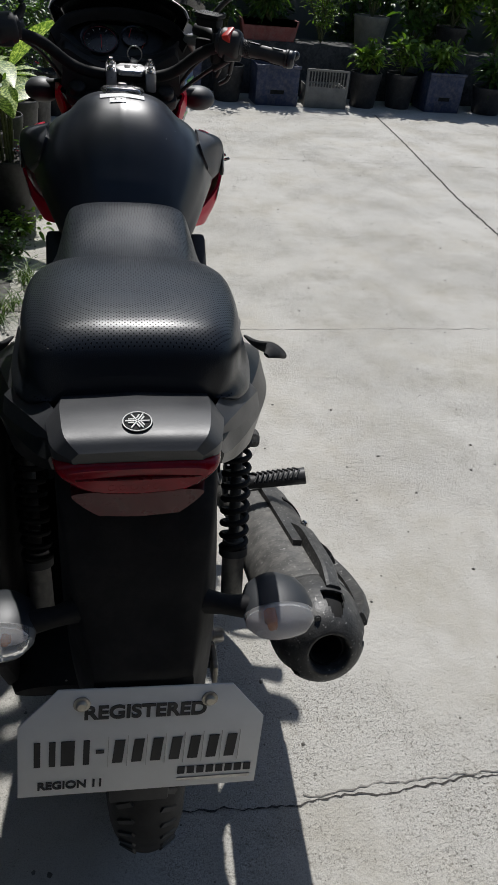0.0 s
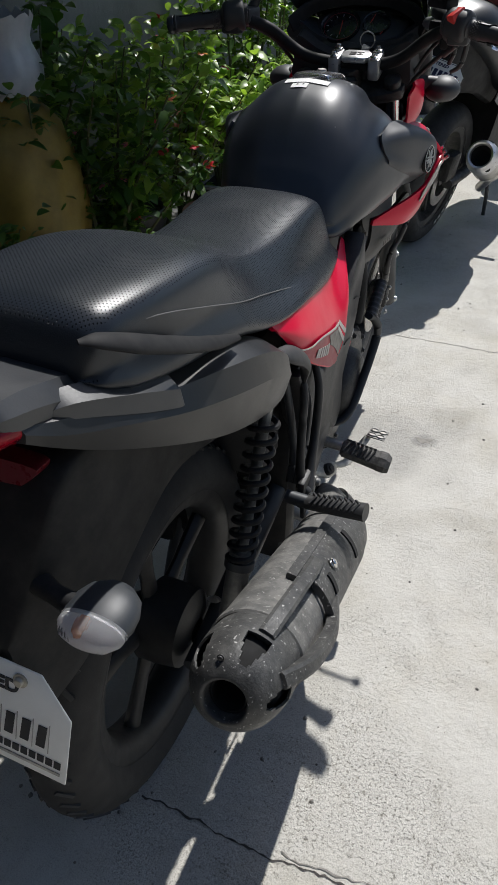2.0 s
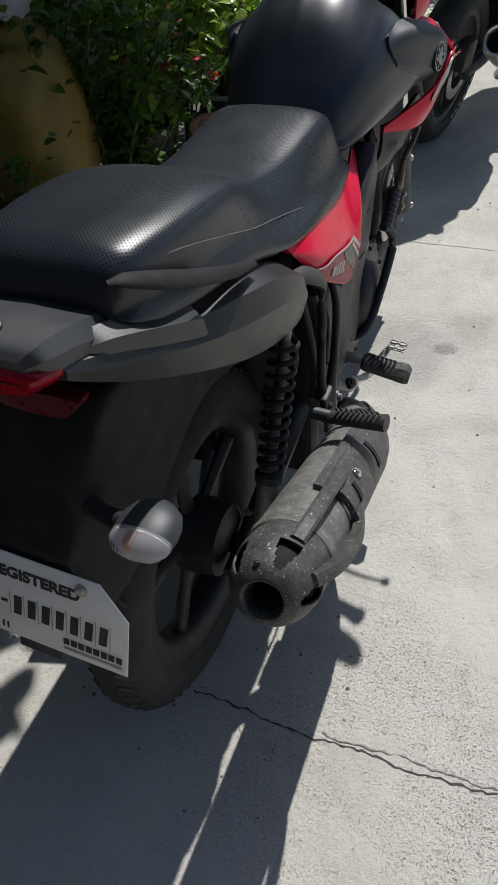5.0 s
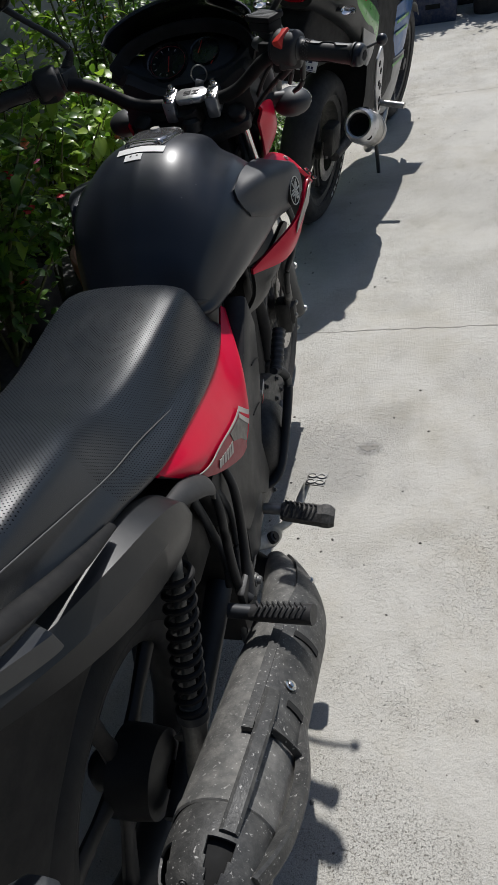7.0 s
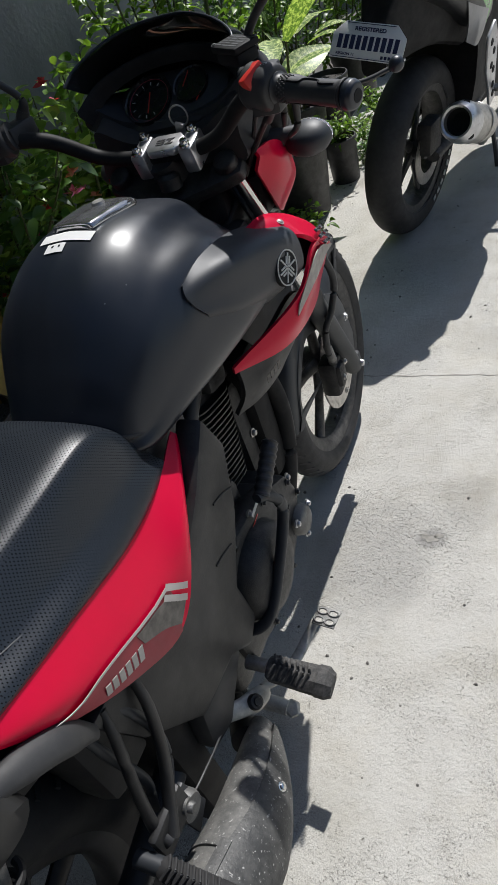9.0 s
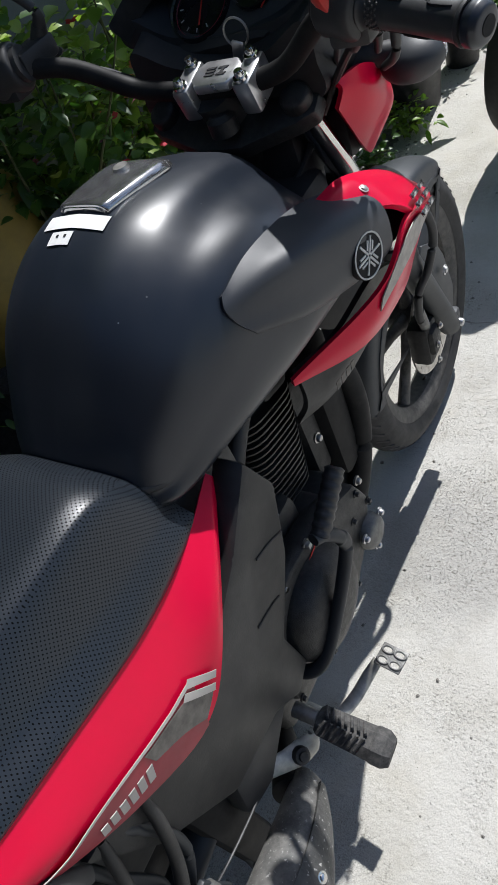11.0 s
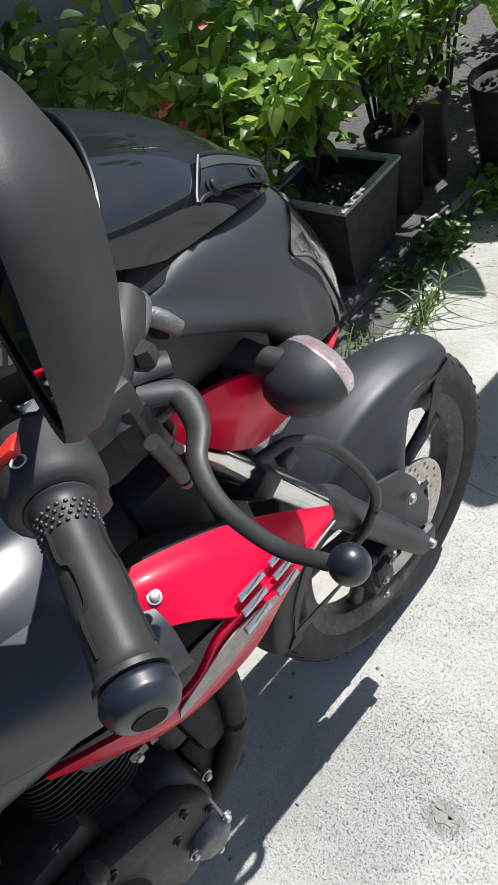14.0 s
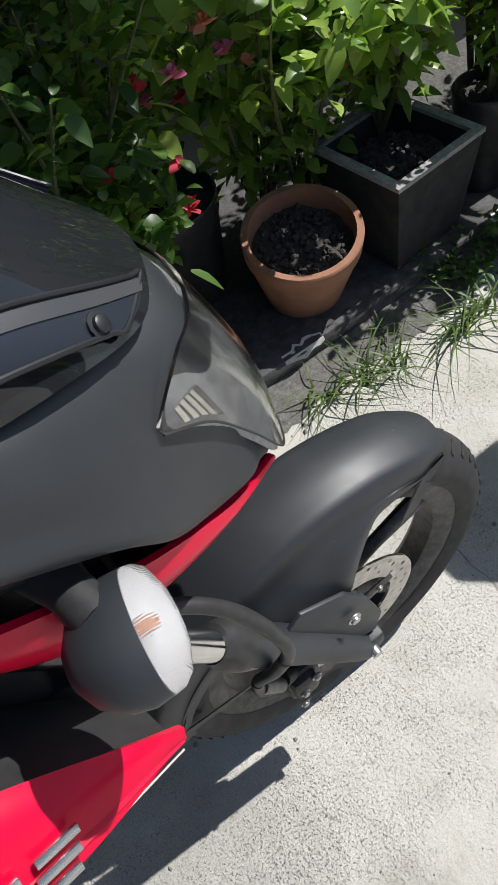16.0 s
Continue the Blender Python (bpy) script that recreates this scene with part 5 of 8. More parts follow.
for x, y, ln, rot in ((-0.042, -0.006, 0.036, 2), (0.022, 0.022, 0.026, -14), (0.05, -0.012, 0.015, -25)):
    part("needle", slab([(-0.0009, -ln / 2), (0.0009, -ln / 2), (0.0006, ln / 2), (-0.0006, ln / 2)], 0.001, 0, dash_m @ pose(x, y, 0.004, 0, 0, rot)), "switch_red", dash, "red needle")
for k in range(9):
    a = radians(-30 + 30 * k)
    part("dial_tick", slab([(-0.0007, 0.026), (0.0007, 0.026), (0.0007, 0.031), (-0.0007, 0.031)], 0.0006, 0, dash_m @ pose(-0.045, 0, 0.0022, 0, 0, math.degrees(a))), "print_white", dash)
GI, GE = Vector((0.248, 1.593, 1.046)), Vector((0.3445, 1.557, 1.0337))


def grip_at(s):
    return tuple(GI + (GE - GI) * s)


grips = both("grip", lambda: tube([grip_at(q) for q in (-0.02, 0.0, 0.06, 0.3, 0.6, 0.88, 0.93, 0.96)], [0.0180, 0.0192, 0.0152, 0.0142, 0.0144, 0.0152, 0.0176, 0.0176], 60, 24), "rubber", bike, "black rubber grip with grooves")
both("bar_end", lambda: tube([grip_at(q) for q in (0.95, 0.99, 1.05, 1.1, 1.115)], [0.014, 0.0172, 0.0172, 0.014, 0.008], 24, 22), "tank", bike, "black bar end weight")
both("bar_end_hole", lambda: tube([grip_at(1.108), grip_at(1.122)], [0.0085, 0.0075], 4, 16), "void", bike)
for gi, one in enumerate(grips):
    for k in range(3):
        def groove(k=k):
            a = radians(60 + 110 * k)
            axis = (GE - GI).normalized()
            s = axis.cross(Vector((0, 0, 1))).normalized()
            u = s.cross(axis)
            return tube([tuple(Vector(grip_at(t)) + 0.0148 * (math.cos(a + w) * s + math.sin(a + w) * u)) for t, w in ((0.12, 0), (0.35, 0.0), (0.42, 0.35), (0.6, 0.35), (0.66, 0.0), (0.85, 0.05))], 0.0012, 30, 6)
        bm = groove()
        part("groove", moved(bm, FLIP) if gi else bm, "void", one)
for gi, one in enumerate(grips):
    axis = (GE - GI).normalized()
    gs = axis.cross(Vector((0, 0, 1))).normalized()
    gu = gs.cross(axis)
    knurl = bmesh.new()
    for ring in range(4):
        for k in range(22):
            a = 2 * math.pi * (k + 0.5 * (ring % 2)) / 22
            p = Vector(grip_at(0.075 + 0.035 * ring)) + 0.0152 * (math.cos(a) * gs + math.sin(a) * gu)
            bmesh.ops.create_icosphere(knurl, subdivisions=1, radius=0.0013, matrix=Matrix.Translation(p))
    tagged(part("knurl", moved(knurl, FLIP) if gi else knurl, "rubber", one), kind="stuff")
throttle = both("switch_housing", lambda: joined(tube([grip_at(q) for q in (-0.44, -0.40, -0.12, -0.04, -0.01)], [0.02, 0.028, 0.0285, 0.026, 0.022], 24, 22), moved(block(-0.02, 0.02, -0.018, 0.018, -0.03, 0.0, 0.006), Matrix.Translation(grip_at(-0.2)))), "plastic", bike, "black switch housing")
part("kill_switch", moved(block(-0.0085, 0.0085, -0.017, 0.017, -0.006, 0.012, 0.003), Matrix.Translation((0.221, 1.590, 1.063)) @ pose(0, 0, 0, 25, -10, -38)), "switch_red", throttle[0], "bright red kill switch")
part("mark", moved(lathe([(0.003, 0), (0.0045, 0.0004), (0.0045, 0)], seg=16), Matrix.Translation(Vector(grip_at(-0.13)) + Vector((0, -0.004, 0.0283)))), "print_white", throttle[0])
both("perch", lambda: joined(tube([grip_at(-0.5), grip_at(-0.38)], 0.021, 6, 16), moved(block(-0.016, 0.02, -0.004, 0.06, -0.014, 0.012, 0.005), Matrix.Translation(grip_at(-0.4)))), "plastic", bike, "black lever perch")
part("master_cylinder", tube([(0.205, 1.66, 1.05), (0.185, 1.69, 1.056), (0.165, 1.715, 1.06)], [0.014, 0.016, 0.013], 12, 14), "plastic", bike)
part("banjo_bolt", tube([(0.172, 1.694, 1.040), (0.163, 1.708, 1.040), (0.150, 1.724, 1.038), (0.143, 1.733, 1.037)], [0.010, 0.0125, 0.0125, 0.009], 12, 10), "silver", bike, "silver banjo fitting")
part("hose_union", tube([(0.150, 1.724, 1.036), (0.157, 1.734, 1.025), (0.163, 1.742, 1.012)], [0.007, 0.0075, 0.006], 10, 10), "engine_grey", bike)
RES = Matrix.Translation((0.185, 1.638, 1.096)) @ pose(0, 0, 0, 4, 3, -33) @ Matrix.Diagonal((0.84, 0.86, 1, 1))
reservoir = part("fluid_reservoir", moved(joined(block(-0.029, 0.029, -0.020, 0.020, -0.022, -0.006, 0.005), block(-0.033, 0.033, -0.023, 0.023, -0.006, 0.003, 0.003)), RES), "undertail", bike, "black brake fluid reservoir with a printed lid")
for k in range(5):
    for x0, x1 in ((-0.027, -0.013), (-0.011, 0.004), (0.006, 0.026)):
        part("print", slab([(x0, -0.0165 + 0.007 * k), (x1 - 0.003 * (k % 2), -0.0165 + 0.007 * k), (x1 - 0.003 * (k % 2), -0.0135 + 0.007 * k), (x0, -0.0135 + 0.007 * k)], 0.0006, 0, RES @ pose(0, 0, 0.0028)), "dim_print", reservoir)
for x, y in ((-0.028, -0.018), (0.028, 0.018)):
    bolt(RES @ Vector((x, y, 0.003)), RES.to_3x3() @ Vector((0, 0, 1)), 0.004, 0.0015, "dim_print", reservoir)
part("lever_bracket", joined(moved(block(-0.036, 0.036, -0.016, 0.016, -0.020, 0.014, 0.006), Matrix.Translation((0.196, 1.664, 1.036)) @ pose(0, 0, 0, 0, 0, -35)), block(0.190, 0.226, 1.625, 1.672, 1.006, 1.040, 0.006)), "undertail", bike, "black brake master cylinder")
part("lever_pivot", joined(tube([(0.196, 1.660, 1.046), (0.200, 1.678, 1.043), (0.212, 1.700, 1.038)], [0.012, 0.014, 0.010], 12, 14, 0.6), moved(lathe([(0, 0.008), (0.007, 0.008), (0.0085, 0.005), (0.0085, -0.006)], seg=6), Matrix.Translation((0.206, 1.690, 1.048)))), "plastic", bike, "black lever pivot")
for pts in ([(0.240, 1.655, 1.028), (0.238, 1.660, 1.000), (0.232, 1.664, 0.975), (0.215, 1.672, 0.962)], [(0.216, 1.668, 1.020), (0.215, 1.672, 0.995), (0.208, 1.680, 0.975)]):
    part("cable_elbow", tube(pts, [0.0055, 0.0055, 0.0048, 0.004], 22, 12), "dull_grey", bike, "grey cable elbow")
both("lever", lambda: tube([(0.212, 1.672, 1.036), (0.228, 1.688, 1.030), (0.252, 1.679, 1.025), (0.270, 1.660, 1.022), (0.30, 1.648, 1.020), (0.34, 1.645, 1.021), (0.370, 1.650, 1.027)], [0.0105, 0.0095, 0.0076, 0.0062, 0.0052, 0.0047, 0.0045], 50, 12, 0.6), "rubber", bike, "black hand lever with a ball end")
both("lever_ball", lambda: moved(lathe([(0.0096 * math.sin(a), -0.0096 * math.cos(a)) for a in np.linspace(0, math.pi, 13)], seg=22), Matrix.Translation((0.379, 1.653, 1.030))), "tank", bike)
both("cable", lambda: tube([(0.2, 1.64, 1.03), (0.16, 1.70, 0.99), (0.10, 1.755, 0.90), (0.03, 1.72, 0.82), (0.01, 1.66, 0.78)], 0.004, 40, 8), "rubber", bike)
part("throttle_cable", tube([(0.225, 1.61, 1.02), (0.19, 1.66, 0.99), (0.13, 1.72, 0.93), (0.08, 1.72, 0.86), (0.04, 1.68, 0.80)], 0.0045, 40, 8), "rubber", bike, "black throttle cable")
part("cable_sleeve", tube([(0.225, 1.61, 1.018), (0.20, 1.648, 0.995)], 0.006, 6, 10), "plastic", bike)

mirror_m = Matrix.Translation((0.322, 1.618, 1.210)) @ pose(0, 0, 0, 78, 0, -16)


def mirror_shell():
    rows = []
    for r, h in ((0.0, -0.022), (0.5, -0.02), (0.8, -0.012), (0.97, -0.001), (1.0, 0.006), (0.985, 0.009), (0.94, 0.008)):
        rows.append([(0.069 * r * abs(math.cos(a)) ** 0.62 * math.copysign(1, math.cos(a)), 0.045 * r * abs(math.sin(a)) ** 0.62 * math.copysign(1, math.sin(a)), h) for a in np.linspace(0, 2 * math.pi, 48, endpoint=False)])
    return moved(grid_mesh(rows, closed=True), mirror_m)


def mirror_glass():
    return moved(slab([(0.066 * abs(math.cos(a)) ** 0.62 * math.copysign(1, math.cos(a)), 0.0425 * abs(math.sin(a)) ** 0.62 * math.copysign(1, math.sin(a))) for a in np.linspace(0, 2 * math.pi, 48, endpoint=False)], 0.002), mirror_m @ pose(0, 0, 0.005))


shell = both("mirror", mirror_shell, "plastic", bike, "black rear view mirror")
part("mirror_glass", mirror_glass(), "mirror", shell[0], smooth=0)
part("mirror_glass", moved(mirror_glass(), FLIP), "mirror", shell[1], smooth=0)
both("mirror_stem", lambda: tube([(0.216, 1.652, 1.045), (0.202, 1.657, 1.068), (0.193, 1.657, 1.088), (0.213, 1.650, 1.115), (0.251, 1.640, 1.147), (0.300, 1.632, 1.188)], [0.009, 0.009, 0.006, 0.0055, 0.0055, 0.007], 36, 12), "plastic", bike)
both("stem_boot", lambda: tube([(0.222, 1.648, 1.035), (0.200, 1.658, 1.072)], [0.012, 0.0095], 8, 14), "rubber", bike)

# headlamp fairing, screen and lamps
part("dash_housing", body([
    (1.700, [(0, 0.965), (0.07, 0.985), (0.120, 1.008), (0.127, 0.965), (0.12, 0.925), (0, 0.91)]),
    (1.78, [(0, 0.985), (0.08, 1.002), (0.122, 1.024), (0.132, 0.97), (0.12, 0.92), (0, 0.90)]),
    (1.84, [(0, 0.995), (0.08, 0.995), (0.110, 0.99), (0.122, 0.93), (0.11, 0.88), (0, 0.87)]),
], rows=20, cols=24), "plastic", bike, "black housing behind the headlamp")
part("headlamp_fairing", body([
    (1.736, [(0, 0.995), (0.08, 1.005), (0.132, 1.034), (0.147, 1.034), (0.146, 1.000), (0, 0.975)]),
    (1.785, [(0, 1.01), (0.08, 1.015), (0.132, 1.038), (0.149, 1.002), (0.145, 0.966), (0, 0.94)]),
    (1.84, [(0, 1.022), (0.08, 1.018), (0.121, 1.022), (0.144, 0.965), (0.138, 0.918), (0, 0.88)]),
    (1.87, [(0, 1.02), (0.076, 1.014), (0.112, 1.010), (0.136, 0.94), (0.128, 0.875), (0, 0.85)]),
    (1.90, [(0, 1.012), (0.07, 1.006), (0.101, 0.992), (0.119, 0.915), (0.108, 0.838), (0, 0.82)]),
    (1.945, [(0, 0.996), (0.05, 0.982), (0.080, 0.952), (0.097, 0.88), (0.090, 0.815), (0, 0.79)]),
    (1.968, [(0, 0.955), (0.036, 0.942), (0.056, 0.915), (0.074, 0.85), (0.068, 0.795), (0, 0.772)]),
    (1.985, [(0, 0.905), (0.02, 0.898), (0.036, 0.868), (0.058, 0.81), (0.05, 0.775), (0, 0.764)]),
    (2.003, [(0, 0.80), (0.012, 0.797), (0.022, 0.788), (0.030, 0.778), (0.024, 0.768), (0, 0.76)]),
], rows=54, cols=34), "matte", bike, "matte black headlamp fairing")
lens_up = [(0.1185, 1.8965, 0.9585), (0.1075, 1.9135, 0.9695), (0.0895, 1.9335, 0.974), (0.059, 1.9575, 0.966), (0, 1.976, 0.957)]
lens_md = [(0.1195, 1.8970, 0.9555), (0.1105, 1.9245, 0.946), (0.095, 1.953, 0.921), (0.069, 1.986, 0.877), (0, 2.009, 0.860)]
lens_lo = [(0.1195, 1.8970, 0.9525), (0.1080, 1.9300, 0.9235), (0.0935, 1.9600, 0.868), (0.066, 1.995, 0.790), (0, 2.019, 0.768)]
full = lambda line: [(-x, y, z) for x, y, z in line[:-1]] + line[::-1]
hl = part("headlamp_lens", sheet([full(lens_up), full(lens_md), full(lens_lo)], 40, 16, 0.003), "clear", bike, "clear headlamp lens")
part("reflector", sheet([[(x * 0.972, y - 0.006, z - 0.003) for x, y, z in full(l)] for l in (lens_up, lens_md, lens_lo)], 36, 12, 0.002), "lamp_inside", hl, "silver headlamp reflector", smooth=15)
def lens_point(u, v):
    """A place just behind the lens: u from its side corner to the middle, v from its upper to its lower edge."""
    a, b = (spline(q, 41) for q in (lens_up, lens_lo))
    p = [float(np.interp(u * 40, np.arange(41), a[:, d]) * (1 - v) + np.interp(u * 40, np.arange(41), b[:, d]) * v) for d in range(3)]
    return (p[0] * 0.985, p[1] + 0.001, p[2] - 0.001)


for k in range(5):
    both("lamp_facet", lambda k=k: sheet([[lens_point(0.15 + 0.05 * k, 0.30), lens_point(0.185 + 0.05 * k, 0.30)], [lens_point(0.12 + 0.055 * k, 0.80), lens_point(0.155 + 0.055 * k, 0.80)]], 3, 6, 0.002), "chrome", hl, "bright facet of the lamp", 15)
part("lens_frame", tube(full(lens_lo), 0.0010, 60, 6), "plastic", hl)
screen_top = [(0.148, 1.708, 1.078), (0.138, 1.735, 1.094), (0.101, 1.764, 1.111), (0.05, 1.786, 1.122), (0, 1.793, 1.124)]
screen_md = [(0.1435, 1.745, 1.056), (0.1285, 1.808, 1.067), (0.094, 1.853, 1.070), (0.05, 1.870, 1.076), (0, 1.874, 1.078)]
screen_lo = [(0.1355, 1.775, 1.040), (0.1225, 1.857, 1.026), (0.090, 1.918, 1.004), (0.045, 1.945, 1.0), (0, 1.953, 1.0)]
screen = part("fly_screen", sheet([full(screen_top), full(screen_md), full(screen_lo)], 44, 20, 0.004), "smoke", bike, "smoked plastic fly screen")
part("screen_edge", tube(full(screen_top), 0.0022, 60, 8), "tank", screen)
HOOD_BACK = [(0.148, 1.716, 1.040), (0.118, 1.756, 1.066), (0.06, 1.788, 1.080), (0, 1.796, 1.084)]
HOOD_FRONT = [(0.140, 1.775, 1.030), (0.110, 1.83, 1.046), (0.06, 1.86, 1.052), (0, 1.868, 1.054)]
HOOD_LIP = [(0.136, 1.722, 1.012), (0.110, 1.760, 1.040), (0.058, 1.786, 1.056), (0, 1.792, 1.060)]
part("dash_hood", sheet([full(HOOD_LIP), full(HOOD_BACK), full(HOOD_FRONT)], 44, 14, 0.004), "undertail", bike, "matt black hood over the dials")
def on_screen(u, v, lift=0.0):
    """A place over the screen: u from its side edge to the middle, v from its top to its lower edge."""
    def at(u, v):
        c = spline([[float(np.interp(u * 40, np.arange(41), q[:, d])) for d in range(3)] for q in SCREEN], 41)
        return Vector([float(np.interp(v * 40, np.arange(41), c[:, d])) for d in range(3)])

    p = at(u, v)
    out = (at(u + 0.02, v) - p).cross(at(u, v - 0.02) - p).normalized()
    return tuple(p + (out if out.z > 0 else -out) * lift)


SCREEN = [spline(line, 41) for line in (screen_top, screen_md, screen_lo)]
MOUNT_UP, MOUNT_LO = spline([(0.425, 0.49, 0), (0.55, 0.75, 0), (0.67, 0.955, 0)], 12), spline([(0.215, 0.585, 0), (0.33, 0.78, 0), (0.465, 0.955, 0)], 12)


def mount_rows(f0, f1, lift, m=7):
    rows = []
    for k in range(m):
        f = f0 + (f1 - f0) * k / (m - 1)
        rows.append([on_screen(*(MOUNT_UP[j] * (1 - f) + MOUNT_LO[j] * f)[:2].tolist(), lift) for j in range(12)])
    return rows


MOUNT_RIM = [mount_rows(0, 1, 0.005)[0][j] for j in range(12)] + [mount_rows(0, 1, 0.005)[-1][j] for j in range(11, -1, -1)]
both("screen_mount", lambda: panel(mount_rows(0, 1, 0.0045), 0.003), "tank", screen, "glossy black screen mount")
both("mount_band", lambda: panel(mount_rows(0.08, 0.34, 0.0055, 4), 0.001), "grey_panel", screen, "dull grey band of the screen mount")
both("mount_rim", lambda: tube(MOUNT_RIM + MOUNT_RIM[:1], 0.0017, 90, 8), "badge_black", screen)
for s in (1, -1):
    for u, v in ((0.285, 0.64), (0.455, 0.86)):
        p, q = Vector(on_screen(u, v, 0.0045)), Vector(on_screen(u, v, 0.0145))
        flip = Vector((s, 1, 1))
        bolt(p * flip, (q - p) * flip, 0.0078, 0.003, "badge_black", screen)
both("chin_cowl", lambda: sheet([
    [(0.137, 1.715, 0.935), (0.150, 1.765, 0.930), (0.140, 1.84, 0.885), (0.104, 1.92, 0.822), (0.062, 1.986, 0.778)],
    [(0.142, 1.715, 0.925), (0.151, 1.77, 0.89), (0.139, 1.84, 0.845), (0.103, 1.92, 0.803), (0.060, 1.986, 0.770)],
    [(0.134, 1.71, 0.905), (0.124, 1.77, 0.825), (0.106, 1.825, 0.787), (0.080, 1.91, 0.768), (0.048, 1.982, 0.762)],
], 34, 12, 0.006), "red", bike, "glossy red cowl under the headlamp")
part("chin_web", sheet([[(-0.10, 1.82, 0.80), (0, 1.83, 0.79), (0.10, 1.82, 0.80)], [(-0.07, 1.90, 0.78), (0, 1.91, 0.776), (0.07, 1.90, 0.78)], [(-0.048, 1.982, 0.764), (0, 1.99, 0.762), (0.048, 1.982, 0.764)]], 12, 8, 0.004), "plastic", bike)
part("wiring_cover", joined(block(-0.088, 0.088, 1.655, 1.735, 0.60, 0.83, 0.02), block(-0.075, 0.075, 1.72, 1.785, 0.62, 0.745, 0.02), lathe([(0, 0.094), (0.03, 0.093), (0.036, 0.088), (0.036, 0.06)], "x", (0, 1.73, 0.68), 28)), "plastic", bike, "black horn and wiring cover")
part("headstock_shroud", joined(block(-0.105, 0.105, 1.775, 1.83, 0.80, 0.875, 0.015), block(-0.07, 0.07, 1.70, 1.79, 0.80, 0.93, 0.02), block(-0.05, 0.05, 1.72, 1.80, 0.68, 0.82, 0.02)), "plastic", bike)
sig = both("front_indicator", lambda: moved(lathe([(0.0, -0.037), (0.01, -0.035), (0.02, -0.027), (0.0275, -0.013), (0.03, 0.0), (0.029, 0.011)], "y", seg=28), Matrix.Translation((0.184, 1.818, 0.905)) @ pose(0, 0, 0, 4, 0, -10) @ Matrix.Diagonal((1.35, 1, 0.9, 1))), "matte", bike, "black indicator with a clear ribbed lens")
for one, s in zip(sig, (1, -1)):
    f = Matrix() if s > 0 else FLIP
    base = f @ Matrix.Translation((0.184, 1.818, 0.905)) @ pose(0, 0, 0, 4, 0, -10) @ Matrix.Diagonal((1.35, 1, 0.9, 1))
    part("lens", moved(lathe([(0.0292, 0.011), (0.0282, 0.018), (0.0245, 0.024), (0.014, 0.029), (0, 0.031)], "y", seg=28), base), "frosted", one)
    part("reflector", moved(lathe([(0, 0.0), (0.02, 0.006), (0.027, 0.011)], "y", seg=24), base), "lamp_white", one)
    part("bulb", moved(lathe([(0, 0.004), (0.003, 0.007), (0.0034, 0.011), (0.002, 0.015), (0, 0.016)], "y", seg=14), base), "orange", one)
both("indicator_stalk", lambda: tube([(0.12, 1.80, 0.918), (0.145, 1.806, 0.918), (0.17, 1.812, 0.915)], [0.02, 0.014, 0.016], 12, 12), "rubber", bike)

# engine, exhaust and pegs
part("crankcase", joined(block(-0.12, 0.12, 1.17, 1.47, 0.24, 0.47, 0.03, 3), block(-0.10, 0.10, 1.40, 1.53, 0.28, 0.44, 0.03, 3), block(-0.09, 0.09, 1.20, 1.42, 0.44, 0.53, 0.02)), "engine", bike, "black engine block")
CL = Matrix.Translation((0, 1.435, 0.47)) @ pose(0, 0, 0, -12, 0, 0)
cyl = part("cylinder", moved(block(-0.055, 0.055, -0.05, 0.05, 0, 0.20, 0.012), CL), "engine", bike, "finned black cylinder")
for k in range(17):
    part("fin", moved(slab([(0.072 * abs(math.cos(a)) ** 0.5 * math.copysign(1, math.cos(a)), 0.068 * abs(math.sin(a)) ** 0.5 * math.copysign(1, math.sin(a))) for a in np.linspace(0, 2 * math.pi, 28, endpoint=False)], 0.0026, 0), CL @ pose(0, 0, 0.014 + 0.0101 * k)), "engine_fin", cyl)
part("cylinder_head", moved(joined(block(-0.06, 0.06, -0.055, 0.055, 0.185, 0.26, 0.015), block(0.05, 0.085, -0.03, 0.03, 0.20, 0.25, 0.01)), CL), "engine", bike)
for p in ((0.090, 1.505, 0.543), (0.104, 1.538, 0.399), (0.075, 1.38, 0.52), (0.125, 1.36, 0.50), (0.123, 1.29, 0.50)):
    bolt(p, (1, 0, 0), 0.0085, 0.006, "steel")
cover = part("clutch_cover", moved(lathe([(0, 0.172), (0.04, 0.171), (0.066, 0.165), (0.08, 0.152), (0.086, 0.13), (0.088, 0.1)], "x", (0, 1.325, 0.405), 44), Matrix.Translation((0, 0, 0))), "engine", bike, "round black clutch cover")
part("side_case", side_plate([(1.21, 0.30), (1.30, 0.265), (1.42, 0.28), (1.50, 0.33), (1.525, 0.39), (1.50, 0.45), (1.40, 0.50), (1.26, 0.52), (1.19, 0.45)], 0.09, 0.042, 0.014), "engine", bike)
for yy, zz in ((1.215, 0.315), (1.305, 0.28), (1.415, 0.296), (1.49, 0.34), (1.512, 0.39), (1.49, 0.438), (1.40, 0.485), (1.27, 0.505), (1.205, 0.44), (1.462, 0.405)):
    bolt((0.131, yy, zz), (1, 0, 0), 0.0065, 0.005, "dull_grey", cover)
oil = part("oil_filter_cover", lathe([(0, 0.150), (0.022, 0.150), (0.028, 0.145), (0.031, 0.132), (0.032, 0.105)], "x", (0, 1.488, 0.340), 30), "engine_grey", bike, "grey cast oil filter cover")
for a in (0.4, 2.5, 4.6):
    bolt((0.140, 1.488 + 0.033 * math.cos(a), 0.340 + 0.033 * math.sin(a)), (1, 0, 0), 0.008, 0.006, "silver", oil)
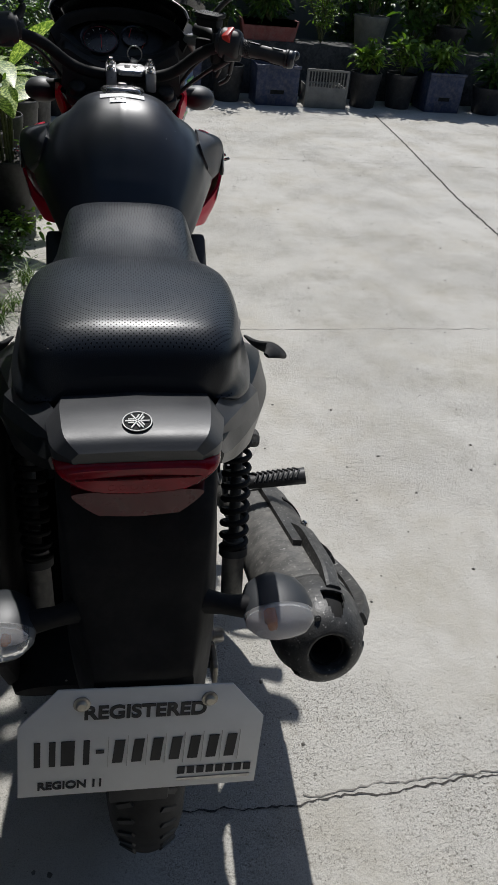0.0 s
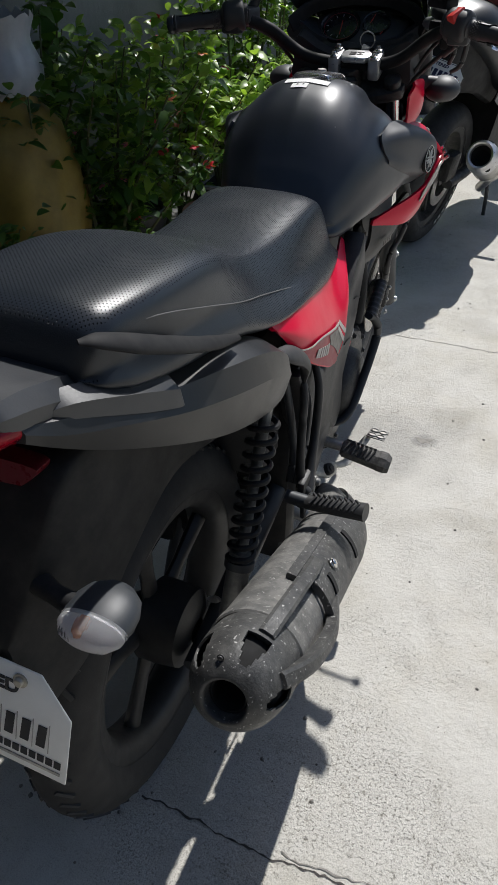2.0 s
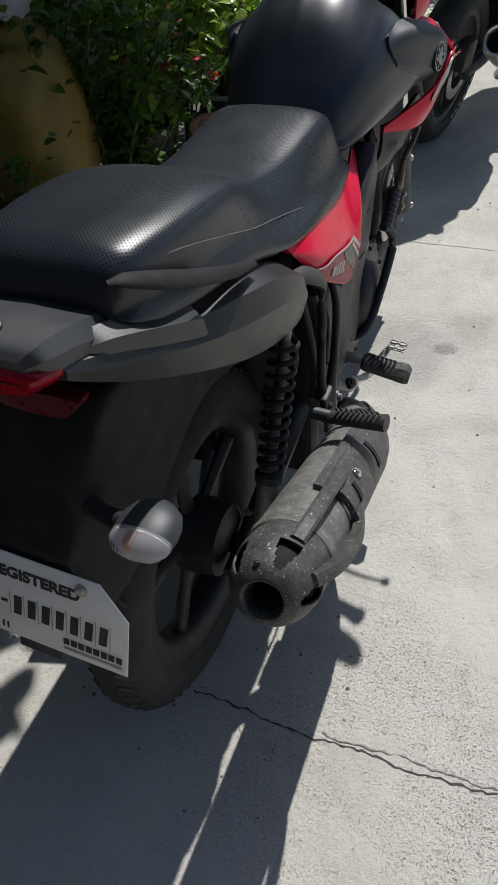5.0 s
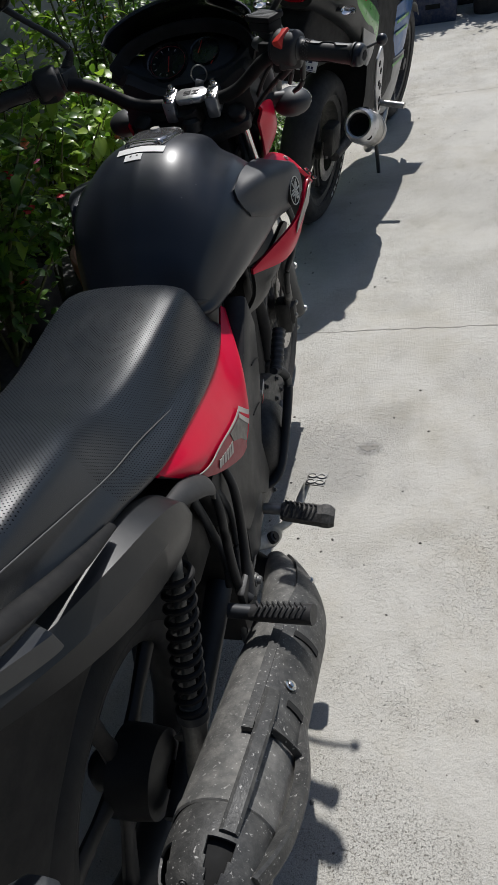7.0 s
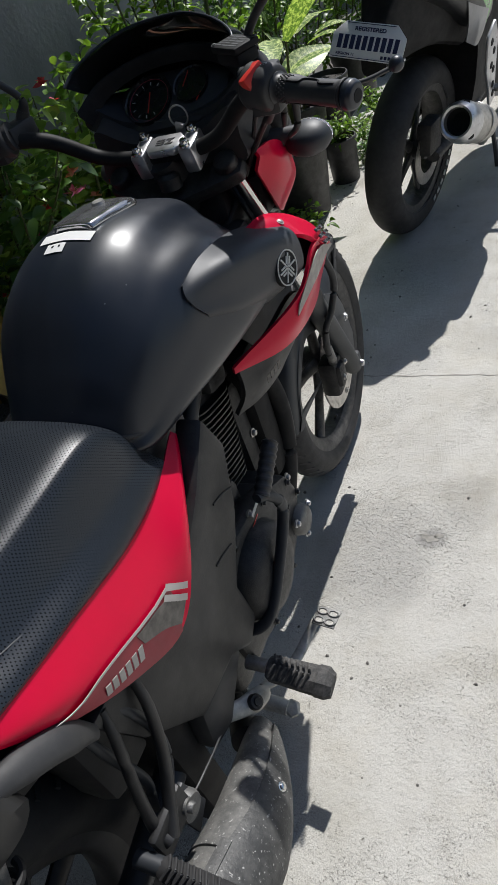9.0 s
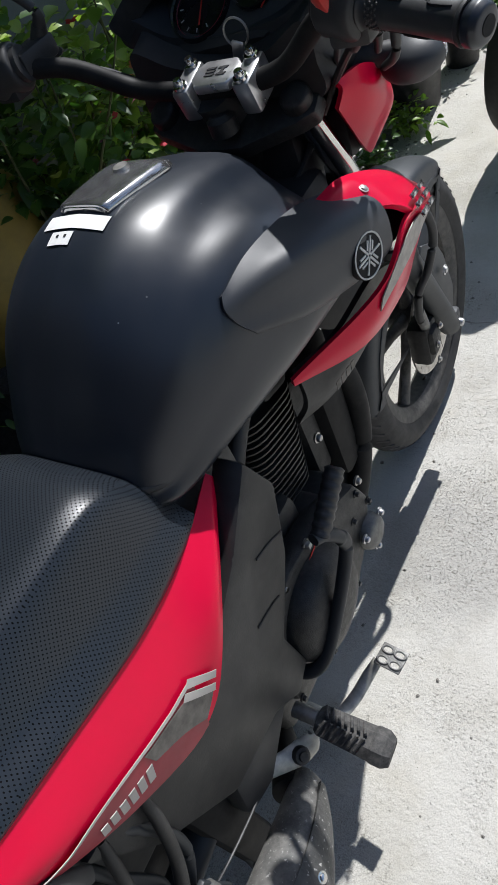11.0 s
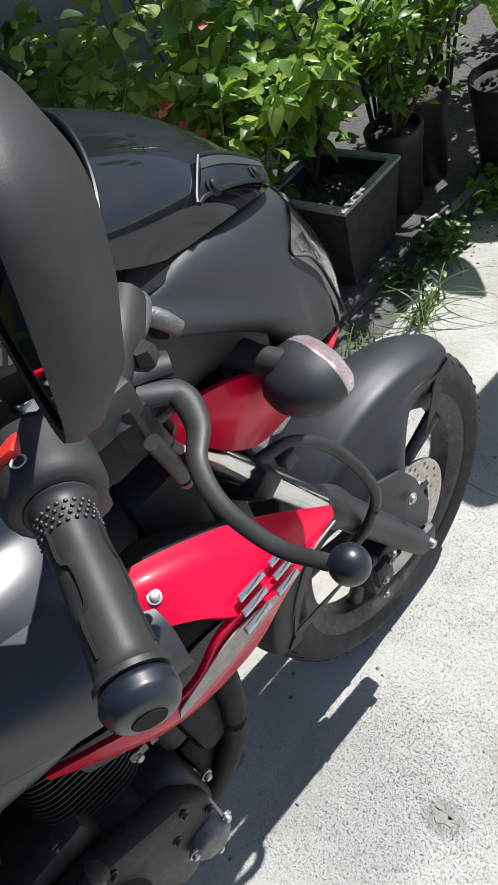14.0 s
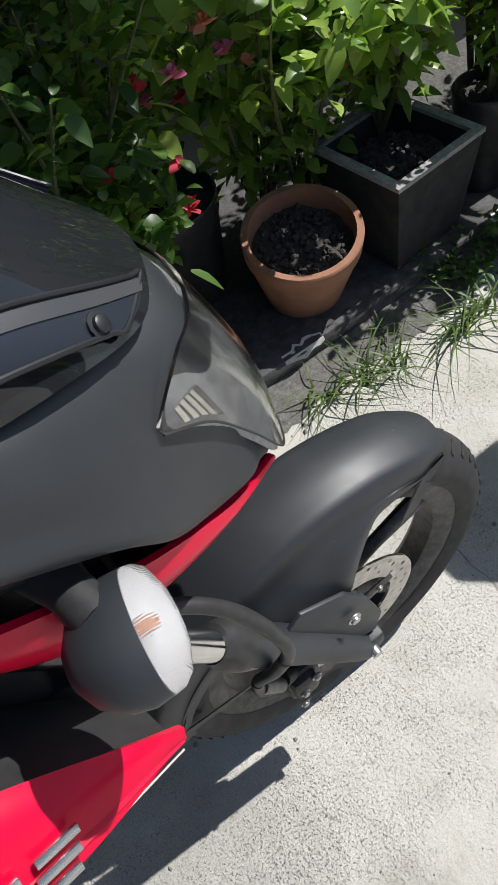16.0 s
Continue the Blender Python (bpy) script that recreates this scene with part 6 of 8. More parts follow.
part("case_print", slab([(0, 0), (0.045, 0), (0.045, 0.008), (0, 0.008)], 0.0008, 0, Matrix.Translation((0.1345, 1.355, 0.498)) @ pose(0, 0, 0, 90, 0, 96)), "print_white", cover)
part("case_print", slab([(0, 0), (0.03, 0), (0.03, 0.003), (0, 0.003)], 0.0008, 0, Matrix.Translation((0.1345, 1.345, 0.484)) @ pose(0, 0, 0, 90, 0, 96)), "switch_red", cover)
kick = part("kick_lever", tube([(0.172, 1.333, 0.573), (0.178, 1.350, 0.563), (0.187, 1.364, 0.537), (0.187, 1.362, 0.507), (0.180, 1.312, 0.442), (0.169, 1.262, 0.387), (0.148, 1.240, 0.366), (0.105, 1.234, 0.362)], [0.009, 0.0115, 0.011, 0.010, 0.0095, 0.010, 0.011, 0.012], 60, 14, 0.75), "matte", bike, "black folded kick-start lever")
part("kick_rubber", tube([(0.1745, 1.341 + 0.0026 * k, 0.565 + 0.00153 * k) for k in range(31)], [0.009] + [0.0134 if k % 4 < 2 else 0.0121 for k in range(29)] + [0.009], 120, 16), "rubber", kick, "ribbed black rubber pedal")
both("frame_rail", lambda: tube([(0.05, 1.60, 0.80), (0.055, 1.50, 0.72), (0.06, 1.40, 0.66), (0.07, 1.33, 0.60), (0.085, 1.26, 0.50), (0.09, 1.19, 0.36)], 0.013, 30, 10), "plastic", bike)
part("down_tube", tube([(0, 1.66, 0.82), (0, 1.60, 0.60), (0, 1.55, 0.40)], 0.018, 14, 12), "plastic", bike)
part("head_tube", tube([on_fork(0.53, 0), on_fork(0.76, 0)], 0.03, 6, 20), "plastic", bike)
both("air_scoop", lambda: sheet([[(0.125, 1.47, 0.72), (0.145, 1.54, 0.715), (0.16, 1.63, 0.73), (0.155, 1.70, 0.70)], [(0.120, 1.475, 0.66), (0.138, 1.54, 0.648), (0.146, 1.62, 0.65), (0.14, 1.68, 0.64)], [(0.09, 1.48, 0.61), (0.105, 1.54, 0.598), (0.118, 1.60, 0.60), (0.115, 1.655, 0.60)]], 16, 12, 0.008), "plastic", bike, "black plastic air scoop")
for k in range(4):
    part("scoop_print", slab([(0.012 * k, 0), (0.012 * k + 0.008, 0), (0.012 * k + 0.01, 0.012), (0.012 * k + 0.002, 0.012)], 0.0008, 0, Matrix.Translation((0.1525, 1.505, 0.652)) @ pose(0, 0, 0, 90, 0, 82)), "decal", bike)
part("engine_front_cover", joined(block(-0.084, 0.084, 1.555, 1.622, 0.37, 0.66, 0.018), block(-0.06, 0.06, 1.53, 1.60, 0.20, 0.40, 0.02)), "undertail", bike, "black cover ahead of the engine")
part("front_plate", moved(joined(block(-0.06, 0.06, 1.52, 1.60, 0.40, 0.62, 0.02), block(-0.05, 0.05, 1.56, 1.64, 0.46, 0.70, 0.02)), Matrix()), "engine", bike)
part("exhaust_header", tube([(0.03, 1.525, 0.64), (0.045, 1.585, 0.63), (0.072, 1.632, 0.57), (0.085, 1.632, 0.47), (0.078, 1.595, 0.35), (0.06, 1.53, 0.255), (0.045, 1.40, 0.2), (0.05, 1.22, 0.2), (0.10, 1.16, 0.23), (0.150, 1.10, 0.270)], [0.016, 0.018, 0.019, 0.019, 0.019, 0.018, 0.018, 0.018, 0.02, 0.024], 80, 18), "undertail", bike, "black exhaust header pipe")
MF, MT = Vector((0.226, 0.985, 0.322)), Vector((0.2275, 0.465, 0.532))
maxis = (MT - MF).normalized()
mside = Vector((1, 0, 0))
mup = mside.cross(maxis)
MM = Matrix(((mside.x, mup.x, maxis.x, MF.x), (mside.y, mup.y, maxis.y, MF.y), (mside.z, mup.z, maxis.z, MF.z), (0, 0, 0, 1)))
ML = (MT - MF).length
# in the muffler's own frame z runs to the tip; its upper side is the y way that points up
UPY = 1 if mup.z > 0 else -1
muf = part("muffler", moved(lathe([(0.012, -0.01), (0.03, 0.0), (0.046, 0.03), (0.056, 0.09), (0.060, 0.2), (0.0615, 0.35), (0.062, ML - 0.12), (0.0635, ML - 0.115), (0.0635, ML - 0.10), (0.061, ML - 0.098)], seg=48), MM @ Matrix.Diagonal((1, 0.96, 1, 1))), "muffler", bike, "sun-bleached black muffler with scuffs")
FRONT = [(-0.155, 0.021), (-0.11, 0.034), (-0.06, 0.044), (-0.01, 0.051), (0.04, 0.0555), (0.09, 0.0572)]


def front_ring(h, lift, a0, a1, n):
    """Places round the muffler's drawn-in front, which bends towards the engine."""
    r = float(np.interp(h, [q[0] for q in FRONT], [q[1] for q in FRONT])) + lift
    drift = -0.058 * max(0.0, (0.05 - h) / 0.2) ** 1.5
    return [MM @ Vector((drift + r * math.cos(radians(a)), UPY * r * math.sin(radians(a)), h)) for a in np.linspace(a0, a1, n)]


part("muffler_front", grid_mesh([front_ring(h, 0, 0, 352.5, 48) for h in np.linspace(-0.155, 0.09, 22)], closed=True, caps=True), "muffler", muf, "dusty drawn-in front of the muffler")
CAP = [(0.0605, ML - 0.098), (0.0625, ML - 0.078), (0.0615, ML - 0.055), (0.056, ML - 0.030), (0.046, ML - 0.012), (0.034, ML - 0.003), (0.027, ML - 0.002), (0.024, ML - 0.012), (0.022, ML - 0.035)]


def tip_cap():
    """The pierced end cap: five tapered windows through a domed shell."""
    seg, rows = 120, spline([(r, h, 0) for r, h in CAP], 33)
    bm = bmesh.new()
    vs = [[bm.verts.new((r * math.cos(2 * math.pi * k / seg), r * 0.97 * math.sin(2 * math.pi * k / seg), h)) for k in range(seg)] for r, h, _ in rows.tolist()]
    for i in range(len(rows) - 1):
        t = (i - 8) / 8
        half = 5.4 - 3.4 * t if 0 <= t < 1 else 0
        for k in range(seg):
            if half and abs(k % 24 - 11.5) < half:
                continue
            bm.faces.new((vs[i][k], vs[i][(k + 1) % seg], vs[i + 1][(k + 1) % seg], vs[i + 1][k]))
    bmesh.ops.recalc_face_normals(bm, faces=bm.faces)
    bmesh.ops.solidify(bm, geom=list(bm.faces), thickness=0.003)
    return moved(bm, MM @ pose(0, 0, 0, 0, 0, UPY * 40))


part("muffler_tip", tip_cap(), "muffler_dark", muf, "black pierced end cap")
part("tailpipe", moved(lathe([(0.055, ML - 0.09), (0.050, ML - 0.05), (0.034, ML - 0.028), (0.0225, ML - 0.014), (0.020, ML - 0.014), (0.020, ML - 0.05), (0, ML - 0.05)], seg=36), MM), "void", muf)
for a in (4.4,):
    bolt(MM @ Vector((0.047 * math.cos(a), 0.047 * math.sin(a), ML - 0.012)), maxis, 0.0045, 0.002, "muffler_dark", muf)


def guard_piece(a0, a1, h0, h1, r=0.066, thick=0.006, n=10, m=10):
    """A curved plate over the muffler between two angles (degrees from its outer side, up positive)."""
    rows = []
    for i in range(m):
        h = h0 + (h1 - h0) * i / (m - 1)
        rows.append([(r * math.cos(radians(a0 + (a1 - a0) * j / (n - 1))), UPY * r * math.sin(radians(a0 + (a1 - a0) * j / (n - 1))), h) for j in range(n)])
    return moved(panel(rows, thick), MM)


shield = part("heat_shield", guard_piece(-42, 84, 0.085, 0.345, 0.0655, 0.006, 22, 12), "muffler_dark", muf, "black heat shield with two bars")
part("shield_edge", guard_piece(78, 90, 0.085, 0.36, 0.0675, 0.009, 5, 16), "muffler_dark", shield)
part("shield_nose", panel([front_ring(h, 0.0065, 22 - 64 * f ** 0.6, 42 + 42 * f ** 0.6, 22) for h, f in ((-0.148 + 0.236 * k / 15, k / 15) for k in range(16))], 0.005), "muffler_dark", shield, "smooth pointed nose of the heat shield")
bolt(front_ring(-0.03, 0.0075, 40, 40, 1)[0], MM.to_3x3() @ Vector((0.77, 0.64 * UPY, 0)), 0.007, 0.003, "chrome", shield)


def on_muffler(r, a, h):
    """A place about the muffler: radius, degrees from its outer side, way along it."""
    return tuple(MM @ Vector((r * math.cos(radians(a)), UPY * r * math.sin(radians(a)), h)))


def shield_arm(line, width, thick):
    """A flat-topped bar that stands off the muffler along (radius, angle, way) places."""
    c = spline(line, 26)
    rows = []
    for r, a, h in c.tolist():
        w = math.degrees(width / r) / 2
        rows.append([on_muffler(r - thick, a - w, h), on_muffler(r - 0.002, a - w, h), on_muffler(r, a - w * 0.6, h), on_muffler(r, a + w * 0.6, h), on_muffler(r - 0.002, a + w, h), on_muffler(r - thick, a + w, h)])
    return grid_mesh(rows, closed=True, caps=True)


part("shield_bar", shield_arm([(0.069, 68, 0.285), (0.079, 68, 0.335), (0.079, 69, 0.40), (0.077, 70, 0.455), (0.066, 71, 0.50)], 0.022, 0.018), "muffler_dark", shield, "upper bar of the heat shield", 25)
part("shield_rail", shield_arm([(0.069, 12, 0.295), (0.080, 9, 0.345), (0.085, 9, 0.39), (0.083, 13, 0.45), (0.076, 20, 0.495), (0.063, 25, 0.525)], 0.022, 0.016), "muffler_dark", shield, "outer bar of the heat shield", 25)
part("shield_bar", shield_arm([(0.071, 66, 0.335), (0.073, 50, 0.352), (0.074, 30, 0.352), (0.074, 10, 0.345)], 0.020, 0.010), "muffler_dark", shield, smooth=25)
part("shield_slot", guard_piece(22, 48, 0.288, 0.299, 0.0682, 0.004, 10, 4), "void", shield)
part("shield_slot", guard_piece(20, 62, 0.150, 0.162, 0.0682, 0.004, 10, 4), "void", shield)
a = radians(50)
bolt(MM @ Vector((0.067 * math.cos(a), UPY * 0.067 * math.sin(a), 0.262)), MM.to_3x3() @ Vector((math.cos(a), UPY * math.sin(a), 0)), 0.0085, 0.004, "chrome", shield)
part("muffler_bracket", side_plate([(0.93, 0.46), (0.965, 0.46), (0.975, 0.38), (0.94, 0.36)], 0.165, 0.008, 0.002), "matte", bike)

for nm, inner, outer, r in (("passenger_peg", (0.195, 0.872, 0.468), (0.292, 0.862, 0.487), 0.0145), ("rider_peg", (0.176, 1.19, 0.345), (0.274, 1.19, 0.330), 0.024)):
    def peg(inner=inner, outer=outer, r=r):
        if r > 0.018:
            d = (Vector(outer) - Vector(inner)).normalized()
            m = Matrix.Translation(inner) @ d.to_track_quat("X", "Z").to_matrix().to_4x4()
            ends = [(0.0, 0.72, 0.0), (0.006, 0.9, 0.0), (0.076, 1.0, 0.0), (0.080, 1.07, 0.001), (0.094, 1.07, 0.001), (0.104, 0.80, -0.003)]
            ring = [(-0.011, 0.013), (0.011, 0.013), (0.023, 0.002), (0.021, -0.013), (0.012, -0.017), (-0.012, -0.017), (-0.021, -0.013), (-0.023, 0.002)]
            return moved(grid_mesh([[(x, y * f, z * f + up) for y, z in ring] for x, f, up in ends], closed=True, caps=True), m)
        return tube([inner, tuple((Vector(inner) * 0.6 + Vector(outer) * 0.4)), outer], [r * 0.9, r, r * 1.12], 20, 14, 0.85 if r < 0.018 else 0.6)
    pair = both(nm, peg, "peg_rubber" if r > 0.018 else "rubber", bike, "dusty rubber foot peg with chevron ribs", 25)
    for k in range(9):
        t = 0.12 + 0.09 * k
        c = Vector(inner).lerp(Vector(outer), t)
        for q in (1, -1):
            big = r > 0.018
            if big and k > 6:
                continue
            rib = moved(block(-0.0018, 0.0018, -0.012 if big else -0.009, 0.012 if big else 0.009, -0.002, 0.0035, 0.001), Matrix.Translation((c.x, c.y + q * (0.0105 if big else 0.006), c.z + (0.0105 if big else r * 0.74))) @ pose(0, 0, 0, q * (-34 if big else -24), 0, q * 32))
            part("rib", rib, "peg_rubber" if big else "rubber", pair[0], smooth=0)
    both("peg_hinge", lambda inner=inner: tube([tuple(Vector(inner) - Vector((0.035, 0, -0.002))), inner], 0.0115, 6, 12), "steel" if nm == "rider_peg" else "matte", bike)
both("peg_bracket", lambda: joined(tube([(0.158, 1.005, 0.64), (0.170, 0.993, 0.602), (0.175, 0.969, 0.539), (0.180, 0.935, 0.489), (0.188, 0.905, 0.462)], [0.006, 0.0072, 0.0075, 0.0085, 0.009], 24, 10), tube([(0.150, 0.958, 0.65), (0.160, 0.944, 0.615), (0.166, 0.92, 0.54), (0.174, 0.903, 0.480), (0.188, 0.90, 0.462)], [0.0055, 0.0068, 0.0072, 0.008, 0.009], 24, 10), block(0.172, 0.186, 0.885, 0.955, 0.435, 0.49, 0.006)), "cover", bike, "black passenger peg bracket")
bolt((0.186, 0.943, 0.452), (1, 0, 0), 0.011, 0.007, "engine_grey")
part("bracket_boss", lathe([(0, 0.184), (0.018, 0.184), (0.021, 0.178), (0.021, 0.165)], "x", (0, 0.949, 0.43), 24), "engine_grey", bike)
bolt((0.17, 0.885, 0.452), (1, 0, 0), 0.007, 0.004, "silver")
both("seat_stay", lambda: tube([(0.14, 0.96, 0.66), (0.155, 0.985, 0.58), (0.155, 0.985, 0.50), (0.15, 0.95, 0.43)], 0.0065, 24, 10), "matte", bike)
both("frame_loop", lambda: tube([(0.13, 0.93, 0.66), (0.142, 0.935, 0.58), (0.146, 0.945, 0.50), (0.146, 0.93, 0.45)], 0.0065, 24, 10), "matte", bike)
part("brake_link", tube([(0.136, 1.100, 0.342), (0.150, 1.06, 0.362), (0.158, 1.00, 0.385), (0.158, 0.955, 0.395)], 0.0019, 16, 8), "dull_grey", bike, "thin grey brake cable")
part("brake_pivot", tube([(0.134, 1.096, 0.338), (0.139, 1.112, 0.331), (0.148, 1.13, 0.318), (0.157, 1.148, 0.308), (0.165, 1.166, 0.304), (0.168, 1.176, 0.304)], [0.009, 0.013, 0.015, 0.018, 0.015, 0.006], 26, 16, 0.42, up=(0.8, 0, 0.6)), "pale_steel", bike, "pale worn brake link plate")
part("pivot_boss", moved(lathe([(0, 0.010), (0.006, 0.010), (0.007, 0.007), (0.011, 0.006), (0.0125, 0.002), (0.0125, -0.01)], seg=18), Matrix.Translation((0.163, 1.143, 0.316)) @ Vector((0.75, -0.1, 0.65)).to_track_quat("Z", "Y").to_matrix().to_4x4()), "engine", bike, "dark pivot bolt")
part("stand_foot", joined(tube([(0.02, 1.256, 0.062), (0.08, 1.256, 0.056), (0.112, 1.255, 0.052)], [0.015, 0.0155, 0.0145], 12, 16), tube([(0.108, 1.268, 0.05), (0.118, 1.258, 0.052), (0.130, 1.244, 0.05)], [0.010, 0.018, 0.009], 10, 8, 0.5)), "pale_steel", bike, "pale steel stub of the stand under the engine", 30)
part("stand_stem", tube([(0.02, 1.256, 0.060), (0.02, 1.24, 0.16), (0.02, 1.23, 0.26)], 0.013, 10, 12), "undertail", bike)
part("brake_pedal", tube([(0.160, 1.175, 0.300), (0.176, 1.210, 0.282), (0.188, 1.250, 0.274), (0.198, 1.288, 0.283), (0.207, 1.310, 0.295)], [0.009, 0.010, 0.010, 0.0095, 0.008], 30, 12, 0.55), "pale_steel", bike, "bare steel brake pedal")
for q in (0, 1):
    for w in (-1, 1):
        loop = lathe([(0.0075 + 0.0018 * math.cos(a), 0.0018 * math.sin(a)) for a in np.linspace(0, 2 * math.pi, 7)], seg=20)
        part("pedal_pad", moved(loop, Matrix.Translation((0.2165, 1.318, 0.3025)) @ pose(0, 0, 0, 0, 0, -8) @ Matrix.Translation((0.0195 * q, 0.0085 * w, 0)) @ Matrix.Diagonal((1.15, 0.72, 1, 1))), "engine_grey", bike, "open steel pedal loop")
        part("pedal_hole", moved(lathe([(0, 0.0004), (0.0062, 0.0004), (0.0066, -0.001)], seg=16), Matrix.Translation((0.2165, 1.318, 0.3018)) @ pose(0, 0, 0, 0, 0, -8) @ Matrix.Translation((0.0195 * q, 0.0085 * w, 0))), "concrete", bike)
part("pedal_rim", slab([(-0.011, -0.0175), (0.030, -0.0175), (0.030, 0.0175), (-0.011, 0.0175)], 0.003, 0.001, Matrix.Translation((0.2165, 1.318, 0.2985)) @ pose(0, 0, 0, 0, 0, -8)), "engine_grey", bike)
both("swingarm", lambda: tube([(0.085, 1.14, 0.37), (0.095, 0.95, 0.345), (0.10, 0.69, 0.305), (0.10, 0.63, 0.30)], [0.026, 0.024, 0.02, 0.018], 20, 12, 0.8), "matte", bike, "black swingarm")
both("rear_axle_nut", lambda: lathe([(0, 0.135), (0.011, 0.135), (0.013, 0.13), (0.013, 0.12), (0.018, 0.119), (0.018, 0.112)], "x", (0, 0.68, 0.305), 12), "steel", bike)
both("chain_adjuster", lambda: side_plate([(0.60, 0.29), (0.60, 0.33), (0.64, 0.335), (0.66, 0.31), (0.64, 0.285)], 0.108, 0.008, 0.002), "gold", bike)
SH_T, SH_B = Vector((0.152, 0.80, 0.70)), Vector((0.142, 0.672, 0.375))
shock = both("shock_absorber", lambda: joined(tube([tuple(SH_B), tuple(SH_B.lerp(SH_T, 0.35))], 0.017, 8, 18), tube([tuple(SH_B.lerp(SH_T, 0.3)), tuple(SH_T)], 0.0085, 6, 14)), "engine_grey", bike, "shock absorber with black coil spring")


def spring():
    axis = SH_T - SH_B
    u = axis.normalized().cross(Vector((1, 0, 0))).normalized()
    v = axis.normalized().cross(u)
    pts = [tuple(SH_B.lerp(SH_T, 0.3 + 0.62 * t) + 0.0185 * (math.cos(t * 2 * math.pi * 11) * u + math.sin(t * 2 * math.pi * 11) * v)) for t in np.linspace(0, 1, 221)]
    return tube(pts, 0.0044, 331, 8)


for one, s in zip(shock, (1, -1)):
    bm = spring()
    part("spring", moved(bm, FLIP) if s < 0 else bm, "undertail", one, "black coil spring")
both("shock_collar", lambda: tube([tuple(SH_B.lerp(SH_T, 0.28)), tuple(SH_B.lerp(SH_T, 0.315))], 0.022, 4, 20), "matte", bike)
part("centre_stand", joined(tube([(-0.10, 1.02, 0.26), (-0.13, 1.0, 0.13), (-0.15, 0.99, 0.012)], 0.012, 12, 10), tube([(0.10, 1.02, 0.26), (0.12, 1.0, 0.13), (0.13, 0.99, 0.012)], 0.012, 12, 10), tube([(-0.12, 1.01, 0.2), (0.12, 1.01, 0.2)], 0.01, 4, 8)), "matte", bike, "black centre stand")
part("battery_box", block(-0.10, 0.10, 0.92, 1.20, 0.44, 0.72, 0.02), "plastic", bike)


# ---- the second motorcycle, beyond ----
bike2 = thing("motorcycle", "black and green sport motorcycle with a wide rear tyre", "motorcycle")
bike2.matrix_basis = pose(-0.045, 3.31, 0, 0, 9, -13) @ Matrix.Scale(0.965, 4)


def sport_wheel(y, radius, rim_r, width, nm):
    hw = width / 2
    w = part(nm, lathe([(rim_r - 0.03, -hw * 0.6), (rim_r, -hw * 0.72), (rim_r - 0.02, -hw * 0.4), (rim_r - 0.03, 0), (rim_r - 0.02, hw * 0.4), (rim_r, hw * 0.72), (rim_r - 0.03, hw * 0.6), (rim_r - 0.04, 0)], "x", (0, y, radius), 60, True), "rim", bike2, "black alloy rim")
    prof = [(rim_r - 0.006 + (radius - rim_r + 0.006) * math.sin(math.pi * k / 14) ** 0.7, -hw * math.cos(math.pi * k / 14) * (0.78 if k in (0, 14) else 1)) for k in range(15)]
    part("tyre", lathe(prof, "x", (0, y, radius), 80), "tyre", w, "worn wide black tyre", smooth=60)
    for k in range(5):
        sp = tube([(0, 0.03, 0), (0, 0.12, 0), (0, rim_r - 0.03, 0)], [0.022, 0.013, 0.016], 12, 8, 0.7, up=(1, 0, 0))
        part("spoke", moved(sp, Matrix.Translation((0, y, radius)) @ Matrix.Rotation(2 * math.pi * k / 5, 4, "X")), "rim", w)
    part("hub", lathe([(0, -0.06), (0.03, -0.06), (0.035, 0), (0.03, 0.06), (0, 0.06)], "x", (0, y, radius), 24), "rim", w)
    return w


rw = sport_wheel(0.0, 0.315, 0.232, 0.145, "rear_wheel")
sport_wheel(1.39, 0.295, 0.225, 0.105, "front_wheel")
part("brake_disc", drilled_disc(0.0, 0.315, 0.066), "disc", rw, "drilled steel brake disc")
part("rim_tape", lathe([(0.226, 0.0535), (0.2335, 0.0545), (0.2345, 0.053)], "x", (0, 0, 0.315), 72), "grey_fairing", rw)
for k in range(7):
    a = radians(200 + 9 * k)
    part("sidewall_bar", moved(block(-0.001, 0.001, -0.011, 0.011, 0.236, 0.252, 0.0), Matrix.Translation((0.0675, 0, 0.315)) @ Matrix.Rotation(a, 4, "X")), "print_white", rw, smooth=0)
part("caliper", block(0.05, 0.11, -0.09, 0.02, 0.33, 0.45, 0.014), "engine", bike2, "black rear caliper")
for s in (1, -1):
    part("swingarm", tube([(s * 0.10, -0.04, 0.315), (s * 0.105, 0.2, 0.33), (s * 0.09, 0.48, 0.38)], [0.026, 0.028, 0.03], 16, 12, 0.8), "rim", bike2, "black swingarm")
m2a, m2b = Vector((0.258, -0.262, 0.545)), Vector((0.245, 0.05, 0.41))
ax2 = (m2a - m2b).normalized()
sd = Vector((1, 0, 0))
up2 = sd.cross(ax2)
MM2 = Matrix(((sd.x, up2.x, ax2.x, m2b.x), (sd.y, up2.y, ax2.y, m2b.y), (sd.z, up2.z, ax2.z, m2b.z), (0, 0, 0, 1)))
L2 = (m2a - m2b).length
muf2 = part("muffler", moved(lathe([(0.02, -0.05), (0.045, -0.02), (0.06, 0.03), (0.064, 0.12), (0.064, L2 - 0.09), (0.066, L2 - 0.085)], seg=36), MM2), "steel", bike2, "short silver muffler with a dark mouth")
part("muffler_tip", moved(lathe([(0.066, L2 - 0.085), (0.066, L2 - 0.06), (0.058, L2 - 0.01), (0.05, L2), (0.043, L2 - 0.004), (0.041, L2 - 0.05)], seg=36), MM2), "silver", muf2, "silver end cap")
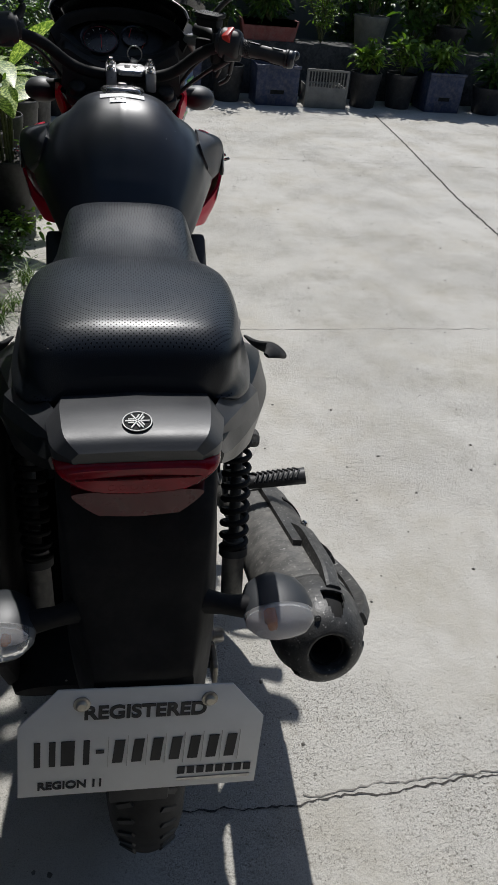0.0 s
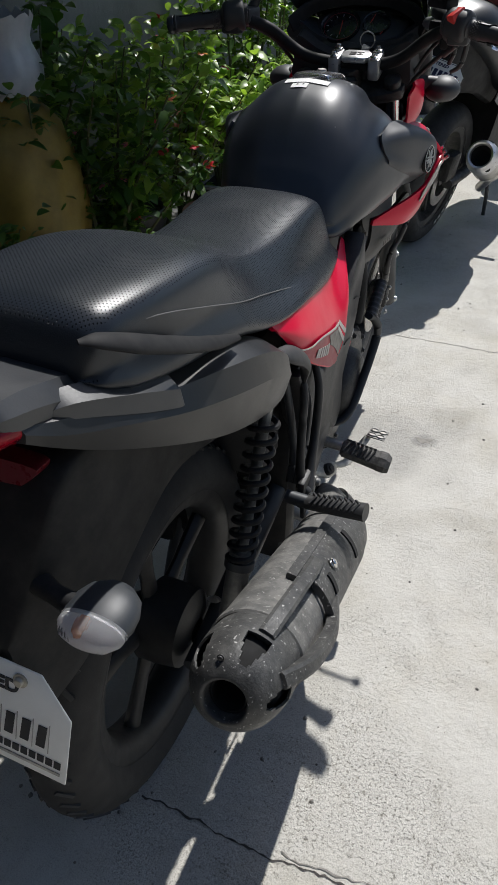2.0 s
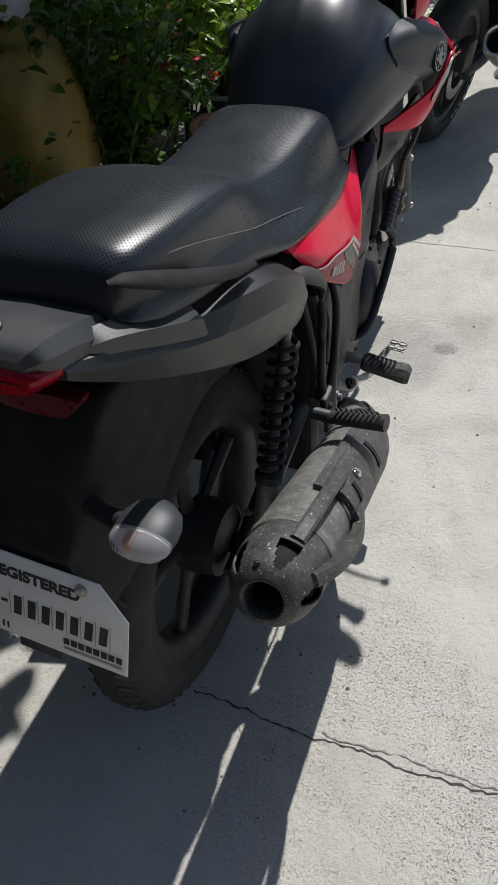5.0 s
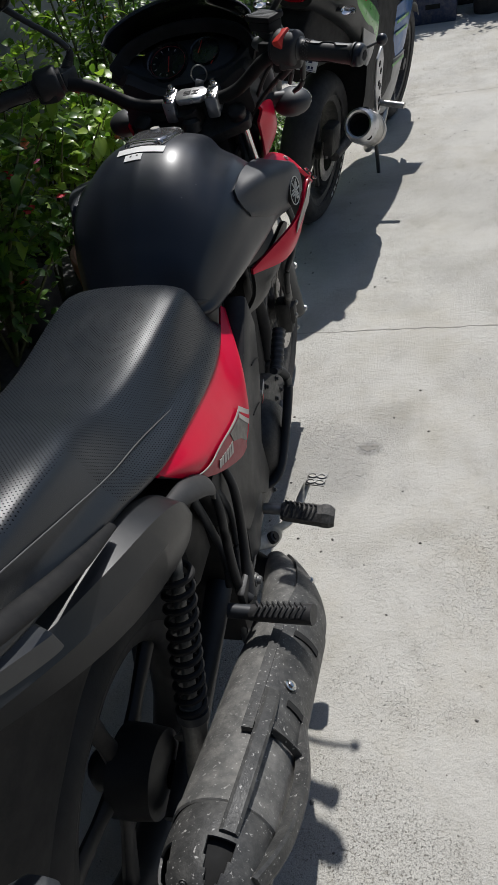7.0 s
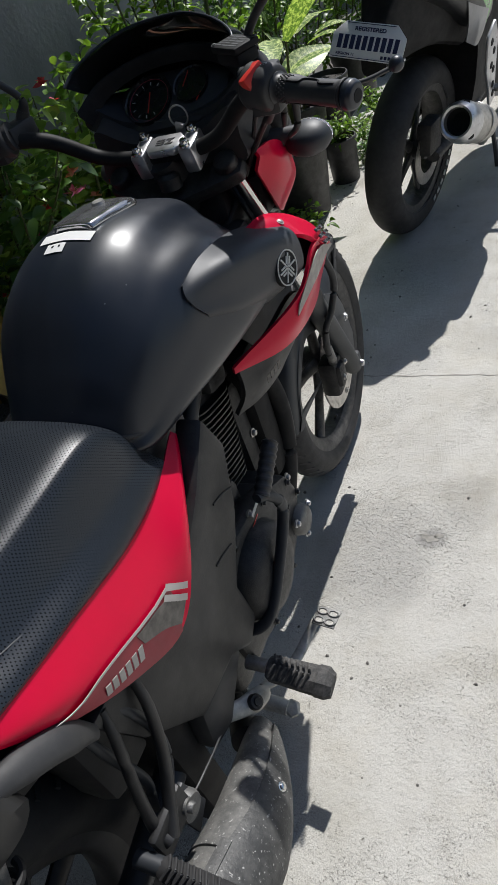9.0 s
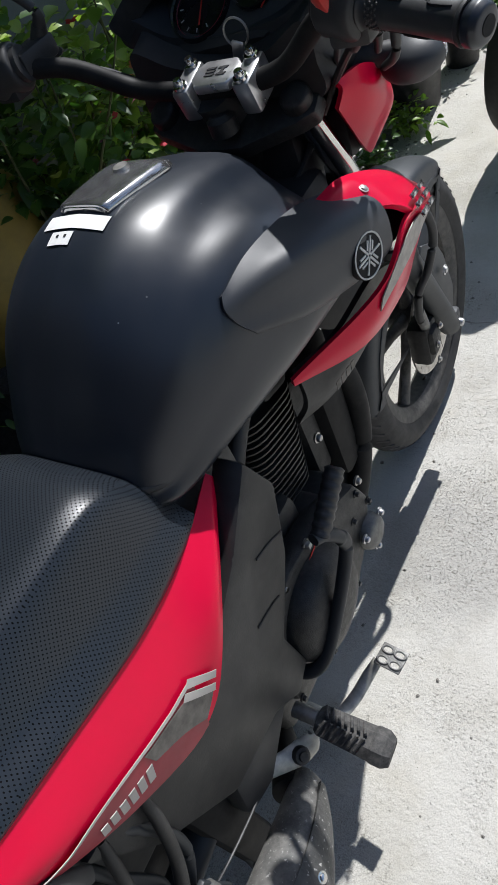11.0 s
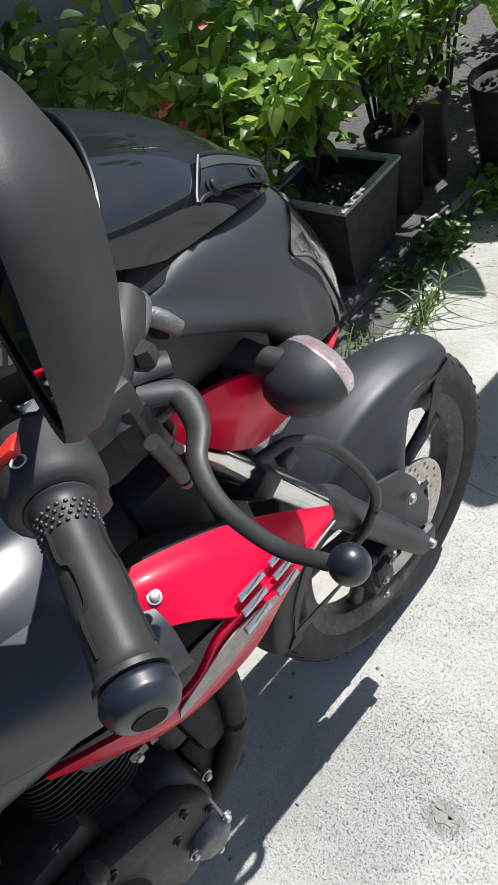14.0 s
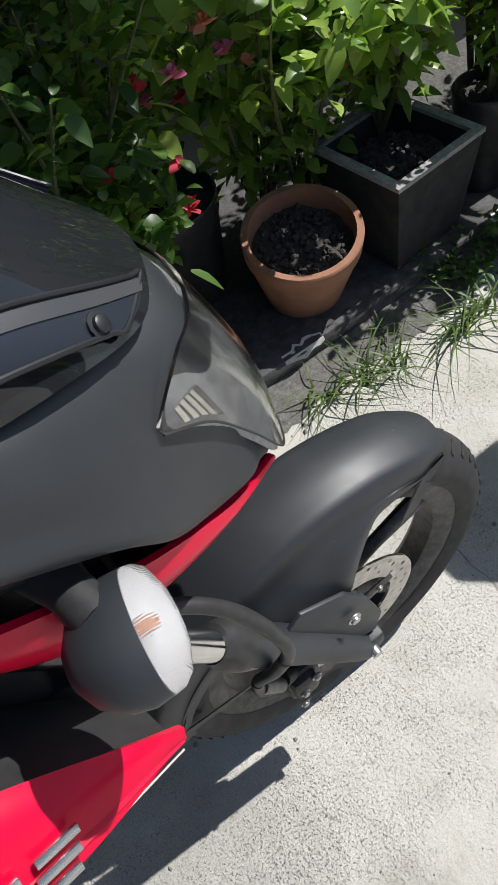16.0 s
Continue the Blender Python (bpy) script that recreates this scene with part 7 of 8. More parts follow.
part("muffler_mouth", moved(lathe([(0.043, L2 - 0.03), (0.03, L2 - 0.06), (0, L2 - 0.07)], seg=30), MM2), "void", muf2)
for k in range(3):
    a = 2.1 * k + 0.7
    part("cap_bolt", moved(lathe([(0, 0.004), (0.011, 0.003), (0.012, -0.004)], seg=14), MM2 @ Matrix.Translation((0.059 * math.cos(a), 0.059 * math.sin(a), L2 - 0.035)) @ Vector((math.cos(a), math.sin(a), 0.6)).to_track_quat("Z", "Y").to_matrix().to_4x4()), "void", muf2)
part("muffler_strap", moved(lathe([(0.0655, 0.1), (0.0675, 0.102), (0.0675, 0.125), (0.0655, 0.127)], seg=36), MM2), "steel", muf2)
part("header_pipe", tube([(0.245, 0.05, 0.41), (0.22, 0.18, 0.33), (0.14, 0.4, 0.2), (0.1, 0.8, 0.18), (0.08, 0.95, 0.35)], 0.022, 30, 12), "steel", bike2)
part("frame_bracket", side_plate([(0.14, 0.66), (0.20, 0.70), (0.24, 0.64), (0.25, 0.52), (0.27, 0.42), (0.22, 0.40), (0.19, 0.48), (0.15, 0.54)], 0.20, 0.012, 0.004), "silver", bike2, "pierced silver footrest bracket")
for q in ((0.175, 0.635), (0.205, 0.60), (0.19, 0.555), (0.215, 0.535), (0.225, 0.48), (0.235, 0.445)):
    part("bracket_hole", lathe([(0, 0.2135), (0.012, 0.2135), (0.013, 0.212)], "x", (0, q[0], q[1]), 12), "void", bike2)
part("foot_peg", tube([(0.21, 0.26, 0.455), (0.32, 0.255, 0.455)], 0.013, 6, 12), "steel", bike2, "steel foot peg")
tail2 = part("tail_unit", body([
    (-0.30, [(0, 1.00), (0.05, 0.995), (0.075, 0.97), (0.05, 0.93), (0, 0.92)]),
    (-0.18, [(0, 1.03), (0.09, 1.015), (0.14, 0.965), (0.12, 0.88), (0, 0.86)]),
    (-0.02, [(0, 1.01), (0.11, 0.99), (0.165, 0.92), (0.15, 0.80), (0, 0.78)]),
    (0.15, [(0, 0.93), (0.11, 0.92), (0.165, 0.85), (0.16, 0.70), (0, 0.70)]),
    (0.32, [(0, 0.86), (0.11, 0.85), (0.15, 0.79), (0.14, 0.66), (0, 0.66)]),
], rows=34, cols=22), "panel_black", bike2, "black tail unit and seat")
part("tail_panel", sheet([[(0.143, -0.17, 0.965), (0.168, -0.02, 0.92), (0.17, 0.15, 0.85), (0.16, 0.30, 0.78)], [(0.152, -0.12, 0.92), (0.175, 0.0, 0.855), (0.176, 0.15, 0.78), (0.165, 0.28, 0.72)], [(0.14, -0.05, 0.86), (0.165, 0.05, 0.79), (0.17, 0.15, 0.715), (0.16, 0.25, 0.67)]], 16, 10, 0.005), "green_fairing", bike2, "green and grey tail panel")
part("tail_panel_lower", sheet([[(0.172, 0.02, 0.80), (0.178, 0.12, 0.76), (0.17, 0.24, 0.72)], [(0.165, 0.06, 0.73), (0.172, 0.14, 0.69), (0.165, 0.22, 0.66)], [(0.15, 0.09, 0.66), (0.16, 0.15, 0.63), (0.155, 0.2, 0.62)]], 10, 8, 0.005), "grey_fairing", bike2)
part("tail_light", body([(-0.31, [(0, 0.975), (0.03, 0.972), (0.045, 0.962), (0.03, 0.945), (0, 0.942)]), (-0.28, [(0, 0.985), (0.04, 0.982), (0.06, 0.965), (0.04, 0.94), (0, 0.935)])], rows=6, cols=14), "red_lens", bike2)
part("undertail", body([
    (-0.32, [(0, 0.84), (0.03, 0.84), (0.04, 0.82), (0.04, 0.70), (0, 0.69)]),
    (-0.24, [(0, 0.93), (0.05, 0.93), (0.07, 0.90), (0.06, 0.72), (0, 0.71)]),
    (-0.05, [(0, 0.88), (0.09, 0.88), (0.11, 0.84), (0.09, 0.70), (0, 0.72)]),
    (0.2, [(0, 0.80), (0.10, 0.80), (0.12, 0.76), (0.10, 0.62), (0, 0.64)]),
], rows=20, cols=16), "undertail", bike2, "black plate hanger")
for s in (1, -1):
    ind = part("indicator", moved(lathe([(0, -0.03), (0.012, -0.025), (0.018, 0), (0.012, 0.03), (0, 0.04)], "y", seg=16), Matrix.Translation((0.17 * s, -0.20, 0.905)) @ Matrix.Diagonal((1.6, 1, 0.8, 1))), "clear", bike2, "clear indicator")
    part("indicator_stalk", tube([(0.09 * s, -0.19, 0.90), (0.15 * s, -0.195, 0.905)], 0.007, 4, 8), "rubber", bike2)
p2m = Matrix.Translation((-0.004, -0.345, 0.796)) @ pose(0, 0, 0, 60, 4, 0) @ Matrix.Diagonal((1.02, 0.80, 1, 1))
plate2 = part("number_plate", slab(PLATE, 0.002, 0.0006, p2m), "white", bike2, "white temporary number plate with black print")
lettering("REGISTERED", 0.0185, p2m @ pose(0, 0.040, 0.0024), "blue_ink", plate2, bold=0.0006)
lettering("REGION 11", 0.0125, p2m @ pose(-0.068, -0.048, 0.0024), "blue_ink", plate2, bold=0.0003)
for k in range(10):
    part("print_bar", slab([(-0.10 + 0.0205 * k, -0.03), (-0.086 + 0.0205 * k, -0.03), (-0.085 + 0.0205 * k, 0.018), (-0.099 + 0.0205 * k, 0.018)], 0.0008, 0, p2m @ pose(0, 0, 0.0022)), "blue_ink", plate2)
for k in range(5):
    part("print_bar", slab([(0.05 + 0.012 * k, -0.054), (0.058 + 0.012 * k, -0.054), (0.058 + 0.012 * k, -0.043), (0.05 + 0.012 * k, -0.043)], 0.0008, 0, p2m @ pose(0, 0, 0.0022)), "blue_ink", plate2)
for x0, x1, y0, y1 in ((-0.115, 0.115, -0.0605, -0.058), (-0.078, 0.078, 0.0575, 0.06)):
    part("print_line", slab([(x0, y0), (x1, y0), (x1, y1), (x0, y1)], 0.0008, 0, p2m @ pose(0, 0, 0.0022)), "blue_ink", plate2)
part("main_body", body([
    (0.25, [(0, 0.84), (0.10, 0.83), (0.13, 0.74), (0.13, 0.40), (0, 0.34)]),
    (0.45, [(0, 0.88), (0.11, 0.86), (0.13, 0.76), (0.12, 0.36), (0, 0.25)]),
    (0.75, [(0, 0.92), (0.12, 0.88), (0.13, 0.76), (0.13, 0.38), (0, 0.24)]),
    (1.0, [(0, 0.90), (0.10, 0.88), (0.12, 0.76), (0.12, 0.45), (0, 0.3)]),
], rows=26, cols=20), "undertail", bike2, "black engine and tank")
part("fairing", sheet([[(0.105, 0.58, 0.68), (0.130, 0.72, 0.72), (0.140, 0.9, 0.74), (0.095, 1.15, 0.80)], [(0.110, 0.58, 0.58), (0.140, 0.72, 0.60), (0.150, 0.9, 0.62), (0.115, 1.15, 0.68)], [(0.105, 0.60, 0.48), (0.135, 0.74, 0.49), (0.145, 0.9, 0.50), (0.115, 1.1, 0.55)]], 18, 12, 0.006), "blue_fairing", bike2, "blue fairing with green edging")
part("fairing_lower", sheet([[(0.100, 0.60, 0.50), (0.140, 0.74, 0.50), (0.155, 0.9, 0.50)], [(0.085, 0.66, 0.36), (0.125, 0.76, 0.34), (0.135, 0.88, 0.34)], [(0.065, 0.72, 0.24), (0.095, 0.8, 0.22), (0.105, 0.88, 0.22)]], 12, 10, 0.006), "grey_fairing", bike2, "pale grey lower fairing")
for q in (0.465, 0.60, 0.65):
    part("fairing_stripe", sheet([[(0.147, 0.70, q + 0.02), (0.154, 0.8, q + 0.02), (0.157, 0.88, q + 0.02)], [(0.149, 0.70, q + 0.008), (0.155, 0.8, q + 0.008), (0.159, 0.88, q + 0.008)]], 8, 3, 0.002), "green_fairing", bike2)
part("side_stand", tube([(0.13, 0.46, 0.30), (0.16, 0.50, 0.15), (0.18, 0.53, 0.008)], 0.01, 10, 8), "matte", bike2, "black stand leg")
part("screen", sheet([[(-0.12, 1.2, 0.98), (0, 1.22, 1.04), (0.12, 1.2, 0.98)], [(-0.15, 1.28, 0.9), (0, 1.33, 0.95), (0.15, 1.28, 0.9)]], 12, 6, 0.004), "smoke", bike2)
part("front_guard", moved(panel([[(x, 1.39 + r * math.cos(radians(a)), 0.295 + r * math.sin(radians(a))) for x, r in ((-0.06, 0.30), (-0.05, 0.32), (0, 0.33), (0.05, 0.32), (0.06, 0.30))] for a in range(40, 150, 8)], 0.003), Matrix()), "tank", bike2)


def draped():
    """A cloth that lies over the top of the tail and hangs down its side in soft folds."""
    top = [(v.co.x, v.co.y, v.co.z) for v in tail2.data.vertices]
    rows = []
    for i in range(26):
        u = i / 25
        row = []
        for j in range(22):
            v = j / 21
            x, y = 0.01 + 0.165 * u, -0.13 + 0.19 * v + 0.05 * u
            near = sorted(((p[0] - x) ** 2 + (p[1] - y) ** 2, -p[2]) for p in top if p[2] > 0.86)[:5]
            z = -min(q[1] for q in near) + 0.012 - 0.10 * max(0.0, u - 0.72)
            row.append((x + 0.005 * math.sin(13 * v) * u + 0.016 * u, y, z + 0.003 * math.sin(9 * u + 7 * v) + 0.002 * math.sin(21 * v + 3 * u)))
        rows.append(row)
    for _ in range(5):
        for i in range(1, 25):
            for j in range(1, 21):
                x, y, z = rows[i][j]
                rows[i][j] = (x, y, max(z - 0.002, (rows[i - 1][j][2] + rows[i + 1][j][2] + rows[i][j - 1][2] + rows[i][j + 1][2]) / 4))
    return panel(rows, 0.003)


tagged(part("cloth", moved(draped(), bike2.matrix_basis.copy()), "pink_cloth"), "faded red cloth draped over the motorcycle's seat", "cloth")


# ---- yard details ----
def crack_mesh(points, width, z=0.0012):
    """A ragged ribbon along a jittered line."""
    bm = bmesh.new()
    rng = random.Random(5)
    left, right = [], []
    for i, (x, y) in enumerate(points):
        w = width * (0.35 + 1.0 * rng.random())
        left.append(bm.verts.new((x + rng.uniform(-1, 1) * width * 0.4, y + w, z)))
        right.append(bm.verts.new((x + rng.uniform(-1, 1) * width * 0.4, y - w, z)))
    for a, b, c, d in zip(left, left[1:], right[1:], right):
        bm.faces.new((a, d, c, b))
    return bm


rng = random.Random(11)
pts, y = [], 0.545
for i in range(330):
    x = -0.4 + i * 0.0085
    y += rng.uniform(-1, 1) * 0.0036 + (0.54 - y) * 0.06
    pts.append((x, y))
tagged(part("crack", crack_mesh(pts[50:], 0.0016), "crack", smooth=0), "dark ragged crack across the concrete", "crack", kind="structure")
pts2, y = [], 0.54
for i in range(160):
    x = 0.28 + i * 0.0085
    y += rng.uniform(-1, 1) * 0.004 + (0.541 - y) * 0.08
    pts2.append((x, y + 0.004))
tagged(part("crack", crack_mesh(pts2, 0.0013, 0.0016), "pebble", smooth=0), "chipped edge along the crack", "crack", kind="structure")
for yy, seed in ((2.34, 3), (4.9, 4)):
    r2 = random.Random(seed)
    tagged(part("joint", crack_mesh([(-0.6 + 0.03 * i, yy + r2.uniform(-1, 1) * 0.004) for i in range(220)], 0.002, 0.0009), "joint", smooth=0), "worn straight joint between concrete bays", "joint", kind="structure")
r2 = random.Random(8)
side = []
for i in range(240):
    t = i / 239
    side.append((float(np.interp(6.6 - 4.4 * t, (2.2, 3.48, 4.17, 5.48, 6.59), (2.02, 2.07, 2.11, 2.246, 2.337))) + r2.uniform(-1, 1) * 0.006, 6.6 - 4.4 * t))


def ribbon_along(points, width, z):
    bm = bmesh.new()
    a = [bm.verts.new((x - width, y, z)) for x, y in points]
    b = [bm.verts.new((x + width, y, z)) for x, y in points]
    for p, q, r, s in zip(a, a[1:], b[1:], b):
        bm.faces.new((p, s, r, q))
    bmesh.ops.recalc_face_normals(bm, faces=bm.faces)
    return bm


tagged(part("joint", ribbon_along(side, 0.007, 0.0012), "crack", smooth=0), "wandering joint along the concrete yard", "joint", kind="structure")


def scatter_grit(count, seed, x0, x1, y0, y1, low, high):
    """Loose grit and small stones on the concrete, all in one mesh."""
    r = random.Random(seed)
    verts, faces = [], []
    base = [(1, 0, 0), (0.3, 0.95, 0), (-0.8, 0.58, 0), (-0.8, -0.58, 0), (0.3, -0.95, 0), (0.1, 0, 0.8)]
    for _ in range(count):
        s = low + (high - low) * r.random() ** 4
        x, y, a = r.uniform(x0, x1), r.uniform(y0, y1), r.uniform(0, 6.28)
        k = len(verts)
        for u, v, w in base:
            u, v = u * r.uniform(0.6, 1.3), v * r.uniform(0.6, 1.3)
            verts.append((x + s * (u * math.cos(a) - v * math.sin(a)), y + s * (u * math.sin(a) + v * math.cos(a)), 0.0002 + s * w))
        faces += [(k + i, k + (i + 1) % 5, k + 5) for i in range(5)]
    bm = bmesh.new()
    vs = [bm.verts.new(v) for v in verts]
    for f in faces:
        bm.faces.new([vs[i] for i in f])
    return bm


tagged(part("grit", scatter_grit(2600, 21, -0.5, 2.6, 0.3, 6.4, 0.0008, 0.006), "pebble", smooth=0), "scattered grit and small stones", "grit", kind="stuff")
tagged(part("grit", scatter_grit(1500, 22, -0.58, -0.40, 1.8, 4.6, 0.001, 0.008), "pebble", smooth=0), "gravel along the edge of the bed", "grit", kind="stuff")


def pit_mesh():
    """A small ragged chip out of the surface: a dark floor with crumbs about it."""
    r = random.Random(2)
    bm = scatter_grit(46, 31, 0.262, 0.34, 1.705, 1.775, 0.0008, 0.003)
    for cx, cy, s in ((0.296, 1.738, 0.015), (0.312, 1.747, 0.009), (0.283, 1.747, 0.006)):
        ring = [bm.verts.new((cx + 1.35 * s * r.uniform(0.55, 1.15) * math.cos(a), cy + 0.8 * s * r.uniform(0.55, 1.15) * math.sin(a), 0.0011)) for a in np.linspace(0, 2 * math.pi, 17, endpoint=False)]
        bm.faces.new(ring)
    return bm


tagged(part("broken_patch", pit_mesh(), "joint", smooth=0), "small broken patch in the concrete", "patch", kind="stuff")

# ---- planting bed along the wall ----
curb = tagged(part("kerb", block(-1.378, -0.592, -1.2, 3.22, 0.0, 0.055, 0.012), "curb"), "low dark concrete kerb along the wall with flaking white edge", "kerb", kind="structure")
r3 = random.Random(9)
bm = bmesh.new()
yy = 1.2
while yy < 3.2:
    ln = r3.uniform(0.03, 0.16)
    if r3.random() < 0.68:
        n = 9
        taper = [math.sin(math.pi * (i + 0.4) / (n - 0.2)) ** 0.6 for i in range(n)]
        top = [bm.verts.new((-0.604 - r3.uniform(0.004, 0.020) * w, yy + ln * i / (n - 1), 0.0572)) for i, w in enumerate(taper)]
        edge = [bm.verts.new((-0.594, yy + ln * i / (n - 1), 0.0505)) for i in range(n)]
        low = [bm.verts.new((-0.5895, yy + ln * i / (n - 1), 0.044 - r3.uniform(0.002, 0.022) * w)) for i, w in enumerate(taper)]
        for a, b in ((top, edge), (edge, low)):
            for i in range(n - 1):
                bm.faces.new((a[i], b[i], b[i + 1], a[i + 1]))
    yy += ln + r3.uniform(0.01, 0.07)
tagged(part("white_paint", bm, "paint_white", curb, "flaking white paint along the kerb"), kind="stuff")


def dirt_strip():
    """Trodden earth and gravel between the kerb and the concrete, with a ragged edge; dark partly for the planting's
    shade.
    """
    r = random.Random(17)
    rows = []
    for i in range(90):
        y = 1.6 + 1.75 * i / 89
        w = 0.10 + 0.035 * math.sin(3.1 * y + 1) + 0.02 * math.sin(9.7 * y) + r.uniform(-0.012, 0.012)
        rows.append([(-0.595 + w * q, y + r.uniform(-0.004, 0.004), 0.0015 + 0.010 * (1 - q) * (0.6 + 0.4 * r.random())) for q in (0, 0.25, 0.5, 0.75, 1.0)])
    return grid_mesh(rows)


# Dark earth in place of concrete; its tone also stands in for shade
tagged(part("planting_bed", block(-1.378, -0.64, 3.225, 7.3, -0.05, 0.006, 0.002), "dirt"), "bare earth bed along the wall, dark partly for shade", "soil", kind="structure")
tagged(part("dirt", dirt_strip(), "dirt", smooth=0), "earth and gravel along the kerb, dark partly for plant shade", "soil", kind="structure")


def heap(cx, cy, z, rx, ry, seed, lumps=70, size=0.011):
    """A bed of crumbly soil: a domed surface with lumps on it."""
    r = random.Random(seed)
    rows = []
    for i in range(8):
        q = i / 7
        rows.append([(cx + rx * q * math.cos(a), cy + ry * q * math.sin(a), z + 0.012 * (1 - q) + r.uniform(-1, 1) * 0.005) for a in np.linspace(0, 2 * math.pi, 26, endpoint=False)])
    bm = grid_mesh(rows, closed=True)
    for _ in range(lumps):
        a, q = r.uniform(0, 6.28), math.sqrt(r.random()) * 0.92
        s = size * r.uniform(0.35, 1.0)
        lump = bmesh.new()
        bmesh.ops.create_icosphere(lump, subdivisions=1, radius=s)
        for v in lump.verts:
            v.co *= r.uniform(0.65, 1.2)
        bm = joined(bm, moved(lump, Matrix.Translation((cx + rx * q * math.cos(a), cy + ry * q * math.sin(a), z + 0.012 * (1 - q) + s * 0.4))))
    return bm


def round_pot(name, label, r_top, r_bot, h, material, at, lip=0.012, soil_drop=0.04, group="", seed=1, lumps=40):
    root = thing(name, label, "plant pot", at, group)
    part("pot", lathe([(0, 0), (r_bot, 0), (r_bot + 0.004, 0.006), (r_top - 0.004, h - 0.05), (r_top, h - 0.045), (r_top + 0.003, h - 0.004), (r_top, h), (r_top - lip, h), (r_top - lip - 0.002, h - 0.05), (r_bot, h * 0.5)], seg=44), material, root)
    tagged(part("soil", heap(0, 0, h - soil_drop, r_top - lip, r_top - lip, seed, lumps), "soil", root, "crumbly dark soil"), kind="stuff")
    return root


clay = round_pot("clay_pot", "terracotta pot with crumbly dark soil on the kerb", 0.138, 0.09, 0.225, "terracotta", (-0.762, 2.556, 0.055), 0.014, 0.055, seed=3, lumps=260)
clay.matrix_basis = clay.matrix_basis @ pose(0.01, 0, -0.004, 3, 12, 0)


def box_planter():
    """A flared square planter with a pale worn rim."""
    root = thing("box_planter", "dark square concrete planter with a worn white rim", "planter", (-0.75, 2.865, 0.055), turn=4)
    def ring(hx, hy, z):
        return [(-hx, -hy, z), (hx, -hy, z), (hx, hy, z), (-hx, hy, z)]
    bm = grid_mesh([ring(0.112, 0.11, 0), ring(0.142, 0.138, 0.255), ring(0.144, 0.14, 0.262), ring(0.124, 0.12, 0.262), ring(0.118, 0.115, 0.15)], closed=True)
    part("box", bm, "planter", root, smooth=30)
    rim = grid_mesh([ring(0.1452, 0.1412, 0.254), ring(0.1456, 0.1416, 0.2655), ring(0.1226, 0.1186, 0.2655), ring(0.1222, 0.1182, 0.256)], closed=True)
    part("rim", rim, "worn_rim", root, "worn white painted rim", smooth=30)
    tagged(part("soil", heap(0, 0, 0.205, 0.122, 0.118, 7, 200), "soil", root, "crumbly dark soil"), kind="stuff")
    return root


box_planter()
round_pot("bucket_pot", "black plastic bucket pot with a broad-leaved plant", 0.142, 0.105, 0.31, "black_pot", (-0.55, 3.53, 0), 0.006, 0.03, seed=4)
round_pot("nursery_pot", "small black nursery pot with bright seedlings", 0.075, 0.06, 0.2, "black_pot", (-0.445, 3.84, 0), 0.004, 0.02, seed=5)
for i, (x, y, r, h) in enumerate(((-0.74, 3.16, 0.085, 0.26), (-0.82, 3.40, 0.10, 0.30), (-0.98, 2.35, 0.13, 0.28), (-0.95, 1.75, 0.12, 0.26), (-0.85, 1.35, 0.11, 0.22), (-0.86, 0.95, 0.12, 0.25), (-0.72, 4.15, 0.13, 0.28), (-0.70, 4.55, 0.12, 0.28), (-0.66, 5.0, 0.13, 0.28), (-0.62, 5.5, 0.14, 0.3), (-0.5, 6.0, 0.14, 0.3), (-0.3, 6.4, 0.15, 0.3))):
    round_pot("nursery_pot", "black plastic nursery pot in the planted row", r, r * 0.75, h, "black_pot", (x, y, 0.055 if x < -0.67 and y < 3.2 else 0.0), 0.005, 0.03, "pots along the wall", 40 + i, 12)


# ---- plants ----
def leaf_mesh(spots, leaf_len, leaf_wid, seed, droop=0.4, fold=0.25, segs=4):
    """Many leaves in one mesh: each a folded, pointed blade. spots: (place, outward way, scale)."""
    r = random.Random(seed)
    verts, faces = [], []
    for p, way, sc in spots:
        d = Vector(way).normalized()
        d = (d + Vector((r.uniform(-0.5, 0.5), r.uniform(-0.5, 0.5), r.uniform(-0.45, 0.3)))).normalized()
        s = d.cross(Vector((0, 0, 1)))
        s = s.normalized() if s.length > 0.05 else Vector((1, 0, 0))
        u = s.cross(d)
        roll = r.uniform(-0.7, 0.7)
        s, u = s * math.cos(roll) + u * math.sin(roll), u * math.cos(roll) - s * math.sin(roll)
        ln, wd = leaf_len * sc * r.uniform(0.7, 1.25), leaf_wid * sc * r.uniform(0.8, 1.2)
        k = len(verts)
        for i in range(segs + 1):
            t = i / segs
            w = wd * math.sin(math.pi * min(1, t * 0.92 + 0.06)) ** 0.8 * (1 - 0.35 * t)
            c = Vector(p) + d * ln * t - Vector((0, 0, 1)) * droop * ln * t * t
            verts += [tuple(c - s * w * 0.5 + u * fold * w * 0.5), tuple(c), tuple(c + s * w * 0.5 + u * fold * w * 0.5)]
        for i in range(segs):
            a = k + 3 * i
            faces += [(a, a + 1, a + 4, a + 3), (a + 1, a + 2, a + 5, a + 4)]
    me = bpy.data.meshes.new("leaves")
    me.from_pydata(verts, [], faces)
    bm = bmesh.new()
    bm.from_mesh(me)
    bpy.data.meshes.remove(me)
    return bm


BUSHES = []


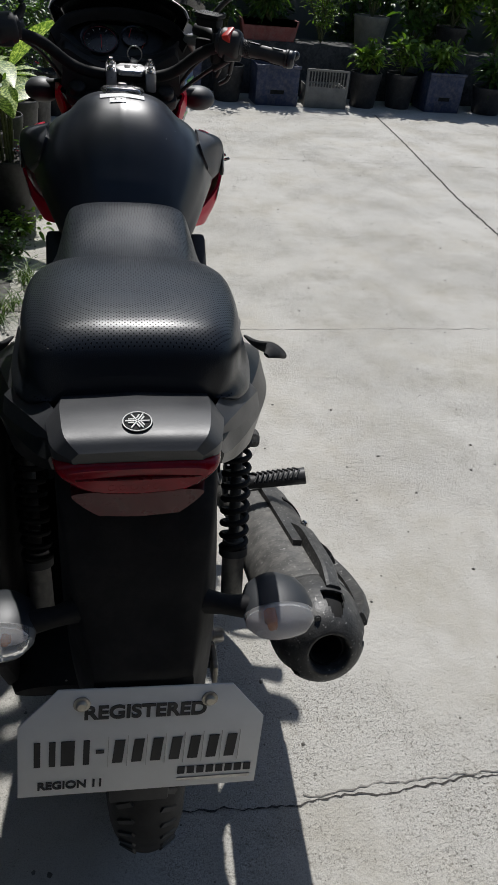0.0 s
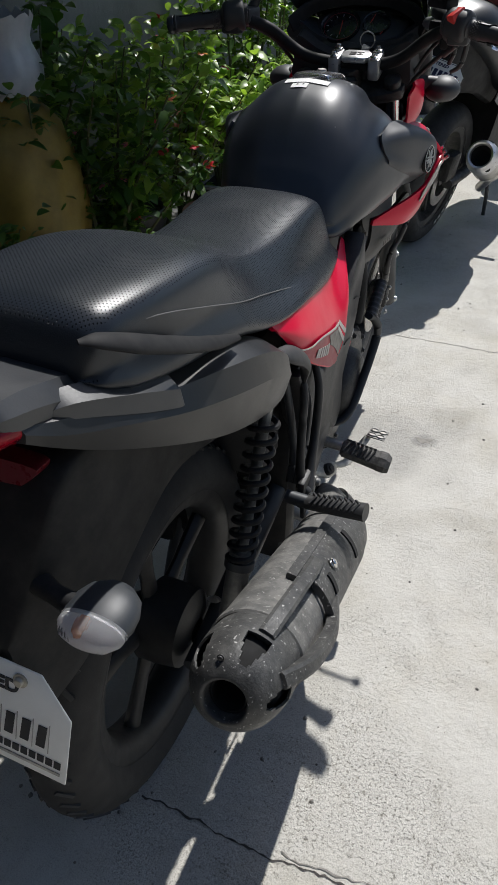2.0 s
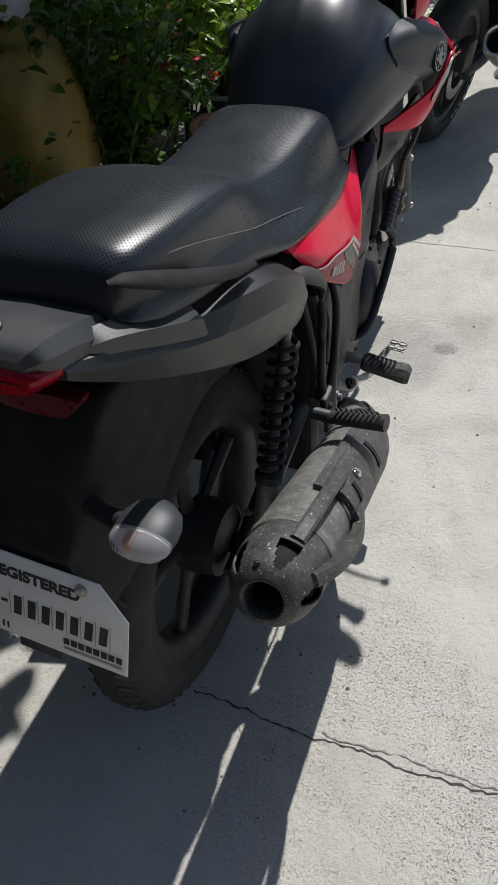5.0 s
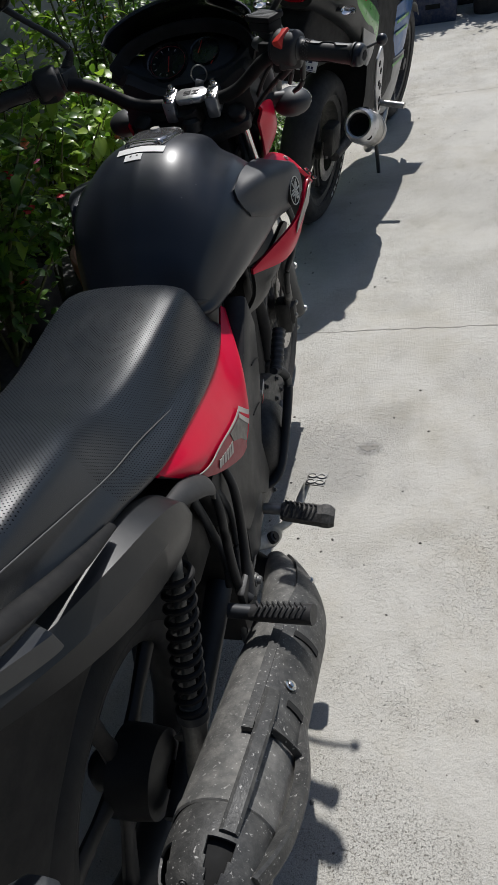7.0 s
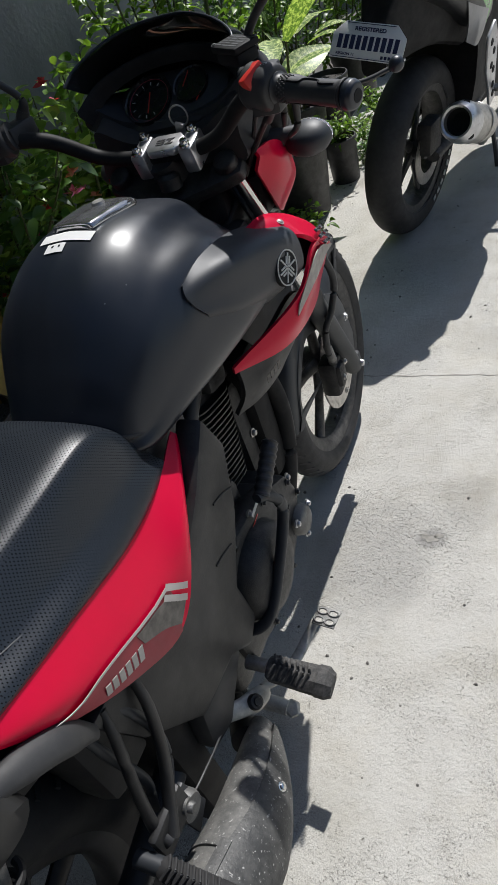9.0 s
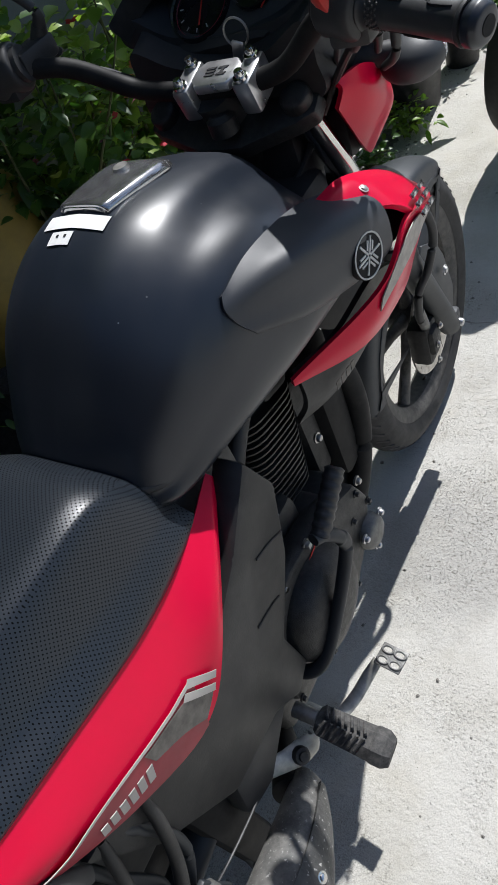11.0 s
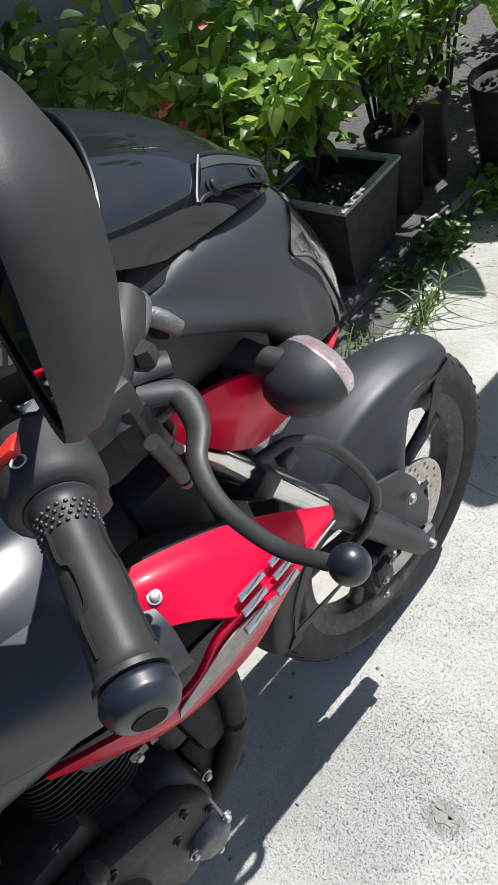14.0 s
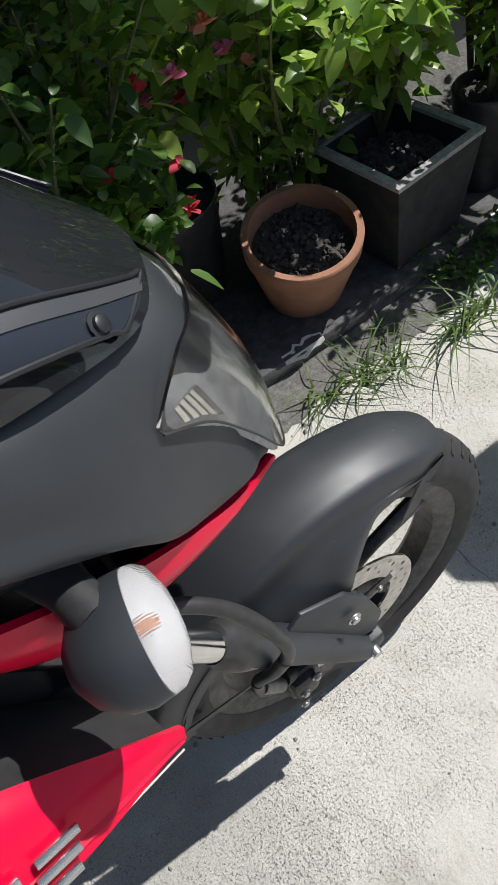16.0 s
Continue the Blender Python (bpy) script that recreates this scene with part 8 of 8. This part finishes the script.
def bush(name, label, at, size, leaves, leaf_len, leaf_wid, material, seed, stems=7, flowers=0, petal="petal_red", lean=(0, 0), droop=0.4):
    """A bush: forked stems and a ragged crown of single leaves along twigs."""
    r = random.Random(seed)
    root = thing(name, label, "plant", at)
    BUSHES.append((root, Vector(at)))
    sx, sy, sz = size
    twigs, spots = [], []
    stem = None
    for i in range(stems):
        a = 2 * math.pi * i / stems + r.uniform(-0.4, 0.4)
        reach = r.uniform(0.35, 1.0)
        top = Vector((sx * reach * math.cos(a) + lean[0], sy * reach * math.sin(a) + lean[1], sz * r.uniform(0.6, 1.05)))
        mid = top * 0.5 + Vector((r.uniform(-0.05, 0.05), r.uniform(-0.05, 0.05), sz * 0.12))
        path = [(0, 0, 0.0), tuple(mid), tuple(top)]
        bm = tube(path, [0.007, 0.005, 0.002], 12, 6)
        stem = bm if stem is None else joined(stem, bm)
        curve = spline(path, 20)
        for j in range(4, 20):
            for _ in range(2):
                b = r.uniform(0, 6.28)
                ln = r.uniform(0.04, 0.16) * (0.6 + sx)
                way = Vector((math.cos(b), math.sin(b), r.uniform(-0.25, 0.8))).normalized()
                twigs.append((Vector(curve[j].tolist()), way, ln))
    per = max(1, leaves // len(twigs))
    for base, way, ln in twigs:
        for q in range(per):
            t = (q + r.random()) / per
            p = base + way * ln * t
            if p.z < 0.02:
                continue
            out = (way + Vector((r.uniform(-1, 1), r.uniform(-1, 1), r.uniform(-0.3, 0.9)))).normalized()
            spots.append((tuple(p), tuple(out), r.uniform(0.6, 1.15)))
    stalks = part("stem", stem, "stem", root)
    stalks["kind"] = "stuff"
    crown = part("crown", leaf_mesh(spots, leaf_len, leaf_wid, seed + 1, droop), material, root, "ragged crown of small leaves", smooth=60)
    crown["kind"] = "stuff"
    for f in range(flowers):
        base, way, ln = r.choice(twigs[len(twigs) // 3 :])
        p = base + way * (ln + 0.02) + Vector((0, 0, 0.02))
        petals = []
        for k in range(5):
            a = 2 * math.pi * k / 5
            petals.append((tuple(p), (math.cos(a), math.sin(a), 0.35), 1.0))
        part("flower", leaf_mesh(petals, 0.026, 0.026, seed + 50 + f, 0.1, 0.1, 3), petal, root, "five-petalled flower")
    return root


def broad_plant(name, label, at, count, length, width, material, seed, height=0.5, spread=0.5, droop=0.55):
    """Large single leaves on upright stalks, each a part of its own."""
    r = random.Random(seed)
    root = thing(name, label, "plant", at)
    for i in range(count):
        a = 2.4 * i + r.uniform(-0.3, 0.3)
        out = spread * r.uniform(0.25, 0.8)
        base = Vector((0.03 * math.cos(a), 0.03 * math.sin(a), 0))
        tip = Vector((out * 0.5 * math.cos(a), out * 0.5 * math.sin(a), height * r.uniform(0.35, 0.85)))
        part("stalk", tube([tuple(base), tuple(base.lerp(tip, 0.5) + Vector((0, 0, 0.05))), tuple(tip)], [0.008, 0.006, 0.004], 10, 6), "stem", root)
        d = Vector((math.cos(a), math.sin(a), r.uniform(0.2, 1.1)))
        part("leaf", leaf_mesh([(tuple(tip), tuple(d), r.uniform(0.8, 1.15))], length, width, seed * 31 + i, droop, 0.22, 8), material, root, smooth=60)
    return root


def grass_tuft(at, n, h, seed, lean=0.0):
    r = random.Random(seed)
    verts, faces = [], []
    for _ in range(n):
        a, ln = r.uniform(0, 6.28), h * r.uniform(0.5, 1.2)
        d = Vector((math.cos(a), math.sin(a), 0))
        s = Vector((-math.sin(a), math.cos(a), 0)) * 0.0034
        b = Vector((r.uniform(-0.03, 0.03), r.uniform(-0.03, 0.03), 0))
        k = len(verts)
        for i in range(6):
            t = i / 5
            c = b + d * ln * (0.2 * t + 0.75 * t * t) + Vector((0, 0, ln * (0.9 * t - 0.72 * t * t)))
            verts += [tuple(c - s * (1 - t * 0.9)), tuple(c + s * (1 - t * 0.9))]
        faces += [(k + 2 * i, k + 2 * i + 1, k + 2 * i + 3, k + 2 * i + 2) for i in range(5)]
    bm = bmesh.new()
    vs = [bm.verts.new(v) for v in verts]
    for f in faces:
        bm.faces.new([vs[i] for i in f])
    return tagged(part("grass_tuft", moved(bm, Matrix.Translation(at)), "grass"), "tuft of long green grass by the kerb", "grass", "grass by the kerb", kind="stuff")


for i, (x, y, n, h) in enumerate(((-0.50, 2.40, 60, 0.15), (-0.47, 2.50, 60, 0.16), (-0.45, 2.58, 44, 0.13), (-0.42, 2.76, 70, 0.17), (-0.44, 2.84, 60, 0.16), (-0.54, 2.62, 24, 0.09), (-0.53, 3.02, 24, 0.09), (-0.55, 3.12, 20, 0.08))):
    grass_tuft((x + 0.01, y, 0), int(n * 0.34), h * 1.25, 70 + i)

bush("flowering_bush", "leafy green bush with pink and red flowers against the wall", (-1.0, 2.62, 0.06), (0.32, 0.34, 0.84), 1150, 0.064, 0.050, "leaf_bright", 101, 10, 6, "petal_red")
bush("flowering_bush", "leafy green bush with pink and red flowers against the wall", (-0.86, 2.92, 0.26), (0.24, 0.26, 0.52), 640, 0.062, 0.046, "leaf_bright", 102, 7, 5, "petal_salmon")
bush("flowering_bush", "leafy green bush with pink and red flowers against the wall", (-1.0, 2.25, 0.06), (0.28, 0.30, 0.82), 880, 0.060, 0.046, "leaf_bright", 103, 8, 6, "petal_pink")
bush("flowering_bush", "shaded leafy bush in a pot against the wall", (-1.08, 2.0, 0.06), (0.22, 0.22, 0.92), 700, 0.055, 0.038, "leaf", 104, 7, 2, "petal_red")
bush("flowering_bush", "leafy bright green bush against the wall", (-0.95, 3.35, 0.06), (0.28, 0.30, 1.15), 1700, 0.045, 0.028, "leaf_light", 105, 8, 2, "petal_salmon")
# Darker leaf colour stands in for shade on this bush
bush("flowering_bush", "leafy bush with red flowers leaning out over the kerb", (-0.98, 2.12, 0.06), (0.20, 0.26, 0.78), 1100, 0.046, 0.034, "leaf", 108, 9, 4, "petal_red", lean=(0.27, 0.03))
bush("flowering_bush", "leafy bush with salmon flowers leaning out over the kerb", (-0.98, 2.74, 0.06), (0.18, 0.22, 0.80), 640, 0.055, 0.042, "leaf_bright", 109, 8, 4, "petal_salmon", lean=(0.28, -0.02))
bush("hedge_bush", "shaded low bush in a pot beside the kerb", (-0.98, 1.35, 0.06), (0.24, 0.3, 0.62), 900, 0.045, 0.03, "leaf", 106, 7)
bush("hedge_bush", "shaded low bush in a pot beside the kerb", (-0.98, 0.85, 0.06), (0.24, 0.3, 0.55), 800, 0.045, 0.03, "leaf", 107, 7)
for i, (x, y, h, m) in enumerate(((-0.95, 3.75, 1.35, "leaf"), (-0.9, 4.2, 1.2, "leaf_light"), (-0.9, 4.7, 0.9, "leaf"), (-0.8, 5.2, 0.85, "leaf_light"), (-0.75, 5.75, 0.9, "leaf"), (-0.55, 6.3, 1.0, "leaf"))):
    bush("hedge_bush", "bright green bush in the planted row along the wall", (x, y, 0.02), (0.3, 0.32, h), 1200, 0.05, 0.026, m, 120 + i, 8, 1)
broad_plant("broad_leaved_plant", "plant with large leaves streaked yellow and green", (-0.55, 3.53, 0.28), 9, 0.30, 0.13, "leaf_pale", 5, 0.55, 0.22, 0.25)
broad_plant("broad_leaved_plant", "plant with large leaves streaked yellow and green", (-0.72, 4.15, 0.26), 8, 0.28, 0.12, "leaf_pale", 6, 0.5, 0.4, 0.3)
bush("seedling", "bright seedlings in a small black pot", (-0.445, 3.84, 0.17), (0.07, 0.07, 0.12), 130, 0.04, 0.018, "leaf_light", 140, 5)
bush("weed", "low weeds growing beside the kerb", (-0.52, 3.05, 0.0), (0.10, 0.12, 0.09), 160, 0.03, 0.02, "leaf", 141, 6)
bush("weed", "low weeds growing beside the kerb", (-0.50, 3.30, 0.0), (0.08, 0.09, 0.10), 120, 0.035, 0.022, "leaf_light", 142, 5)
bush("weed", "low weeds growing beside the kerb", (-0.56, 2.88, 0.0), (0.08, 0.08, 0.07), 90, 0.026, 0.018, "leaf", 143, 5)

for i, (x, y, s) in enumerate(((-0.40, 4.20, 0.13), (-0.30, 4.48, 0.12), (-0.46, 4.62, 0.14), (-0.34, 4.05, 0.09), (-0.28, 4.80, 0.12))):
    bush("weed", "low weeds growing beside the planted row", (x, y, 0.0), (s, s, s * 1.2), 240, 0.045, 0.024, "leaf" if i % 2 else "leaf_light", 144 + i, 6)

bush("hedge_bush", "thin bright green bush leaning out beside the planter", (-0.74, 3.16, 0.26), (0.15, 0.20, 0.62), 800, 0.048, 0.026, "leaf_light", 152, 7, 1, "petal_salmon", lean=(0.14, -0.02))
bush("climbing_vine", "thin climber with large heart-shaped leaves on the wall", (-1.26, 2.28, 0.06), (0.10, 0.42, 1.02), 130, 0.085, 0.075, "leaf", 151, 7)
FLOWERS = [((-0.78, 2.373, 0.671), "petal_pink"), ((-0.60, 2.255, 0.545), "petal_red"), ((-0.72, 2.963, 0.538), "petal_salmon"), ((-0.85, 2.315, 0.655), "petal_red"), ((-0.85, 2.492, 0.691), "petal_salmon"), ((-1.0, 2.712, 0.905), "petal_red"), ((-0.9, 2.543, 0.607), "petal_pink"), ((-0.9, 2.73, 0.659), "petal_red"), ((-1.0, 2.827, 0.584), "petal_pink"), ((-0.9, 3.094, 0.689), "petal_red")]
for i, (p, petal) in enumerate(FLOWERS):
    root, at = min(((b, a) for b, a in BUSHES), key=lambda q: (q[1].xy - Vector(p).xy).length)
    blades = [(tuple(Vector(p) - at), (math.cos(1.26 * k), math.sin(1.26 * k), 0.5), 1.0) for k in range(5)] + [(tuple(Vector(p) - at + Vector((0, 0, 0.008))), (math.cos(1.26 * k + 0.6), math.sin(1.26 * k + 0.6), 1.0), 0.7) for k in range(5)]
    part("flower", leaf_mesh(blades, 0.03, 0.03, 500 + i, 0.1, 0.15, 3), petal, root, "open flower")


def sack():
    """A bulging yellow sack standing on the kerb, its neck tied in clear plastic."""
    root = thing("sack", "yellow woven plastic sack in a clear bag by the wall", "sack", (-1.12, 1.93, 0.055))
    r = random.Random(4)
    def rings(scale, top):
        rows = []
        for i in range(18):
            t = i / 17
            rad = scale * (0.14 + 0.05 * math.sin(math.pi * min(1, t * 1.1)) - 0.09 * max(0, t - 0.8) / 0.2)
            rows.append([(rad * (1 + 0.05 * math.sin(5 * a + 9 * t) + 0.03 * math.sin(11 * a - 13 * t)) * math.cos(a), 1.15 * rad * (1 + 0.05 * math.sin(4 * a + 7 * t)) * math.sin(a), top * t + 0.012 * math.sin(6 * a + 20 * t) * t) for a in np.linspace(0, 2 * math.pi, 40, endpoint=False)])
        return rows
    part("bag", grid_mesh(rings(1.0, 0.78), closed=True, caps=True), "sack", root, "creased yellow woven plastic", smooth=70)
    part("wrapper", grid_mesh([[(x * 0.55, y * 0.55, z) for x, y, z in row] for row in [[(p[0], p[1], 0.74 + 0.2 * i / 7 + 0.01 * math.sin(9 * k)) for k, p in enumerate(rings(1.0 + 0.12 * math.sin(i), 0.1)[9])] for i in range(8)]], closed=True), "cloudy", root, "cloudy clear plastic neck", smooth=70)


sack()


# ---- far row across the yard ----
def crate(label, x, y, w, d, h, material, slats, turn=0.0, at_z=0.0):
    """An open plastic crate with walls pierced by upright slots."""
    root = thing("crate", label, "crate", (x, y, at_z), turn=turn)
    for nm, (x0, x1, y0, y1) in (("wall_panel", (-w / 2, w / 2, -d / 2, -d / 2 + 0.012)), ("wall_panel", (-w / 2, w / 2, d / 2 - 0.012, d / 2)), ("wall_panel", (-w / 2, -w / 2 + 0.012, -d / 2 + 0.012, d / 2 - 0.012)), ("wall_panel", (w / 2 - 0.012, w / 2, -d / 2 + 0.012, d / 2 - 0.012))):
        part(nm, block(x0, x1, y0, y1, 0, h * (0.55 if slats else 1), 0.004), material, root)
    part("base", block(-w / 2 + 0.012, w / 2 - 0.012, -d / 2 + 0.012, d / 2 - 0.012, 0.004, 0.02), material, root)
    if slats:
        for k in range(slats):
            q = -w / 2 + 0.01 + (w - 0.02) * k / (slats - 1)
            part("slat", block(q - 0.005, q + 0.005, -d / 2, -d / 2 + 0.01, h * 0.55, h - 0.015), material, root, smooth=0)
        part("rim", block(-w / 2 - 0.006, w / 2 + 0.006, -d / 2 - 0.004, -d / 2 + 0.014, h - 0.015, h + 0.004, 0.004), material, root)
        for s in (-1, 1):
            part("post", block(s * w / 2 - 0.012, s * w / 2 + 0.012, -d / 2 - 0.002, -d / 2 + 0.016, 0, h, 0.003), material, root)
    else:
        part("rim", block(-w / 2 - 0.01, w / 2 + 0.01, -d / 2 - 0.01, -d / 2 + 0.014, h - 0.02, h + 0.004, 0.004), material, root)
        part("handle_slot", block(-w * 0.16, w * 0.16, -d / 2 - 0.003, -d / 2 + 0.004, h * 0.3, h * 0.4), "void", root)
    part("soil", block(-w / 2 + 0.013, w / 2 - 0.013, -d / 2 + 0.015, d / 2 - 0.013, h * 0.3, h * (0.5 if slats else 0.85)), "soil", root)
    return root


crate("faded blue plastic crate used as a planter", 1.42, 6.95, 0.40, 0.32, 0.33, "blue_crate", 0, 2)
crate("faded grey slatted plastic crate used as a planter", 1.90, 6.95, 0.38, 0.32, 0.32, "grey_crate", 14, -2)
crate("blue plastic crate in the far row of planters", 3.10, 7.05, 0.36, 0.32, 0.34, "blue_crate", 0, 3)
crate("blue plastic crate in the far row of planters", 0.55, 6.95, 0.36, 0.32, 0.34, "blue_crate", 0, -4)
for i, (x, y, r, h, m) in enumerate(((2.32, 7.0, 0.15, 0.30, "black_pot"), (2.70, 7.05, 0.15, 0.3, "black_pot"), (3.62, 7.0, 0.17, 0.24, "black_pot"), (0.98, 6.95, 0.15, 0.3, "black_pot"), (0.15, 6.85, 0.15, 0.3, "black_pot"), (4.1, 7.1, 0.16, 0.3, "black_pot"), (4.6, 7.2, 0.16, 0.3, "black_pot"))):
    round_pot("plant_pot", "dark plastic pot in the far row of planters", r, r * 0.75, h, m, (x, y, 0), 0.008, 0.03, "far row of pots", 90 + i, 10)
tagged(part("ledge", block(-0.6, 5.2, 7.32, 7.72, 0, 0.46, 0.01), "curb"), "low dark block ledge carrying planters", "ledge", kind="structure")
root = thing("trough", "red-brown plastic trough planter on the ledge", "planter", (1.42, 7.45, 0.46))
part("trough_body", grid_mesh([[(sx * hx, sy * 0.09, z) for sx, sy in ((-1, -1), (1, -1), (1, 1), (-1, 1))] for hx, z in ((0.24, 0.0), (0.28, 0.16), (0.285, 0.17), (0.265, 0.17), (0.25, 0.12))], closed=True, caps=True), "red_pot", root, smooth=30)
round_pot("plant_pot", "grey plastic pot on the ledge", 0.17, 0.13, 0.26, "grey_crate", (2.45, 7.5, 0.46), 0.01, 0.03, "pots on the ledge", 97, 8)
round_pot("plant_pot", "dark plastic pot on the ledge", 0.15, 0.12, 0.22, "black_pot", (3.3, 7.5, 0.46), 0.01, 0.03, "pots on the ledge", 98, 8)
for i, (x, y, z, sx, h, n, ll, lw, m) in enumerate(((1.42, 7.45, 0.60, 0.28, 0.55, 900, 0.16, 0.022, "leaf"), (0.6, 7.3, 0.3, 0.35, 0.85, 1000, 0.09, 0.03, "leaf"), (1.95, 7.45, 0.46, 0.32, 0.65, 1100, 0.05, 0.022, "leaf_light"), (2.45, 7.5, 0.70, 0.3, 0.55, 900, 0.06, 0.03, "leaf"), (2.9, 7.5, 0.46, 0.35, 0.75, 1100, 0.09, 0.045, "leaf"), (3.3, 7.5, 0.66, 0.34, 0.6, 1000, 0.12, 0.05, "leaf_light"), (3.8, 7.45, 0.46, 0.36, 0.8, 1000, 0.13, 0.05, "leaf_light"), (4.3, 7.5, 0.46, 0.36, 0.8, 900, 0.12, 0.05, "leaf"), (4.8, 7.5, 0.46, 0.36, 0.8, 800, 0.12, 0.05, "leaf"), (1.0, 7.45, 0.46, 0.34, 0.7, 900, 0.07, 0.03, "leaf"), (0.15, 7.2, 0.3, 0.35, 0.9, 900, 0.08, 0.03, "leaf"), (2.32, 7.0, 0.28, 0.16, 0.25, 140, 0.10, 0.045, "leaf_light"), (2.70, 7.05, 0.28, 0.18, 0.3, 160, 0.10, 0.045, "leaf_light"), (3.10, 7.05, 0.3, 0.14, 0.25, 90, 0.11, 0.045, "leaf_light"), (3.62, 7.0, 0.2, 0.12, 0.3, 50, 0.16, 0.03, "leaf"))):
    bush("yard_plant", "leafy green plant in the far row across the yard", (x, y, z), (sx, sx * 0.7, h), n, ll, lw, m, 160 + i, 8, 0)
for i in range(7):
    bush("hedge_bush", "dense green hedge behind the far planters", (-0.4 + 0.95 * i, 8.05, 0.0), (0.5, 0.3, 1.35), 1500, 0.09, 0.045, "leaf", 190 + i, 10)


def shade_tree():
    """A small unseen tree by the wall, added to shade the bed from above the kerb."""
    r = random.Random(77)
    root = thing("tree", "small unseen tree added to shade the bed", "tree", (-1.2, 1.1, 0.055))
    part("trunk", tube([(0, 0, 0), (0.03, 0.1, 0.7), (0.12, 0.3, 1.4), (0.22, 0.5, 2.0)], [0.035, 0.03, 0.024, 0.014], 20, 10), "bark", root)
    spots = []
    for i in range(48):
        a = Vector((0.1 + 0.1 * r.random(), 0.25 + 0.3 * r.random(), 1.2 + 0.8 * r.random()))
        b = Vector((r.uniform(-0.1, 1.14), r.uniform(-0.2, 2.0), r.uniform(1.6, 2.5)))
        if b.x < 0.42:
            b.y += 0.35
        # These limbs are set where their shadow falls on the bushes
        if i >= 43:
            b = Vector((r.uniform(0.30, 0.72), r.uniform(1.75, 2.25), r.uniform(1.75, 2.2)))
        elif i >= 34:
            b = Vector((r.uniform(-0.15, 0.42), r.uniform(1.5, 2.45), r.uniform(1.7, 2.4)))
        mid = a.lerp(b, 0.5) + Vector((0, 0, 0.12))
        part("limb", tube([tuple(a), tuple(mid), tuple(b)], [0.012, 0.008, 0.003], 12, 6), "bark", root)
        c = spline([tuple(a), tuple(mid), tuple(b)], 16)
        for j in range(5, 16):
            for _ in range(11):
                p = Vector(c[j].tolist()) + Vector((r.gauss(0, 0.11), r.gauss(0, 0.13), r.gauss(0, 0.1)))
                if p.x < 1.15:
                    spots.append((tuple(p), (r.uniform(-1, 1), r.uniform(-1, 1), r.uniform(-0.4, 0.6)), r.uniform(0.6, 1.2)))
    crown = part("crown", leaf_mesh(spots, 0.12, 0.085, 78, 0.5), "leaf", root, "open crown of heart-shaped leaves", smooth=60)
    crown["kind"] = "stuff"


shade_tree()
